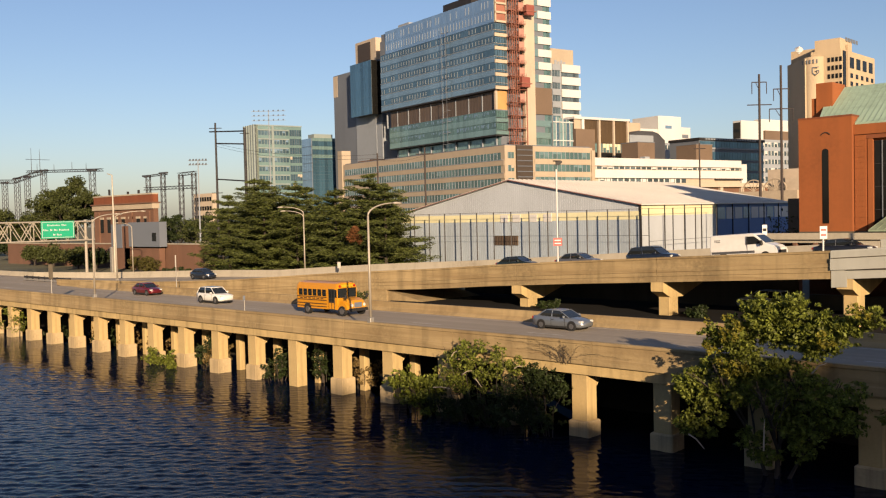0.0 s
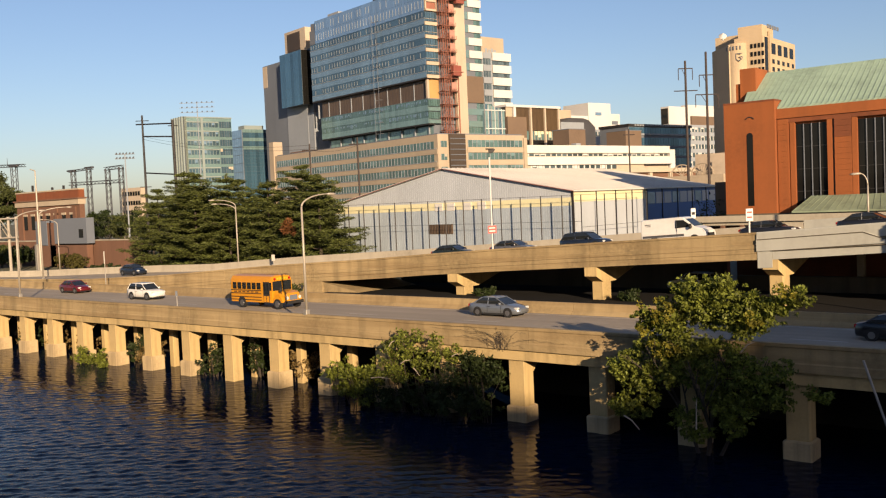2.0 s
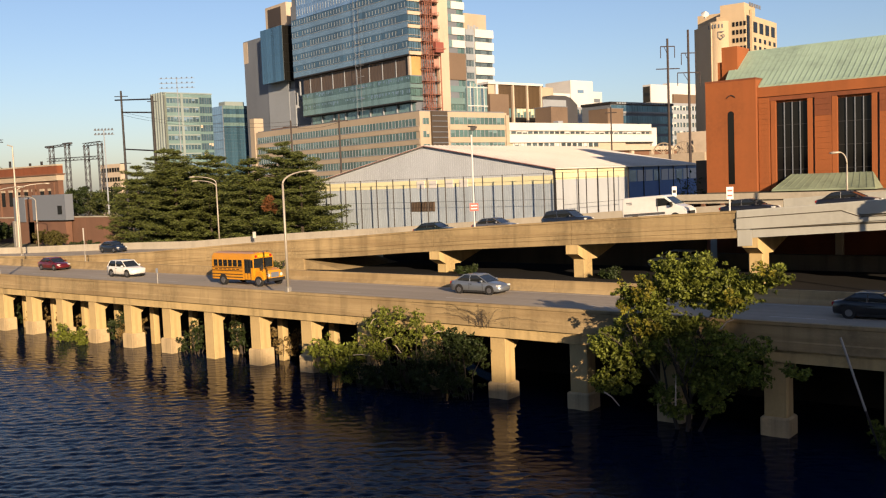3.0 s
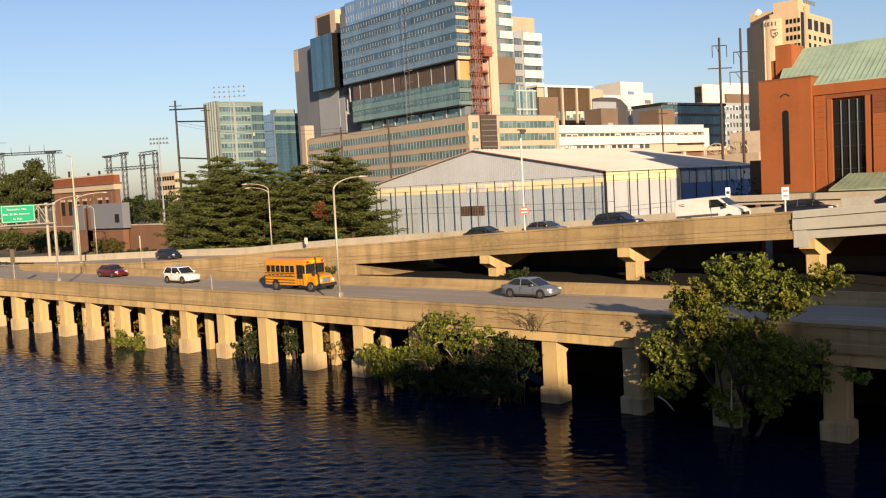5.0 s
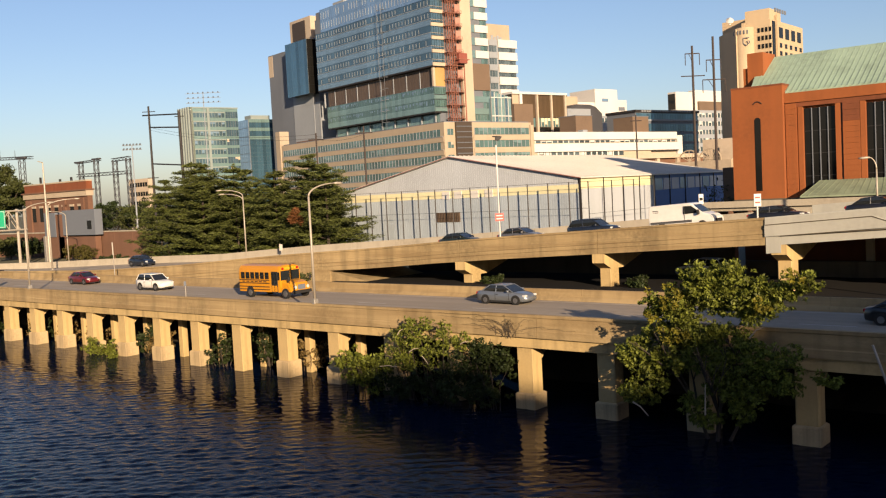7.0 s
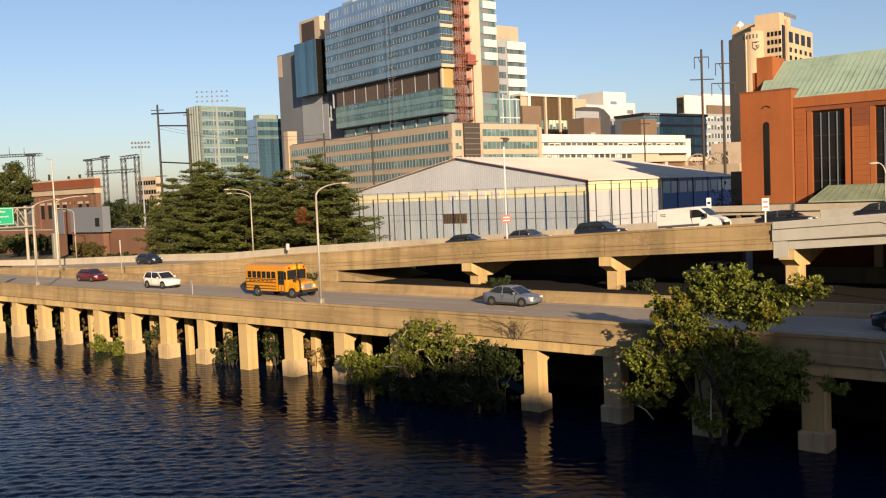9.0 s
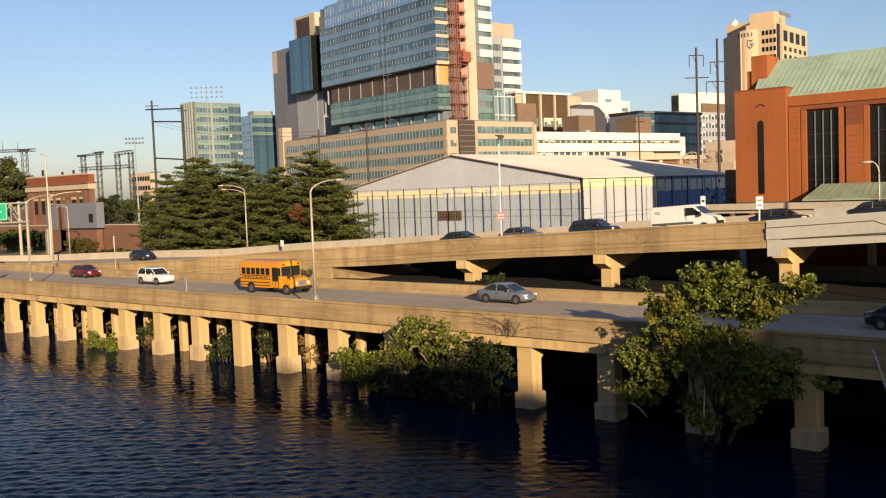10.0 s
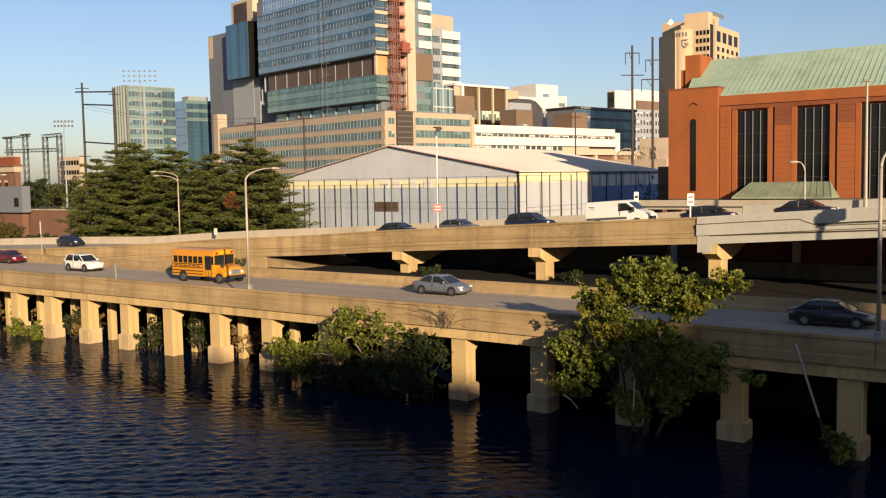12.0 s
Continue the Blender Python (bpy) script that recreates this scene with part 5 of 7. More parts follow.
def street_lamp(x, y, z0, z1, reach, label, group="street lamps", double=False, r=0.11):
    o = thing("street_lamp", label, "street lamp", group, (x, y, z0))
    h = z1 - z0
    part("base", Shape().box(-0.2, 0.2, -0.2, 0.2, -0.05, 0.35, 0.04), GALV, o)
    part("pole", Shape().bar((0, 0, 0.3), (0, 0, h - 1.0), r, r * 0.7, 10), POLE_PALE, o, smooth=True)
    for k in range(2 if double else 1):
        dz = -0.55 * k
        end = Vector((reach[0] * (1 - 0.12 * k), reach[1] * (1 - 0.12 * k), h - 0.05 + dz))
        part("arm", Shape().path(arc((0, 0, h - 1.0 + dz), end, 0), r * 0.7, r * 0.4, 8), POLE_PALE, o, smooth=True)
        u = Vector((reach[0], reach[1], 0)).normalized()
        w = Vector((-u.y, u.x, 0))
        rings = []
        for t, hw, up, dn in ((-0.1, 0.06, 0.05, -0.05), (0.15, 0.16, 0.09, -0.08), (0.5, 0.19, 0.08, -0.12), (0.75, 0.1, 0.02, -0.08)):
            c = end + u * t
            rings.append([c + w * hw + Vector((0, 0, dn * 0.6)), c + w * hw * 0.6 + Vector((0, 0, up)), c - w * hw * 0.6 + Vector((0, 0, up)), c - w * hw + Vector((0, 0, dn * 0.6)), c - w * hw * 0.5 + Vector((0, 0, dn)), c + w * hw * 0.5 + Vector((0, 0, dn))])
        part("lamp_head", Shape().loft(rings), POLE_PALE, o, "flat cobra-head luminaire", True)
    return o


LAB = "pale steel street lamp with a curved arm on the parapet"
for s in (81.5, 37.7, -7.2, -51, -95):
    street_lamp(s, -0.02, 6.07, 15.2, (0.2, 2.6), LAB)
street_lamp(-12.4, 33.2, 4.9, 15.9, (-2.6, -1.6), "pale street lamp with two arms behind the ramp barrier", double=True)
street_lamp(-43.7, 21.5, 5.3, 16.0, (2.0, 3.2), "tall pale street lamp beside the fork", r=0.13)
street_lamp(-62, 34, 4.9, 14.3, (-2.6, -1.2), "pale street lamp on the far roadside")
street_lamp(69.9, 30.9, 10.5, 15.0, (-0.5, -0.2), "short pale lamp on the bridge", r=0.09)
m_ = thing("light_mast", "thin tall steel mast with a small top lamp", "mast", "masts", (74.4, 31.4, 10.9))
part("pole", Shape().bar((0, 0, 0), (0, 0, 10.2), 0.15, 0.08, 10), POLE_PALE, m_)
part("lamp_head", Shape().box(-0.3, 0.3, -0.15, 0.15, 10.2, 10.35, 0.04), POLE_PALE, m_)
m_ = thing("light_mast", "thick pale steel mast beside the roadside wall", "mast", "masts", (-68.5, 34, 4.9))
part("pole", Shape().bar((0, 0, 0), (0, 0, 18), 0.26, 0.1, 12), POLE_PALE, m_)
part("top_ring", Shape().bar((0, 0, 18), (-0.8, -0.5, 18.3), 0.1, 0.08, 8), POLE_PALE, m_)
part("box", Shape().box(-1.3, -0.5, -0.3, 0.3, 0.5, 5, 0.05), GALV, m_)


def sign_post(x, y, z0, z1, w, hgt, face, label, bars=0, barmat=SIGN_W, zc=None, pole=GALV, r=0.05, facing=None):
    o = thing("road_sign", label, "road sign", "road signs", (x, y, z0))
    part("post", Shape().bar((0, 0, 0), (0, 0, z1 - z0), r, n=8), pole, o)
    zc = (zc if zc else z1 - hgt / 2) - z0
    u = Vector((0.73, 0.69, 0)) if facing is None else Vector(facing).normalized()
    nrm = Vector((u.y, -u.x, 0))
    sh = Shape()
    for t0, t1, f in ((0.06, 0.09, 1.0),):
        c = [nrm * t + u * a * w / 2 * f + Vector((0, 0, zc + b * hgt / 2)) for t in (t0, t1) for a, b in ((-1, -1), (1, -1), (1, 1), (-1, 1))]
        sh.add(c, [(3, 2, 1, 0), (4, 5, 6, 7), (0, 1, 5, 4), (1, 2, 6, 5), (2, 3, 7, 6), (3, 0, 4, 7)])
    part("panel", sh, face, o)
    for i in range(bars):
        z = zc + hgt * (0.5 - (i + 0.75) / (bars + 0.5))
        b = Shape()
        c = [nrm * 0.095 + u * a * w * 0.36 + Vector((0, 0, z + e * hgt * 0.14 / max(bars, 1))) for a, e in ((-1, -1), (1, -1), (1, 1), (-1, 1))]
        b.add(c, [(0, 1, 2, 3)])
        part("text_bar", b, barmat, o)
    return o


sign_post(39.2, 22.15, 9.4, 18.1, 0.8, 0.72, SIGN_R, "red warning sign on a tall slim pole on the ramp", 2, SIGN_W, 11.4, SIGN_W, 0.08)
sign_post(63.5, 22.45, 9.9, 12.6, 0.55, 0.95, SIGN_W, "white and red prohibition sign at the ramp edge", 2, SIGN_R, None, SIGN_W, 0.07)
sign_post(55.0, 31.2, 9.9, 12.6, 0.42, 0.9, SIGN_W, "white arrow sign on the ramp", 1, BLACK)
sign_post(55.0, 31.05, 9.9, 11.35, 0.5, 0.7, SIGN_Y, "small yellow marker under a white sign", 0)
sign_post(-10.7, 12.1, 6.1, 10.1, 0.14, 1.5, GALV, "slim pale sign seen edge-on at the barrier", 0)
sign_post(-17.8, -0.1, 6.0, 9.5, 0.5, 1.7, CONC_DARK, "back of a grey sign on the near parapet", 0)
sign_post(21.1, -0.05, 6.0, 7.4, 0.2, 0.4, STONE_GREY, "small faded marker post on the parapet", 0)
sign_post(-0.7, 29.5, 6.2, 8.5, 0.4, 0.8, GALV, "small pale sign back on the ramp barrier", 0)

# overhead sign gantry across the road
g_ = thing("sign_gantry", "galvanised truss gantry with a green overhead sign", "gantry", "", (-75, 0, 0))
Y0g, Y1g = -2.0, 33.2
for z in (11.3, 14.7):
    for x in (-0.7, 0.7):
        part("chord", Shape().bar((x, Y0g, z), (x, Y1g, z), 0.14, n=6), POLE_PALE, g_)
for i in range(17):
    y = Y0g + i * 2.0
    sh = Shape()
    for x in (-0.7, 0.7):
        sh.bar((x, y, 11.3), (x, y + 2, 14.7) if i % 2 else (x, y, 14.7), 0.08, n=5)
        sh.bar((x, y, 14.7), (x, y + 2.0, 11.3), 0.08, n=5)
    part("brace", sh, POLE_PALE, g_)
for y in (Y1g, Y1g - 1.4, Y0g):
    part("post", Shape().bar((0, y, 4.5 if y > 0 else 4.0), (0, y, 15), 0.28, 0.24, 10), POLE_PALE, g_)
sg = Shape()
sg.box(0.85, 1.0, 23.2, 29.25, 11.75, 14.85, 0.03)
sp = part("sign_panel", sg, SIGN_G, g_, "green highway sign with white lettering bars")
for z, y, words in ((14.1, 24.3, (10, 4)), (13.25, 23.6, (4, 2, 3, 8)), (12.4, 25.3, (2, 4))):
    for word in words:
        for k in range(word):
            high = 0.2 if k == 0 else (0.16 if k % 3 == 1 else 0.12)
            part("text_bar", Shape().box(1.0, 1.015, y, y + 0.14, z - 0.14, z - 0.14 + high * 1.7), SIGN_W, sp)
            y += 0.235
        y += 0.24
part("sign_border", Shape().box(1.0, 1.015, 23.35, 29.1, 14.62, 14.7).box(1.0, 1.015, 23.35, 29.1, 11.88, 11.96).box(1.0, 1.015, 23.35, 23.43, 11.96, 14.62).box(1.0, 1.015, 29.02, 29.1, 11.96, 14.62), SIGN_W, sp)


def utility_pole(x, y, z1, arms, label, r=0.22, material=RUSTPOLE, z0=4.9):
    o = thing("utility_pole", label, "utility pole", "utility poles", (x, y, z0))
    part("pole", Shape().bar((0, 0, 0), (0, 0, z1 - z0), r, r * 0.7, 10), material, o)
    for z, w, drop in arms:
        sh = Shape()
        u = Vector((0.73, 0.69, 0))
        a, b = -u * w, u * w
        sh.bar(a + Vector((0, 0, z - z0)), b + Vector((0, 0, z - z0)), 0.09, n=5)
        if drop:
            sh.bar(a + Vector((0, 0, z - z0)), a + Vector((0, 0, z - z0 - drop)), 0.07, n=5)
            sh.bar(b + Vector((0, 0, z - z0)), b + Vector((0, 0, z - z0 - drop)), 0.07, n=5)
            sh.bar(a * 0.5 + Vector((0, 0, z - z0)), Vector((0, 0, z - z0 - drop * 0.7)), 0.05, n=4)
        part("crossarm", sh, material, o)
    return o


utility_pole(23.4, 100, 36.1, ((34.8, 1.2, 1.9), (31.1, 2.0, 0)), "dark brown steel transmission pole with crossarms", 0.26)
utility_pole(27.05, 100, 37.1, ((33.3, 1.2, 1.9), (30.1, 1.9, 2.1)), "dark brown steel transmission pole with crossarms", 0.26)
utility_pole(-89.9, 70, 36.2, ((35, 1.4, 0), (20.5, 1.2, 0)), "dark transmission pole joined by lattice arms", 0.3, DARKMETAL)
utility_pole(-78.7, 70, 34.2, ((33, 1.0, 0),), "dark transmission pole joined by lattice arms", 0.34, DARKMETAL)
tie = thing("transmission_arm", "steel crossarms linking two transmission poles", "crossarm")
for z in (34.2, 31.4, 23.4):
    part("arm", Shape().bar((-92.3 if z > 33 else -89.9, 70, z + 0.2), (-78.5, 70, z - 0.7), 0.16, n=5), DARKMETAL, tie)
utility_pole(-17.3, 52, 24.2, ((23.2, 1.2, 0),), "brown wooden utility pole before the office block", 0.17)
utility_pole(-6.9, 52, 24.4, ((23.4, 1.3, 0),), "brown wooden utility pole before the office block", 0.17)
utility_pole(13.6, 98, 25.5, ((24.5, 1.0, 0),), "brown wooden utility pole behind the warehouse", 0.17)
cab = thing("cable", "thin dark overhead wires between poles", "cable")
for dz in (0, 0.5):
    pts = [(-17.3 + 10.4 * i / 10, 52, 23.2 + dz - 4 * 0.5 * (i / 10) * (1 - i / 10)) for i in range(11)]
    part("wire", Shape().path(pts, 0.025, n=4), DARKMETAL, cab)
for dz in (0, 0.6):
    pts = [(-89.9 + 72.6 * i / 14, 70 - 18 * i / 14, 31 + dz - 7.6 * i / 14 - 4 * 1.2 * (i / 14) * (1 - i / 14)) for i in range(15)]
    part("wire", Shape().path(pts, 0.03, n=4), DARKMETAL, cab)


def floodlight(x, y, z0, z1, w, h, label, rows=3, cols=7):
    o = thing("floodlight_mast", label, "floodlight mast", "floodlight masts", (x, y, z0))
    part("pole", Shape().bar((0, 0, 0), (0, 0, z1 - z0), 0.2, 0.1, 10), STONE_LIGHT, o)
    u = Vector((0.73, 0.69, 0))
    for i in range(rows):
        z = z1 - z0 - h * i / max(1, rows - 1)
        part("rail", Shape().bar(-u * w / 2 + Vector((0, 0, z)), u * w / 2 + Vector((0, 0, z)), 0.06, n=5), STONE_LIGHT, o)
        for j in range(cols):
            c = u * w * ((j + 0.5) / cols - 0.5) + Vector((0, 0, z))
            part("lamp", Shape().bar(c + Vector((0.15, -0.15, 0.1)), c + Vector((-0.1, 0.1, 0.3)), 0.22, 0.13, 7), STONE_GREY, o)
    return o


floodlight(-124.4, 110, 4.9, 44.7, 9.5, 2.6, "tall floodlight mast with rows of lamps")
floodlight(-81.5, 60, 4.9, 27.0, 4.0, 0.9, "slim floodlight mast with two lamp rows", 2, 6)

# substation gantries
def lattice(sh, p, q, w, n):
    p, q = Vector(p), Vector(q)
    ax = (q - p).normalized()
    u = ax.cross(Vector((0.69, -0.73, 0.01))).normalized() * w
    t = ax.cross(u).normalized() * w
    cs = [u + t, u - t, -u - t, -u + t]
    for c in cs:
        sh.bar(p + c, q + c, 0.13, n=4)
    for i in range(n):
        a, b = p + (q - p) * i / n, p + (q - p) * (i + 1) / n
        for k in range(4):
            sh.bar(a + cs[k], b + cs[(k + 1) % 4], 0.08, n=3)
    return sh


su = thing("substation_gantry", "dark steel lattice substation gantry with wires", "substation", "substation gantries")
for x, z in ((-334, 33.3), (-320.7, 34.6), (-310.2, 34.8), (-294, 36.6), (-251.2, 34.6)):
    part("column", lattice(Shape(), (x, 120, 4.9), (x, 120, z), 0.9, 14), SUBSTEEL, su)
    part("head", Shape().box(x - 3.2, x + 3.2, 119.4, 120.6, z, z + 0.7, 0.1), SUBSTEEL, su)
part("beam", lattice(Shape(), (-356, 120, 35.0), (-324, 120, 33.6), 0.8, 16), SUBSTEEL, su)
part("beam", lattice(Shape(), (-324, 120, 33.8), (-294, 120, 36.6), 0.8, 14), SUBSTEEL, su)
part("beam", lattice(Shape(), (-310, 120, 37.2), (-243, 120, 34.6), 0.45, 30), SUBSTEEL, su)
for x, z, h in ((-305.5, 36, 11), (-297.2, 36, 10), (-300, 37, 3), (-284, 36, 3), (-268, 36, 3), (-256, 35, 3)):
    part("rod", Shape().bar((x, 120, z), (x, 120, z + h), 0.14, 0.06, 6), SUBSTEEL, su)
part("rod", Shape().bar((-311, 120, 42.6), (-288, 120, 41), 0.1, 0.08, 6), SUBSTEEL, su)
su2 = thing("substation_gantry", "dark steel lattice substation gantry with wires", "substation", "substation gantries")
for x, z in ((-227.4, 31.5), (-216.9, 32), (-204.6, 31.2), (-196.2, 31.5)):
    part("column", lattice(Shape(), (x, 130, 4.9), (x, 130, z), 0.7, 12), SUBSTEEL, su2)
part("beam", lattice(Shape(), (-230, 130, 27), (-196, 130, 26.5), 0.5, 14), SUBSTEEL, su2)
part("beam", lattice(Shape(), (-206, 130, 31.2), (-195, 130, 31.4), 0.5, 5), SUBSTEEL, su2)
part("beam", lattice(Shape(), (-230, 130, 31.6), (-214, 130, 31.9), 0.3, 6), SUBSTEEL, su2)

for x, z in ((-228.5, 31.5), (-216.5, 32.0)):
    part("head", Shape().box(x - 2.6, x + 2.6, 129.5, 130.5, z, z + 0.6, 0.1), SUBSTEEL, su2)

# ---- low buildings behind the fork
bw = thing("brick_wall", "low brown brick wall with a pale coping", "wall")
for i in range(15):
    a = -146.4 + i * 6.1
    part("wall_panel", Shape().box(a, a + 6.05, 46, 46.6, 4.5, 9.9), BRICK_B, bw)
    part("coping", Shape().box(a, a + 6.05, 45.9, 46.7, 9.9, 10.1), CONC_PALE, bw)
hs = thing("brick_house", "brown brick plant house with a pale cornice", "building")
slab(hs, "wall", -128.8, -100.4, 60, 61.2, GZ, 17.4, BRICK_B)
slab(hs, "cornice", -129.0, -100.2, 59.6, 61.4, 17.4, 18.6, STONE_PINK)
slab(hs, "cornice_lip", -129.3, -100.0, 59.3, 61.6, 18.6, 18.9, BRICK_B)
slab(hs, "attic", -128.6, -100.4, 59.9, 61.3, 18.9, 20.6, BRICK_D)
slab(hs, "parapet", -128.8, -100.3, 59.8, 61.3, 20.6, 20.9, STONE_PINK)
for k in range(7):
    slab(hs, "window", -125.4 + k * 3.5, -124.0 + k * 3.5, 59.85, 60, 12.0, 15.2, DARKGLASS)
    slab(hs, "window_arch", -125.6 + k * 3.5, -123.8 + k * 3.5, 59.8, 60, 15.2, 15.7, STONE_PINK)
for k in range(4):
    slab(hs, "pilaster", -127 + k * 8, -125.8 + k * 8, 59.7, 60, GZ, 16.9, BRICK_B)
for k, (x, h) in enumerate(((-122, 1.4), (-113, 0.6), (-108, 0.8))):
    slab(hs, "vent", x, x + 0.4, 60.4, 60.8, 21.0, 21.0 + h, DARKMETAL)
gb = thing("grey_shed", "flat grey panelled shed over a brick base", "building")
slab(gb, "panel_wall", -82, -70.2, 44, 45.6, 9.5, 14.3, STONE_GREY)
slab(gb, "panel_wall", -89.4, -85, 44.1, 45.6, 9.2, 14.0, STONE_GREY)
slab(gb, "brick_base", -84, -70.7, 44.2, 45.4, GZ, 9.2, BRICK_B)
slab(gb, "brick_tower", -85, -82.05, 44.2, 45.6, GZ, 13.6, BRICK_B)
slab(gb, "brick_base", -89.2, -85.1, 44.3, 45.5, GZ, 9.2, BRICK_B)
slab(gb, "window", -72.8, -71.4, 43.9, 44, 10.6, 12.2, DARKGLASS)
wb = thing("pale_block", "small pale far office block with window bands", "building")
slab(wb, "wall", -229, -216, 150, 152, GZ, 25.0, STONE_BEIGE)
for i in range(5):
    windows(wb, "x", 150, -228.5, -216.5, 8 + i * 3.5, 9.6 + i * 3.5, 7, DARKGLASS, 0.1, 0.2)
# ---- vehicles
def wheel(o, x, y, r, w=0.22):
    side = 1 if y > 0 else -1
    t = part("tyre", Shape().bar((x, y - side * w, r), (x, y, r), r, n=18), BLACK, o)
    part("rim", Shape().bar((x, y - side * 0.02, r), (x, y + side * 0.012, r), r * 0.64, r * 0.6, 14), CHROME, t)


def ring_section(x, hw, zb, zt, tuck=0.9):
    return [(x, -hw * 0.86, zb), (x, -hw * 0.98, zb + 0.12), (x, -hw, (zb + zt) * 0.5), (x, -hw * 0.97, zt - 0.12), (x, -hw * tuck, zt - 0.02), (x, -hw * 0.45, zt + 0.02),
            (x, hw * 0.45, zt + 0.02), (x, hw * tuck, zt - 0.02), (x, hw * 0.97, zt - 0.12), (x, hw, (zb + zt) * 0.5), (x, hw * 0.98, zb + 0.12), (x, hw * 0.86, zb)]


CARS = {
    "sedan": dict(L=4.7, hw=0.9, r=0.33, wb=(-1.38, 1.42), low=((-2.35, 0.62, 0.35, 0.72), (-2.25, 0.8, 0.24, 0.95), (-1.75, 0.89, 0.2, 1.02), (-0.6, 0.9, 0.18, 0.98), (0.9, 0.9, 0.18, 0.95), (1.55, 0.88, 0.2, 0.86), (2.1, 0.8, 0.22, 0.74), (2.35, 0.6, 0.32, 0.58)),
                  cab=(-1.85, 1.15, -1.05, 0.25), zc=(0.95, 1.45)),
    "suv": dict(L=4.75, hw=0.94, r=0.38, wb=(-1.4, 1.42), low=((-2.37, 0.7, 0.42, 0.9), (-2.3, 0.86, 0.32, 1.12), (-1.75, 0.93, 0.28, 1.12), (-0.4, 0.94, 0.26, 1.1), (0.95, 0.94, 0.26, 1.08), (1.6, 0.92, 0.28, 1.02), (2.15, 0.85, 0.3, 0.92), (2.37, 0.66, 0.4, 0.7)),
                cab=(-2.2, 1.15, -1.75, 0.35), zc=(1.08, 1.7)),
}


def car(kind, paint_mat, label, category, at, tilt=0.0, group="cars", taper=0.76):
    c = CARS[kind]
    o = thing("car", label, category, group, at)
    o.rotation_euler = (0, tilt, 0)
    sh = Shape()
    sh.loft([ring_section(*row) for row in c["low"]])
    part("body", sh, paint_mat, o, smooth=True)
    b0, b1, t0, t1 = c["cab"]
    z0, z1 = c["zc"]
    hw = c["hw"]
    w0, w1 = hw * 0.93, hw * taper
    gl = Shape()
    gl.loft([[(b0, -w0 * 0.9, z0), (b1, -w0 * 0.92, z0), (b1, w0 * 0.92, z0), (b0, w0 * 0.9, z0)],
             [(b0 + (t0 - b0) * 0.5, -(w0 + w1) / 2, (z0 + z1) / 2), (b1 + (t1 - b1) * 0.5, -(w0 + w1) / 2, (z0 + z1) / 2), (b1 + (t1 - b1) * 0.5, (w0 + w1) / 2, (z0 + z1) / 2), (b0 + (t0 - b0) * 0.5, (w0 + w1) / 2, (z0 + z1) / 2)],
             [(t0, -w1, z1 - 0.03), (t1, -w1, z1 - 0.03), (t1, w1, z1 - 0.03), (t0, w1, z1 - 0.03)]])
    part("window", gl, CARGLASS, o)
    rf = Shape()
    rf.loft([[(t0 - 0.12, -w1 * 0.96, z1 - 0.06), (t0 + 0.2, -w1, z1 - 0.02), (t1 - 0.1, -w1, z1 - 0.02), (t1 + 0.1, -w1 * 0.96, z1 - 0.06), (t1 + 0.1, w1 * 0.96, z1 - 0.06), (t1 - 0.1, w1, z1 - 0.02), (t0 + 0.2, w1, z1 - 0.02), (t0 - 0.12, w1 * 0.96, z1 - 0.06)],
             [(t0 - 0.02, -w1 * 0.8, z1), (t0 + 0.25, -w1 * 0.85, z1 + 0.03), (t1 - 0.2, -w1 * 0.85, z1 + 0.03), (t1, -w1 * 0.8, z1), (t1, w1 * 0.8, z1), (t1 - 0.2, w1 * 0.85, z1 + 0.03), (t0 + 0.25, w1 * 0.85, z1 + 0.03), (t0 - 0.02, w1 * 0.8, z1)]])
    part("roof", rf, paint_mat, o, smooth=True)
    for sd in (-1, 1):
        for (xa, xb, rr) in ((b0, t0, 0.055), (b1, t1, 0.045), ((b0 + b1) / 2 - 0.1, (t0 + t1) / 2 - 0.02, 0.045)):
            part("pillar", Shape().bar((xa, sd * w0 * 0.93, z0 - 0.02), (xb, sd * w1 * 0.99, z1 - 0.03), rr, n=5), paint_mat, o)
        part("mirror", Shape().box(b1 - 0.45, b1 - 0.25, sd * (hw + 0.1) - 0.09, sd * (hw + 0.1) + 0.09, z0 + 0.02, z0 + 0.16, 0.03), paint_mat, o)
        part("headlight", Shape().box(c["L"] / 2 - 0.42, c["L"] / 2 - 0.1, sd * hw * 0.68 - 0.17, sd * hw * 0.68 + 0.17, z0 - 0.36, z0 - 0.2, 0.04), LAMPGLASS, o)
        part("tail_light", Shape().box(-c["L"] / 2 + 0.0, -c["L"] / 2 + 0.2, sd * hw * 0.68 - 0.16, sd * hw * 0.68 + 0.16, z0 - 0.22, z0 - 0.04, 0.03), TAILRED, o)
        for x in c["wb"]:
            wheel(o, x, sd * (hw + 0.015), c["r"])
            part("wheel_arch", Shape().bar((x, sd * (hw - 0.1), c["r"] + 0.02), (x, sd * (hw + 0.003), c["r"] + 0.02), c["r"] + 0.06, n=18), BLACK, o)
    part("grille", Shape().box(c["L"] / 2 - 0.2, c["L"] / 2 - 0.02, -0.42, 0.42, 0.38, 0.56, 0.03), BLACK, o)
    part("lower_grille", Shape().box(c["L"] / 2 - 0.35, c["L"] / 2 - 0.1, -0.55, 0.55, 0.22, 0.32, 0.03), BLACK, o)
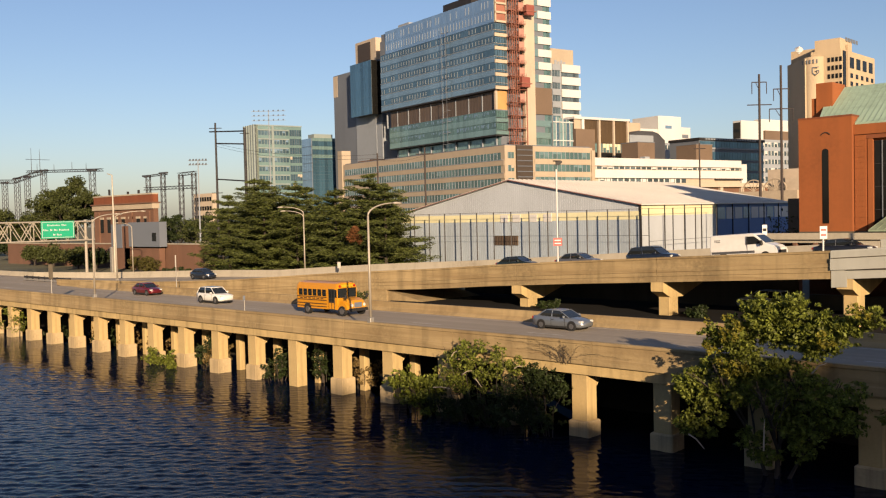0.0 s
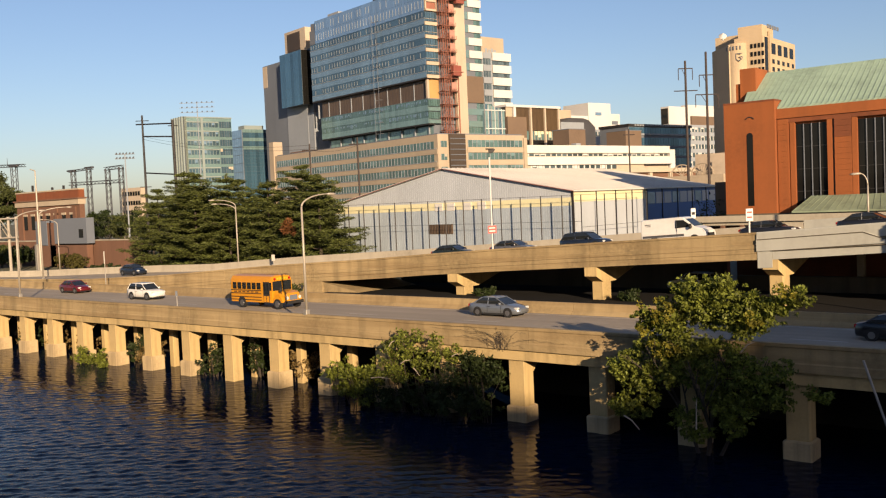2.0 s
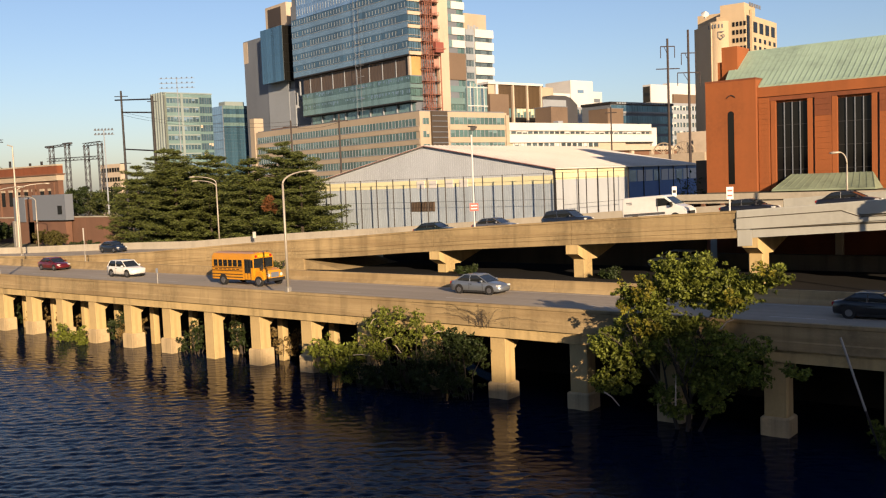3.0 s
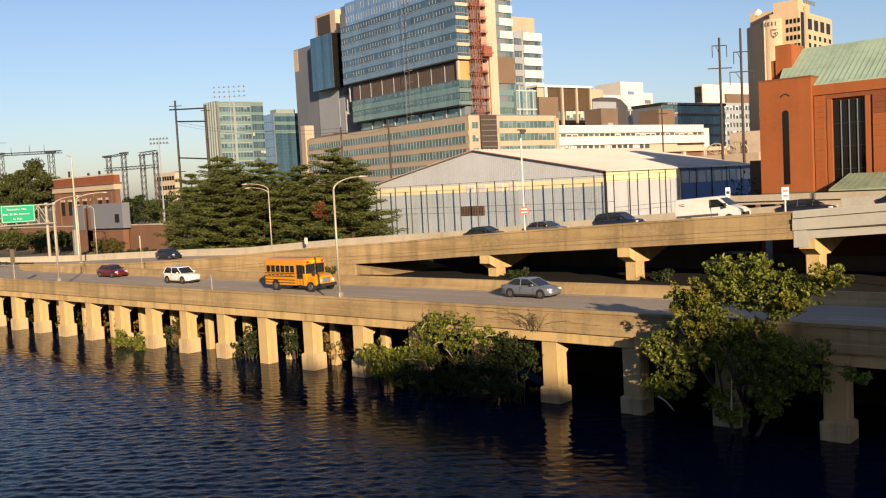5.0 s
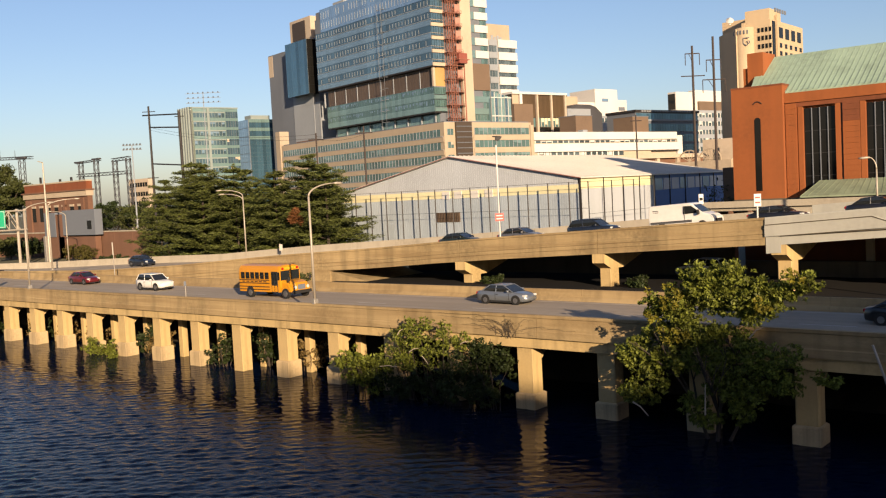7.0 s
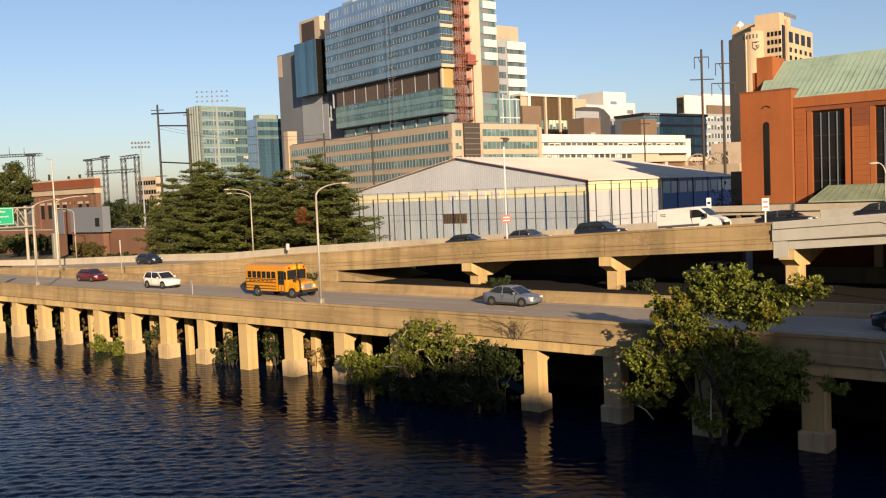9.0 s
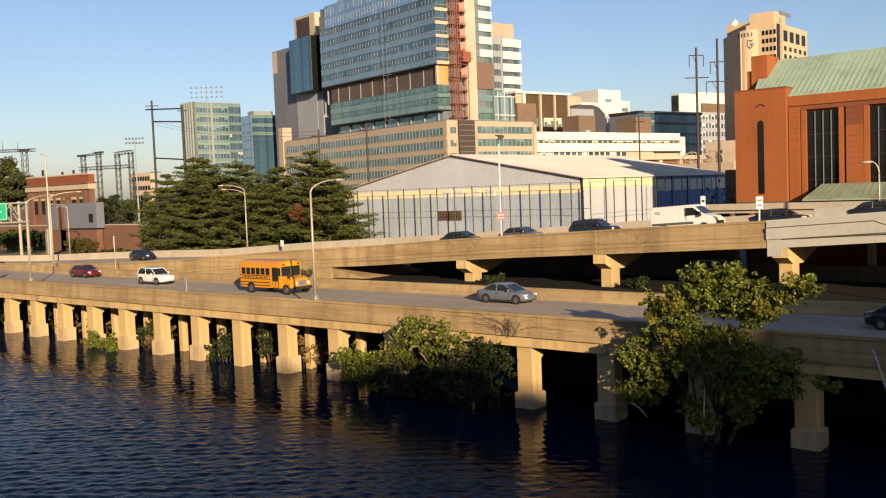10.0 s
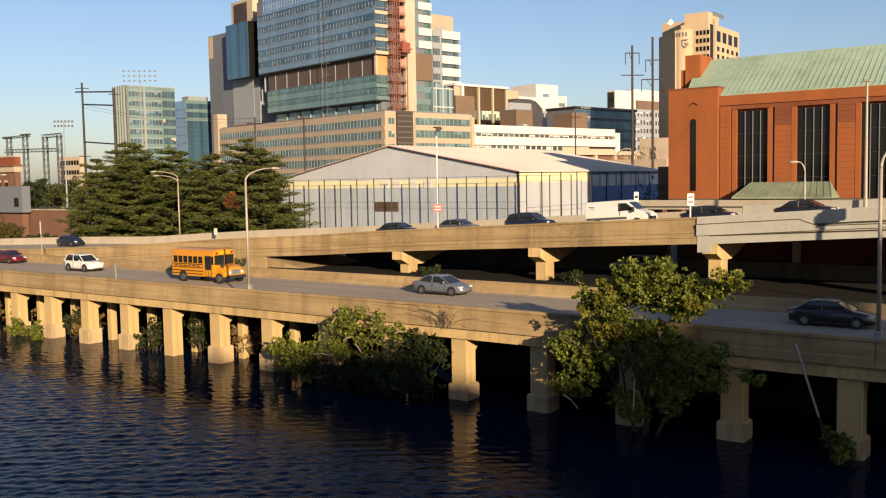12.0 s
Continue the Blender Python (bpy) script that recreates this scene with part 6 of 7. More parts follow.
    for sd in (-1, 1):
        y = sd * hw * 0.975
        part("sill", Shape().box(c["wb"][0] + 0.42, c["wb"][1] - 0.42, y - 0.03, y + 0.03, 0.16, 0.3, 0.02), BLACK, o)
        for x in (b1 - 0.35, (b0 + b1) / 2 - 0.1):
            part("door_seam", Shape().box(x, x + 0.02, sd * (hw + 0.001) - 0.006, sd * (hw + 0.001) + 0.006, 0.34, z0 - 0.1), BLACK, o)
        part("door_handle", Shape().box((b0 + b1) / 2 - 0.02, (b0 + b1) / 2 + 0.16, sd * hw - 0.02, sd * hw + 0.02, z0 - 0.2, z0 - 0.16), BLACK, o)
        part("belt_trim", Shape().bar((b0 + 0.1, sd * w0 * 0.94, z0 + 0.01), (b1 - 0.1, sd * w0 * 0.95, z0 + 0.01), 0.018, n=4), CHROME, o)
    return o


def ramp_at(s, d=26.0):
    f = (d - lerp(s, DN)) / (lerp(s, DF) - lerp(s, DN))
    return (s, d, lerp(s, ZN) - 0.95 + f * (lerp(s, ZF) - lerp(s, ZN)))


TILT = -math.atan(0.055)
car("sedan", P_GREEN, "dark green sedan queueing on the ramp", "car", ramp_at(31.4), TILT, "cars on the ramp")
car("sedan", P_GREY, "grey sedan queueing on the ramp", "car", ramp_at(38.9), TILT, "cars on the ramp")
car("suv", P_NAVY, "dark blue estate car queueing on the ramp", "car", ramp_at(47.0), TILT, "cars on the ramp")
car("sedan", P_BLACK, "black sedan on the grey bridge", "car", ramp_at(63.3, 27.5), TILT, "cars on the ramp")
car("sedan", P_BLACK, "black sedan on the grey bridge", "car", ramp_at(71.0, 27.5), TILT, "cars on the ramp")
car("sedan", P_SILVER, "silver-blue sedan driving on the highway", "car", (48.9, 9.4, ROAD_Z), 0, "cars on the highway")
car("suv", P_WHITE, "white crossover driving on the highway", "car", (4.0, 8.0, ROAD_Z), 0, "cars on the highway")
car("sedan", P_RED, "dark red sedan driving on the highway", "car", (-14.0, 10.0, ROAD_Z), 0, "cars on the highway")
car("sedan", P_BLACK, "black sedan in the shade on the highway", "car", (77.6, 7.9, ROAD_Z), 0, "cars on the highway")
car("suv", P_WHITE, "white crossover parked in the shade under the ramp", "car", (54.6, 31.9, 5.05), 0, "cars under the ramp").rotation_euler = (0, 0, math.pi)
car("sedan", P_NAVY, "dark blue car beyond the ramp barrier", "car", (-26, 25.5, 5.9), 0, "cars on the ramp")


def van(at, tilt):
    o = thing("van", "white panel van queueing on the ramp", "van", "cars on the ramp", at)
    o.rotation_euler = (0, tilt, 0)
    prof = [(-2.9, 0.45), (-2.95, 1.2), (-2.88, 2.2), (-2.7, 2.3), (0.7, 2.32), (0.98, 2.26), (1.95, 1.5), (2.55, 1.3), (2.86, 1.06), (2.94, 0.8), (2.9, 0.45)]
    rings = []
    for y, k in ((-1.0, 0.0), (-0.98, 0.0), (-0.86, 0.05), (0.86, 0.05), (0.98, 0.0), (1.0, 0.0)):
        f = 0.985 if abs(y) == 1.0 else 1.0
        rings.append([(x * f, y if z < 1.3 else y * 0.93, 0.45 + (z - 0.45) * f + k * (z > 2)) for x, z in prof])
    part("body", Shape().loft(rings), P_WHITE, o)
    part("windscreen", Shape().add([(1.06, -0.78, 2.24), (1.06, 0.78, 2.24), (1.95, 0.86, 1.54), (1.95, -0.86, 1.54), (0.99, -0.78, 2.18), (0.99, 0.78, 2.18), (1.88, 0.86, 1.49), (1.88, -0.86, 1.49)],
                                   [(0, 3, 2, 1), (4, 5, 6, 7), (0, 4, 7, 3), (1, 2, 6, 5), (0, 1, 5, 4), (3, 7, 6, 2)]), CARGLASS, o)
    for sd in (-1, 1):
        part("side_window", Shape().extrude([(0.25, 1.45), (1.78, 1.5), (1.0, 2.1), (0.32, 2.12)], sd * 0.965 - 0.02, sd * 0.965 + 0.02), CARGLASS, o)
        part("mirror", Shape().box(1.55, 1.75, sd * 1.12 - 0.12, sd * 1.12 + 0.12, 1.35, 1.75, 0.04), BLACK, o)
        part("trim", Shape().box(-2.8, 1.0, sd * 1.005 - 0.012, sd * 1.005 + 0.012, 0.75, 0.95), P_GREY, o)
        part("headlight", Shape().box(2.6, 2.9, sd * 0.75 - 0.16, sd * 0.75 + 0.16, 0.88, 1.1, 0.03), LAMPGLASS, o)
        for x in (-1.75, 1.9):
            wheel(o, x, sd * 1.02, 0.36, 0.25)
            part("wheel_arch", Shape().bar((x, sd * 0.9, 0.4), (x, sd * 1.005, 0.4), 0.44, n=18), BLACK, o)
        part("door_line", Shape().box(0.36, 0.39, sd * 1.0 - 0.01, sd * 1.0 + 0.01, 0.6, 2.1), P_GREY, o)
    for k in range(2):
        part("text_bar", Shape().box(-2.55, -2.0, -0.96, -0.93, 1.86 - k * 0.14, 1.93 - k * 0.14), P_GREY, o)
    part("grille", Shape().box(2.8, 2.95, -0.72, 0.72, 0.58, 0.9, 0.03), BLACK, o)
    part("bumper", Shape().box(2.7, 2.97, -0.95, 0.95, 0.42, 0.58, 0.04), BLACK, o)
    return o


van(ramp_at(55.9, 26.2), TILT)


def school_bus(at):
    o = thing("school_bus", "yellow school bus with black rub rails", "bus", "cars on the highway", at)
    L0, L1, hw = -3.9, 1.9, 1.2
    ring = [(-hw, 0.55), (-hw, 2.3), (-hw * 0.96, 2.65), (-hw * 0.8, 2.88), (-hw * 0.4, 2.98), (hw * 0.4, 2.98), (hw * 0.8, 2.88), (hw * 0.96, 2.65), (hw, 2.3), (hw, 0.55)]
    sh = Shape()
    sh.loft([[(x, y * k, 0.55 + (z - 0.55) * k2) for y, z in ring] for x, k, k2 in ((L0, 0.97, 0.97), (L0 + 0.12, 1, 1), (L1 - 0.25, 1, 1), (L1 - 0.02, 0.98, 0.97))])
    part("body", sh, BUSYEL, o)
    hood = Shape()
    hr = lambda x, w, z: [(x, -w, 0.6), (x, -w, z - 0.25), (x, -w * 0.8, z), (x, w * 0.8, z), (x, w, z - 0.25), (x, w, 0.6)]
    hood.loft([hr(L1 - 0.05, 1.02, 1.62), hr(2.7, 0.98, 1.55), hr(3.25, 0.9, 1.4), hr(3.38, 0.82, 1.2)])
    part("hood", hood, BUSYEL, o, smooth=False)
    for sd in (-1, 1):
        for k in range(6 if sd < 0 else 7):
            x = L0 + 0.35 + k * 0.68
            w = part("window", Shape().box(x, x + 0.54, sd * 1.2 - 0.03, sd * 1.2 + 0.03, 1.72, 2.32, 0.04), CARGLASS, o)
            part("window_rail", Shape().box(x, x + 0.54, sd * 1.2 - 0.04, sd * 1.2 + 0.04, 2.02, 2.06), BLACK, w)
        for z in (0.72, 0.98, 1.3, 1.58):
            part("rub_rail", Shape().box(L0 + 0.1, 0.45, sd * 1.215 - 0.02, sd * 1.215 + 0.02, z, z + 0.07), BLACK, o)
        part("fender", Shape().extrude([(2.55 + 0.66 * math.cos(math.pi * q / 10), 0.6 + 0.62 * math.sin(math.pi * q / 10)) for q in range(11)], min(sd * 0.7, sd * 1.14), max(sd * 0.7, sd * 1.14)), BUSYEL, o)
        part("headlight", Shape().bar((3.25, sd * 0.72, 0.98), (3.4, sd * 0.72, 0.98), 0.15, n=12), LAMPGLASS, o)
        for x in (-2.3, 2.55):
            wheel(o, x, sd * 1.225, 0.46, 0.28)
            part("wheel_arch", Shape().bar((x, sd * 1.0, 0.52), (x, sd * 1.206, 0.52), 0.53, n=20), BLACK, o) if x < 0 else None
        part("mirror", Shape().box(3.1, 3.25, sd * 1.25 - 0.12, sd * 1.25 + 0.12, 1.6, 1.95, 0.04).bar((3.1, sd * 1.1, 1.4), (3.15, sd * 1.25, 1.7), 0.025), BLACK, o)
    dr = part("door", Shape().box(0.75, 1.6, -1.235, -1.19, 0.5, 2.4, 0.03), BLACK, o, "folding bus door")
    for k in (0.82, 1.22):
        part("door_glass", Shape().box(k, k + 0.32, -1.245, -1.235, 1.3, 2.3), CARGLASS, dr)
        part("door_panel", Shape().box(k, k + 0.32, -1.245, -1.235, 0.6, 1.15), BUSYEL, dr)
    part("windscreen", Shape().box(L1 - 0.04, L1 + 0.03, -1.08, 1.08, 1.6, 2.45, 0.05), CARGLASS, o)
    part("windscreen_post", Shape().box(L1 + 0.02, L1 + 0.05, -0.04, 0.04, 1.6, 2.45), BUSYEL, o)
    part("driver_window", Shape().box(1.62, 1.88, -1.235, -1.19, 1.65, 2.35, 0.03), CARGLASS, o)
    for y in (-0.85, -0.55, 0.55, 0.85):
        part("warning_light", Shape().bar((L1 - 0.02, y, 2.64), (L1 + 0.07, y, 2.64), 0.11, n=12), TAILRED if abs(y) > 0.7 else SIGN_Y, o)
    part("bumper", Shape().box(3.3, 3.52, -1.1, 1.1, 0.45, 0.72, 0.05), BLACK, o)
    part("grille", Shape().box(3.33, 3.41, -0.45, 0.45, 0.78, 1.22, 0.03), STONE_GREY, o)
    part("roof_sign", Shape().box(L1 - 0.02, L1 + 0.04, -0.4, 0.4, 2.54, 2.76), SIGN_Y, o)
    for k in range(6):
        part("text_bar", Shape().box(-3.4 + k * 0.6, -3.0 + k * 0.6, -1.212, -1.2, 1.43, 1.51), BLACK, o)
    return o


school_bus((24.6, 7.3, ROAD_Z))

# crash rail at the fork
cr = thing("guard_rail", "dark weathered box guard rail at the fork nose", "guard rail")
part("rail", Shape().box(-62, -45.5, 14.9, 15.1, 5.75, 6.05, 0.02), DARKMETAL, cr)
part("rail", Shape().box(-62, -45.5, 14.9, 15.1, 5.4, 5.62, 0.02), GALV, cr)
for k in range(8):
    part("post", Shape().box(-61.5 + k * 2.2, -61.35 + k * 2.2, 15.1, 15.25, 5.2, 6.1), DARKMETAL, cr)

# ---- plants
def leaf_cloud(centres, radii, counts, size, seed, flat=0.0, thin=0.5):
    """Many small four-cornered leaves scattered through overlapping clumps."""
    r = np.random.RandomState(seed)
    vs, fs = [], []
    base = 0
    for c, rad, n in zip(centres, radii, counts):
        d = r.normal(size=(n, 3))
        d /= np.linalg.norm(d, axis=1, keepdims=True)
        rr = np.cbrt(r.uniform(0.12, 1, size=(n, 1)))
        p = np.array(c) + d * rr * np.array(rad)
        a = r.normal(size=(n, 3))
        a[:, 2] *= 1 - flat
        a /= np.linalg.norm(a, axis=1, keepdims=True)
        b = np.cross(a, r.normal(size=(n, 3)))
        b /= np.linalg.norm(b, axis=1, keepdims=True)
        s = size * r.uniform(0.6, 1.35, size=(n, 1))
        a, b = a * s, b * s * thin
        q = np.stack([p - a, p - b * 0.9 + a * 0.1, p + a, p + b * 0.9 + a * 0.1], 1).reshape(-1, 3)
        vs.append(q)
        k = np.arange(n)[:, None] * 4 + base
        fs.append(k + np.array([[0, 1, 2, 3]]))
        base += 4 * n
    return np.concatenate(vs), np.concatenate(fs)


def cloud_part(name, cloud, material, parent, label=""):
    v, f = cloud
    me = bpy.data.meshes.new(name)
    me.from_pydata(v.tolist(), [], f.tolist())
    me.materials.append(material)
    ob = new(name, me)
    ob.parent = parent
    if label:
        tagged(ob, label)
    return ob


def limbs(sh, r, p, d, length, rad, depth, tips, spread=0.55):
    q = p + d * length
    sh.bar(p, q, rad, rad * 0.68, 7)
    if depth == 0:
        tips.append(q)
        return
    for i in range(r.choice((2, 3))):
        e = (d + Vector((r.uniform(-1, 1), r.uniform(-1, 1), r.uniform(-0.35, 0.75))) * spread).normalized()
        limbs(sh, r, q, e, length * r.uniform(0.62, 0.85), rad * 0.62, depth - 1, tips, spread)
    tips.append(q)


def broadleaf(at, height, spread_xy, label, seed, leaf=0.2, dens=120, material=LEAF, trunk_r=0.3, clump=1.6, low=0.28, squash=0.85, count=70):
    """A round-headed tree: limbs reach to clumps spread through an uneven crown."""
    o = thing("tree", label, "tree", "trees", at)
    r = random.Random(seed)
    sh = Shape()
    fork = Vector((0, 0, height * low))
    sh.bar((0, 0, -0.3), fork, trunk_r, trunk_r * 0.7, 8)
    cs, rad = [], []
    mid = height * (1 + low) / 2
    for k in range(count):
        d = Vector((r.gauss(0, 1), r.gauss(0, 1), r.gauss(0, 1))).normalized()
        q = r.uniform(0.35, 1.0) ** 0.6 * (0.82 + 0.3 * noise.noise(d * 2 + Vector((seed, 0, 0))))
        c = Vector((d.x * spread_xy * q, d.y * spread_xy * q, mid + d.z * height * (1 - low) / 2 * q * 0.92))
        cs.append(tuple(c))
        w = clump * r.uniform(0.6, 1.25)
        rad.append((w, w, w * squash * r.uniform(0.6, 1.0)))
        if k % 3 == 0:
            m = fork.lerp(c, 0.5) + Vector((0, 0, -0.05 * height))
            sh.path([fork, m, c], trunk_r * 0.4, 0.03, 5)
    part("trunk", sh, BARK, o)
    cloud_part("crown", leaf_cloud(cs, rad, [max(8, int(dens * r.uniform(0.6, 1.3))) for _ in cs], leaf, seed), material, o)
    return o


def conifer(at, height, radius, label, seed, dead=False):
    o = thing("pine_tree", label, "pine tree", "pine trees", at)
    r = random.Random(seed)
    sh = Shape()
    sh.bar((0, 0, -0.3), (0, 0, height * 0.97), 0.3, 0.04, 8)
    cs, rad = [], []
    z = height * 0.06
    while z < height:
        f = z / height
        reach = radius * 1.04 * (1 - f ** 2.6) ** 0.8 * r.uniform(0.72, 1.12) + 0.4
        n = max(7, int(11 - 3 * f))
        a0 = r.uniform(0, 6.3)
        for k in range(n):
            a = a0 + 6.283 * k / n + r.uniform(-0.35, 0.35)
            ln = reach * r.uniform(0.65, 1.12)
            up = ln * r.uniform(0.0, 0.36)
            tip = Vector((math.cos(a) * ln, math.sin(a) * ln, z + up))
            sh.bar((0, 0, z), tip, 0.055 * (1 - f) + 0.02, 0.015, 4)
            steps_ = max(2, int(ln / 0.62))
            for j in range(1, steps_ + 1):
                t = j / steps_
                if t < 0.25:
                    continue
                w = 0.5 + 0.55 * (1 - abs(t - 0.6)) * min(1, ln / 3)
                cs.append((math.cos(a) * ln * t + r.uniform(-0.2, 0.2), math.sin(a) * ln * t + r.uniform(-0.2, 0.2), z + up * t + r.uniform(0, 0.16)))
                rad.append((w, w, 0.2 + 0.08 * (1 - f)))
        z += r.uniform(0.95, 1.45)
    cs.append((0, 0, height * 0.98))
    rad.append((0.25, 0.25, 0.6))
    part("trunk", sh, BARK, o)
    cl = leaf_cloud(cs, rad, [62] * len(cs), 0.25, seed, 0.7, 0.2)
    cloud_part("crown", cl, NEEDLE, o)
    if dead:
        cl = leaf_cloud([(-2.0, -radius * 0.8, height * 0.51), (-1.5, -radius * 0.78, height * 0.57), (-1.1, -radius * 0.7, height * 0.48)], [(0.8, 0.5, 0.9), (0.7, 0.4, 0.6), (0.5, 0.4, 0.8)], [330, 190, 170], 0.24, seed + 1, 0.6, 0.28)
        cloud_part("dead_branch", cl, NEEDLE_R, o, "rust-brown dead needles")
    return o


PINE = "dark green pine with layered drooping boughs"
for k, (s, d, h, r_) in enumerate(((-42.4, 41, 13.2, 5.0), (-36.2, 42, 15.9, 5.8), (-31.0, 40, 15.2, 5.6), (-25.4, 42, 15.0, 5.0), (-14.8, 41, 13.4, 5.2), (-8.9, 42.5, 15.2, 5.8), (-3.6, 40.5, 13.2, 5.6), (-18.4, 44, 12.0, 4.6), (-39, 47, 13.5, 5.0), (-11.5, 46.5, 13.6, 5.0), (-29, 47, 14.0, 5.0))):
    conifer((s, d, 4.9), h, r_, PINE, 40 + k, k == 6)

broadleaf((-147.6, 62, 4.9), 22.8, 9.6, "large round olive deciduous tree beside the substation", 5, 0.3, 260, LEAF_M, 0.45, 1.9, 0.25, count=120)
broadleaf((-178, 66, 4.9), 13.5, 9.0, "broad deciduous tree at the edge of the yard", 6, 0.36, 220, LEAF_M, 0.4, 2.2, 0.2, count=75)
broadleaf((-196, 60, 4.9), 16.0, 10.0, "broad deciduous tree at the edge of the yard", 16, 0.36, 220, LEAF_M, 0.4, 2.1, 0.2, count=70)
broadleaf((-164, 54, 4.9), 8.0, 6.0, "broad deciduous tree at the edge of the yard", 17, 0.34, 130, LEAF_D, 0.3, 1.7, 0.15, count=50)
for k, (s, d, h, w) in enumerate(((-96, 75, 11, 6), (-84, 78, 11.5, 6.5), (-70, 74, 10.5, 6), (-60, 70, 9.5, 5.5), (-98, 41, 4.6, 2.6), (-91, 41.5, 4.2, 2.2), (-113, 42.5, 4.6, 2.8), (-104, 100, 15, 8), (-124, 43, 5, 3), (-110, 110, 15, 9), (-126, 118, 15, 9), (-90, 105, 13, 8), (-140, 120, 16, 10), (-72, 95, 12, 7), (-58, 92, 12, 7), (-134, 86, 13, 7), (-145, 88, 11.5, 6.5), (-112, 84, 13, 6.5), (-124, 86, 11, 6), (-100, 88, 14, 7))):
    broadleaf((s, d, 4.9), h, w, "leafy roadside tree behind the highway", 60 + k, 0.3, 100, LEAF_D if k % 2 else LEAF_M, 0.2, 1.4, 0.2, count=40)


def shrub(at, size, label, seed, material=LEAF_D, leaf=0.16, n=900, name="shrub", stems=7):
    o = thing(name, label, "shrub", "shrubs", at)
    r = random.Random(seed)
    sh = Shape()
    cs, rad = [], []
    for k in range(stems):
        tip = Vector((r.uniform(-1, 1) * size[0], r.uniform(-1, 1) * size[1], r.uniform(0.25, 1.0) ** 0.8 * size[2]))
        tip.z *= 1 - 0.3 * abs(tip.x / size[0]) * r.random()
        foot = Vector((tip.x * 0.55, tip.y * 0.4, -0.2))
        mid = foot.lerp(tip, 0.5) + Vector((r.uniform(-0.2, 0.2), r.uniform(-0.2, 0.2), 0.2))
        sh.path([foot, mid, tip], 0.045, 0.012, 5)
        for t in (0.35, 0.6, 0.8, 1.0):
            for q in range(2):
                c = foot.lerp(tip, t) + Vector((r.gauss(0, 0.12), r.gauss(0, 0.15), r.gauss(0, 0.05))) * size[2] * 0.8
                c.z = max(c.z, 0.1)
                cs.append(tuple(c))
                w = size[2] * r.uniform(0.04, 0.13) + 0.1
                rad.append((w * r.uniform(0.8, 1.6), w, w * r.uniform(0.5, 1.0)))
    tagged(part("stem", sh, BARK, o), kind="stuff")
    cloud_part("foliage", leaf_cloud(cs, rad, [max(6, int(n / len(cs) * r.uniform(0.4, 1.7))) for _ in cs], leaf, seed), material, o)
    return o


# the large tree that grows in front of the highway
bt = thing("tree", "large leafy tree rooted at the waterline piers", "tree", "trees", (69.6, -1.6, 0))
r_ = random.Random(12)
sh, tips = Shape(), []
for lean in ((-0.25, -0.1), (0.15, -0.2), (0.5, 0.0), (0.05, 0.1)):
    limbs(sh, r_, Vector((0.3 + lean[0] * 0.8, 0.6 + lean[1], -0.8)), Vector((lean[0], lean[1], 1)).normalized(), 2.5, 0.12, 3, tips, 0.5)
part("trunk", sh, BARK, bt)


def sprays(lobes, r, per=16, leaves=70, lo=0.14, hi=0.4):
    """Small leafy sprays scattered through the lobes of a crown, thinner towards their rims."""
    cs, rad, cnt = [], [], []
    for x, y, z, rx, rz in lobes:
        for k in range(int(per * rx * rz) + 6):
            d = Vector((r.gauss(0, 1), r.gauss(0, 1), r.gauss(0, 1))).normalized() * r.uniform(0.15, 1.12) ** 0.75
            cs.append((x + d.x * rx, y + d.y * max(0.7, rx * 0.6), z + d.z * rz))
            q = r.uniform(lo, hi)
            rad.append((q * r.uniform(0.8, 1.5), q, q * r.uniform(0.5, 1.0)))
            cnt.append(int(r.uniform(0.5, 1.5) * leaves * q) + 5)
    return cs, rad, cnt


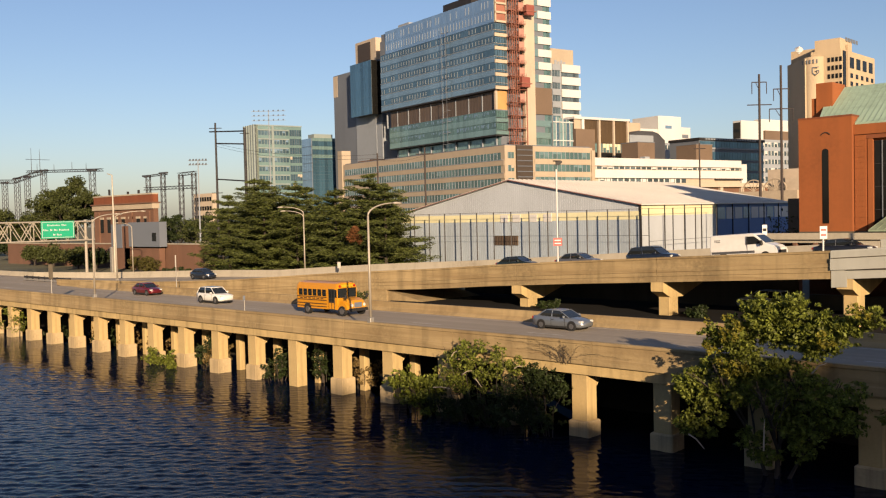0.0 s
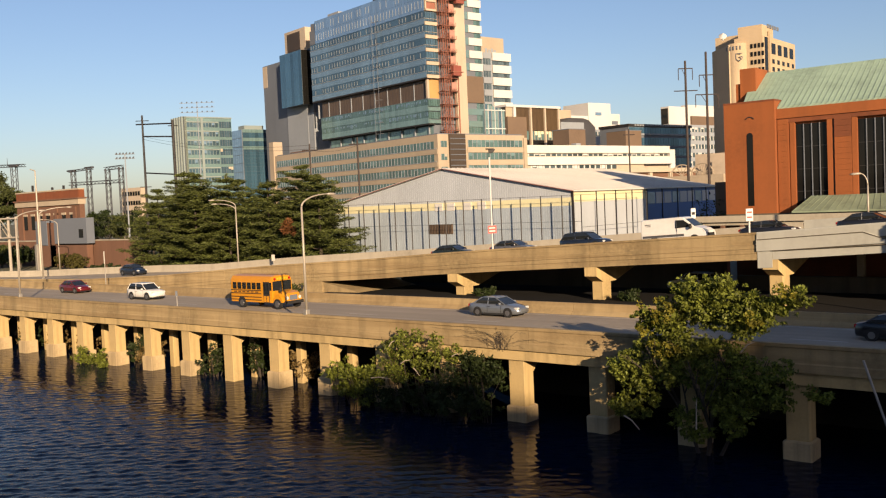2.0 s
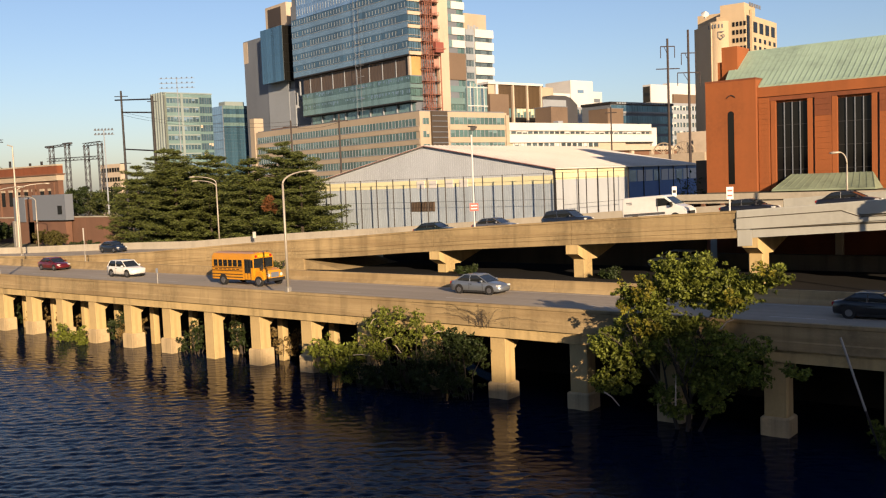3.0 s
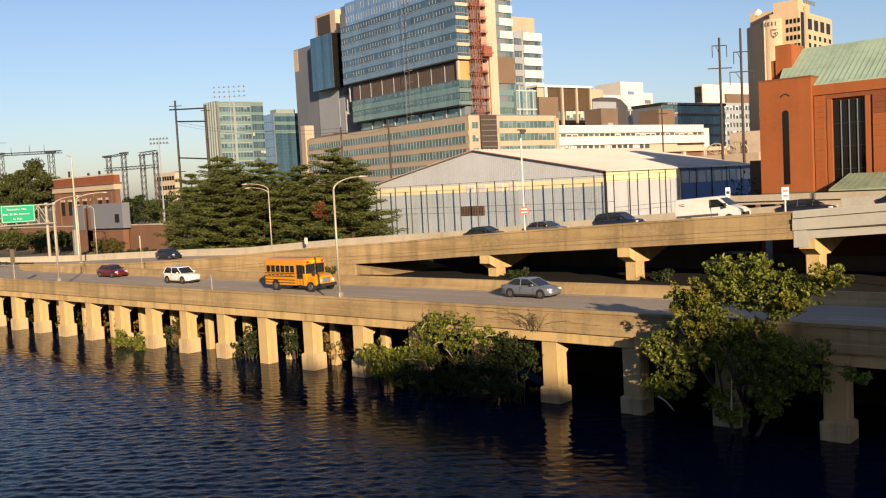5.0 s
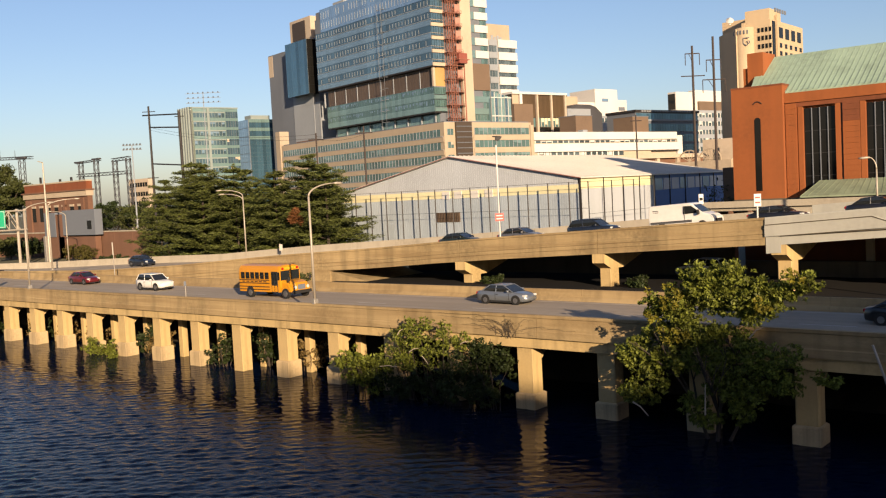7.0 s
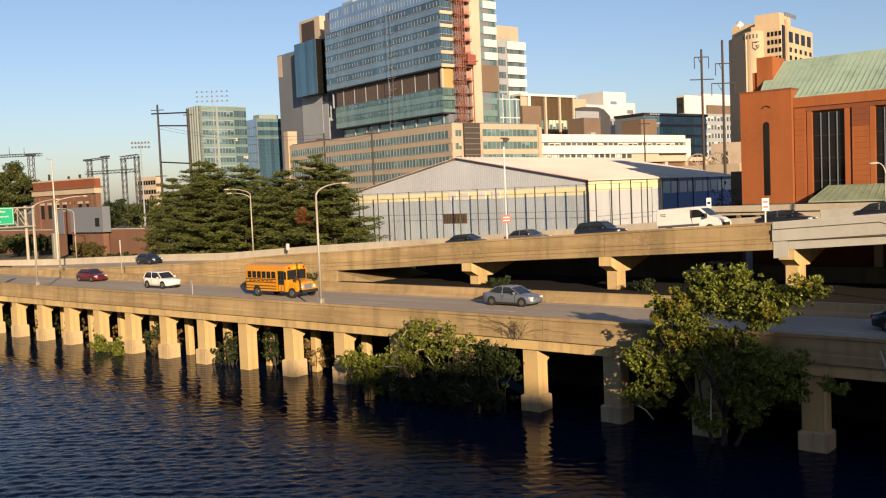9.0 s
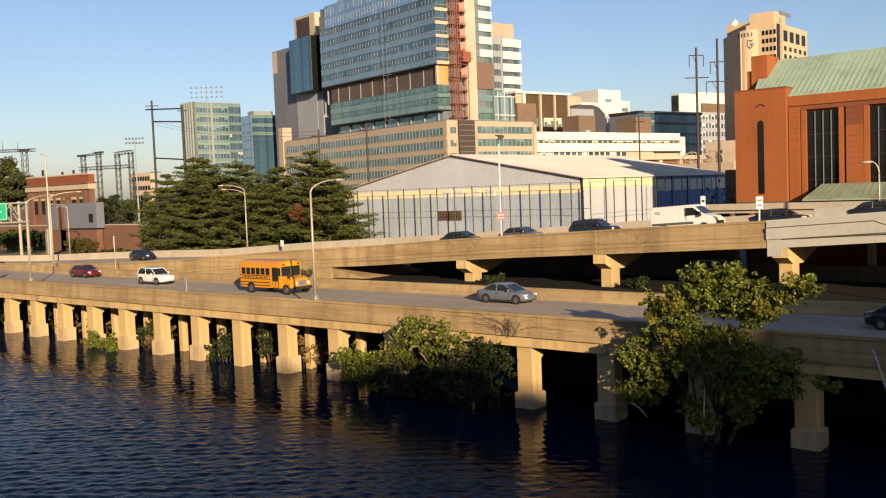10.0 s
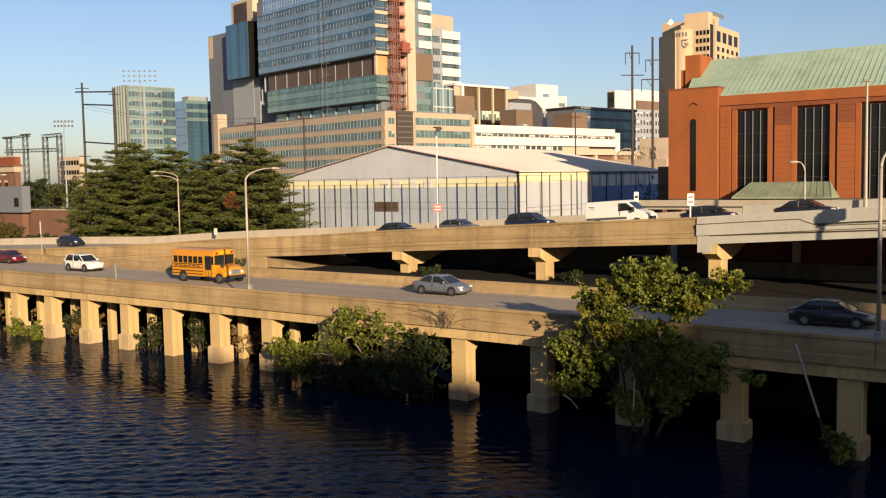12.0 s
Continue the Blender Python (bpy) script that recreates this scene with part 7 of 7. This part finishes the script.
LOBES = [(0.6, -0.4, 8.7, 1.4, 1.1), (-0.3, -0.4, 9.1, 0.9, 0.7), (1.7, -0.4, 9.0, 1.1, 0.9), (2.5, -0.4, 8.3, 1.3, 1.0), (3.4, -0.4, 8.1, 1.0, 0.8),
         (4.2, -0.4, 7.9, 1.0, 0.8), (5.0, -0.4, 8.4, 1.0, 0.8), (5.7, -0.4, 8.8, 0.7, 0.6), (0.1, -0.4, 8.0, 1.1, 0.9), (1.0, -0.4, 7.6, 1.0, 0.8), (2.2, -0.4, 7.3, 0.9, 0.7),
         (3.3, -0.4, 7.2, 0.7, 0.6), (-2.1, -0.4, 6.7, 0.9, 0.8), (-1.0, -0.4, 7.2, 0.9, 0.7), (-1.7, -0.4, 6.0, 0.8, 0.6), (-0.5, -0.4, 6.4, 0.9, 0.7),
         (-1.4, -0.4, 7.8, 0.9, 0.7), (-2.6, -0.4, 7.4, 0.6, 0.5), (-3.5, -0.8, 4.2, 1.1, 0.9), (-4.2, -0.8, 4.7, 0.7, 0.6), (-2.5, -0.8, 3.5, 1.0, 0.8),
         (-3.2, -0.8, 2.5, 1.0, 0.8), (-4.0, -0.8, 2.5, 0.7, 0.6), (0.3, -0.8, 5.6, 1.1, 0.9), (-0.1, -0.8, 4.7, 1.2, 1.0), (0.9, -0.8, 6.0, 0.8, 0.7),
         (-0.9, -0.8, 4.3, 0.8, 0.6), (1.1, -0.8, 4.4, 1.1, 0.9), (1.7, -0.8, 3.6, 1.0, 0.8), (3.0, -0.8, 4.6, 0.8, 0.7), (3.8, -0.8, 4.1, 1.1, 0.8),
         (4.7, -0.8, 4.8, 1.0, 0.8), (4.5, -0.8, 3.6, 0.8, 0.7), (3.1, -0.8, 3.2, 1.0, 0.8), (2.5, -0.8, 2.0, 0.8, 0.7), (-0.2, -0.8, 2.0, 0.9, 0.7),
         (0.6, -0.8, 1.4, 0.8, 0.6), (1.9, -0.8, 2.8, 0.8, 0.7), (6.6, -0.8, 4.0, 0.6, 0.4), (0.7, -0.8, 3.0, 0.7, 0.6),
         (-1.8, -0.4, 7.1, 0.6, 0.5), (-0.9, -0.4, 6.7, 0.6, 0.5), (0.3, -0.2, 7.7, 0.8, 0.7), (1.2, -0.2, 8.1, 0.9, 0.8), (2.1, -0.2, 7.7, 0.9, 0.7), (3.0, -0.2, 7.8, 0.9, 0.7),
         (2.7, -0.4, 6.9, 0.6, 0.5), (3.9, -0.4, 7.5, 0.7, 0.6), (4.8, -0.4, 8.2, 0.6, 0.5), (-3.0, -0.4, 5.7, 0.6, 0.5), (-1.7, -0.4, 5.4, 0.8, 0.6), (-0.6, -0.4, 5.6, 0.7, 0.6),
         (1.4, -0.4, 6.0, 0.6, 0.5), (2.3, -0.4, 5.6, 0.7, 0.6), (-3.6, -0.4, 5.0, 0.7, 0.6), (-2.3, -0.4, 4.6, 0.9, 0.7), (1.6, -0.4, 4.9, 0.8, 0.6), (3.1, -0.4, 5.2, 0.6, 0.5), (0.4, -0.2, 8.9, 0.8, 0.6), (1.6, -0.2, 9.2, 0.6, 0.5)]
cs, rad, cnt = sprays(LOBES, r_, 40, 84, 0.1, 0.3)
cloud_part("crown", leaf_cloud(cs, rad, cnt, 0.112, 12, 0.0, 0.55), LEAF, bt)
yl = [(-1.1, -1.5, 8.1, 0.55), (-0.3, -1.5, 8.0, 0.43), (-1.7, -1.5, 6.8, 0.49), (-1.5, -1.5, 5.9, 0.37), (-0.7, -1.5, 6.1, 0.37), (3.6, -1.5, 7.5, 0.29), (5.3, -1.5, 9.1, 0.29)]
cs, rad = [], []
for x, y, z, w in yl:
    for k in range(5):
        cs.append((x + r_.gauss(0, 0.8) * w, y + r_.uniform(-0.3, 0.3), z + r_.gauss(0, 0.7) * w))
        rad.append((0.24, 0.2, 0.2))
cloud_part("yellow_spray", leaf_cloud(cs, rad, [22] * len(cs), 0.1, 14, 0.0, 0.55), LEAF_Y, bt, "yellowing leaf sprays")
tagged(bpy.data.objects["yellow_spray"], kind="stuff")
for k, (a, b_) in enumerate((((3.2, -1.6, 6.0), (4.0, -1.9, 6.6)), ((-3.2, -2.0, 2.2), (-2.2, -2.2, 1.6)), ((1.0, -2.2, 2.0), (1.1, -2.3, 3.6)))):
    part("bare_twig", Shape().path([a, tuple((Vector(a) + Vector(b_)) / 2 + Vector((0, 0, 0.12))), b_], 0.045, 0.02, 5), STONE_BEIGE, bt)

# brush on the bank in front of the deck
def brush(at, lobes, label, seed, material, leaves=70, leaf=0.15):
    o = thing("shrub", label, "shrub", "shrubs", at)
    r = random.Random(seed)
    sh = Shape()
    for x, y, z, rx, rz in lobes:
        for k in range(1 + int(1.2 * rx)):
            tip = Vector((x + r.uniform(-1, 1) * rx, y - 0.2 + r.uniform(-0.4, 0.4), z + r.uniform(-0.2, 1.15) * rz))
            foot = Vector((x * 0.8 + r.uniform(-0.5, 0.5), y * 0.5, -0.3))
            sh.path([foot, foot.lerp(tip, 0.6) + Vector((r.uniform(-0.4, 0.4), 0, 0.1)), tip], 0.035, 0.012, 4)
    tagged(part("stem", sh, BARK, o), kind="stuff")
    cs, rad, cnt = sprays(lobes, r, 26, int(leaves * 1.15), 0.12, 0.36)
    cloud_part("foliage", leaf_cloud(cs, rad, cnt, leaf * 0.72, seed, 0.0, 0.5), material, o)
    return o


brush((44.9, -1.3, 0.1), [(-1.9, -0.3, 2.6, 0.9, 0.7), (-0.8, -0.3, 2.2, 0.9, 0.7), (-3.2, -0.3, 2.0, 0.7, 0.6), (0.3, -0.3, 2.2, 0.9, 0.7), (1.5, -0.3, 2.4, 0.8, 0.6), (-1.6, -0.3, 1.4, 1.1, 0.9), (0.1, -0.3, 1.1, 1.2, 1.0)], "broad-leaved brush leaning over the water", 21, LEAF, 60, 0.19)
brush((50.4, -1.3, 0.1), [(-1.8, -0.3, 5.2, 0.7, 0.5), (-0.3, -0.3, 5.1, 0.6, 0.5), (1.3, -0.3, 4.8, 0.7, 0.6), (-2.8, -0.3, 4.4, 0.9, 0.7), (-1.0, -0.3, 4.0, 1.1, 0.9), (1.4, -0.3, 4.0, 1.0, 0.8), (-0.0, -0.3, 3.2, 1.1, 0.9), (2.7, -0.3, 4.2, 0.6, 0.5), (-3.1, -0.3, 3.2, 1.1, 0.9), (-1.9, -0.3, 2.6, 1.0, 0.8)], "tall olive-green brush with pale twigs", 22, LEAF, 60)
# right and low brush: shade is put into the leaf colour
brush((54.9, -1.1, 0.1), [(-0.5, -0.3, 3.7, 1.0, 0.8), (0.9, -0.3, 3.5, 1.0, 0.8), (-1.9, -0.3, 2.9, 1.0, 0.8), (-0.0, -0.3, 2.6, 1.2, 0.9), (1.5, -0.3, 2.8, 0.8, 0.6), (-2.9, -0.3, 2.0, 1.0, 0.8), (-1.1, -0.3, 1.6, 1.1, 0.9)], "leafy brush beside a pier, leaves darkened as shade", 23, LEAF_D, 70)
brush((50.8, -1.5, 0.0), [(-3.4, 0, 1.1, 2.2, 0.9), (0, -0.1, 1.3, 2.6, 1.0), (3.2, 0, 1.2, 2.4, 0.9)], "low brush at the waterline, leaves darkened as shade", 24, LEAF_D, 90, 0.17)
tw = thing("twig", "pale bare twigs in the brush", "twig")
for x, z, dx, dz in ((46.4, 2.3, 1.6, 0.1), (49.2, 3.5, 0.8, 0.3), (50.3, 3.3, 0.5, -0.5), (48.2, 4.6, 0.5, 0.4), (53.6, 4.3, 0.7, 0.2)):
    part("branch", Shape().path([(x, -2.3, z), (x + dx * 0.5, -2.35, z + dz * 0.5 + 0.08), (x + dx, -2.3, z + dz)], 0.04, 0.02, 5), STONE_BEIGE, tw)
for k, (s, d, z, w, h, m) in enumerate(((-30.8, 1.0, 0.1, 2.2, 3.8, LEAF), (-36.5, -0.6, 0.1, 2.4, 5.6, LEAF), (-20.5, 1.4, 0.0, 0.9, 2.6, LEAF_D), (-3.8, 2.0, 0.0, 0.9, 2.8, DRYLEAF), (5.8, -0.6, 0.0, 2.0, 1.9, LEAF), (9.6, -0.8, 0.0, 1.0, 1.6, LEAF), (12.0, 1.8, 0.0, 1.3, 3.0, LEAF_D), (14.0, 2.2, 0.0, 1.2, 2.4, DRYLEAF),
                                          (24.4, 1.0, 0.0, 1.2, 2.8, LEAF_D), (29.6, 2.2, 0.4, 1.2, 3.4, LEAF_D), (33.6, 2.6, 0.2, 1.0, 3.0, DRYLEAF), (0.6, 3.0, 0.0, 1.2, 3.0, DRYLEAF), (-12, 2.6, 0, 1.2, 3.2, DRYLEAF), (-9.5, 2.2, 0, 0.8, 2.6, LEAF_D), (79.9, -1.2, 0.2, 0.6, 1.5, LEAF))):
    shrub((s, d, z), (w, 0.9, h), "dry brown vine tangle under the deck" if m is DRYLEAF else "green shrub growing between the piers", 70 + k, m, 0.15, 800)
for k, (s, d, z, w, h) in enumerate(((-58, 40.5, 4.9, 4, 1.2), (52.6, 23.4, 5.0, 0.6, 0.9), (37.2, 23.4, 5.0, 0.5, 0.8), (42.5, 66, 5, 2.2, 8.0), (-34, 37, 4.9, 6, 1.9), (60, 19, 4.9, 3, 1.2))):
    shrub((s, d, z), (w, 1.2, h), "low green roadside shrub" if k == 0 else "low green weeds on the verge", 90 + k, LEAF_D, 0.2, 1600, stems=12)

brush((-68.5, 39.6, 4.9), [(-3.6, 0, 1.6, 1.7, 1.2), (-1.2, 0, 1.7, 1.7, 1.3), (1.2, 0, 1.7, 1.7, 1.3), (3.6, 0, 1.5, 1.7, 1.2)], "clipped round green hedge before the brick wall", 95, LEAF_O, 170, 0.17)

brush((15.2, 15.4, 5.0), [(-4.4, 0, 1.25, 1.0, 0.45), (-2.8, 0, 1.4, 1.1, 0.5), (-1.1, 0, 1.5, 1.1, 0.5), (0.6, 0, 1.4, 1.1, 0.5), (2.3, 0, 1.3, 1.1, 0.45), (4.0, 0, 1.1, 1.0, 0.4)], "low green hedge between highway and ramp", 97, LEAF_M, 110, 0.16)

# dry creeper on the parapet
cp = thing("creeper", "dry brown creeper hanging on the concrete parapet", "creeper")
r_ = random.Random(31)
for k in range(34):
    x = 55.8 + r_.gauss(0, 0.45)
    z = 4.5 + r_.uniform(0, 0.5)
    top = r_.uniform(5.0, 6.0)
    run = r_.gauss(-1.4, 2.6) if k % 3 else r_.uniform(-0.5, 0.5)
    bend = r_.uniform(1.2, 2.6)
    pts = [(x, -0.27, z)]
    for j in range(11):
        t = (j + 1) / 11
        pts.append((x + run * t ** bend + r_.uniform(-0.09, 0.09), -0.275 - r_.uniform(0, 0.025), z + (top - z) * min(1, t * 1.6) + r_.uniform(-0.09, 0.09) - 0.25 * t * t * (k % 2)))
    part("stem", Shape().path(pts, r_.uniform(0.007, 0.014), 0.005, 4), BARK, cp)
cloud_part("dry_leaves", leaf_cloud([(55.9, -0.3, 5.4), (54.8, -0.3, 5.6), (53.4, -0.28, 5.75), (57.0, -0.3, 5.5)], [(0.3, 0.05, 0.7), (0.8, 0.04, 0.25), (1.2, 0.03, 0.2), (0.7, 0.04, 0.3)], [10, 8, 10, 6], 0.05, 33), DRYLEAF, cp)
st_ = thing("pole", "pale stray pole leaning against the deck", "pole")
part("shaft", Shape().bar((78.2, -2.0, 5.8), (79.3, -2.0, 2.4), 0.06, n=8), GALV, st_)
part("tip", Shape().bar((79.3, -2.0, 2.4), (79.9, -1.6, 0.2), 0.06, 0.05, n=8), DARKMETAL, st_)
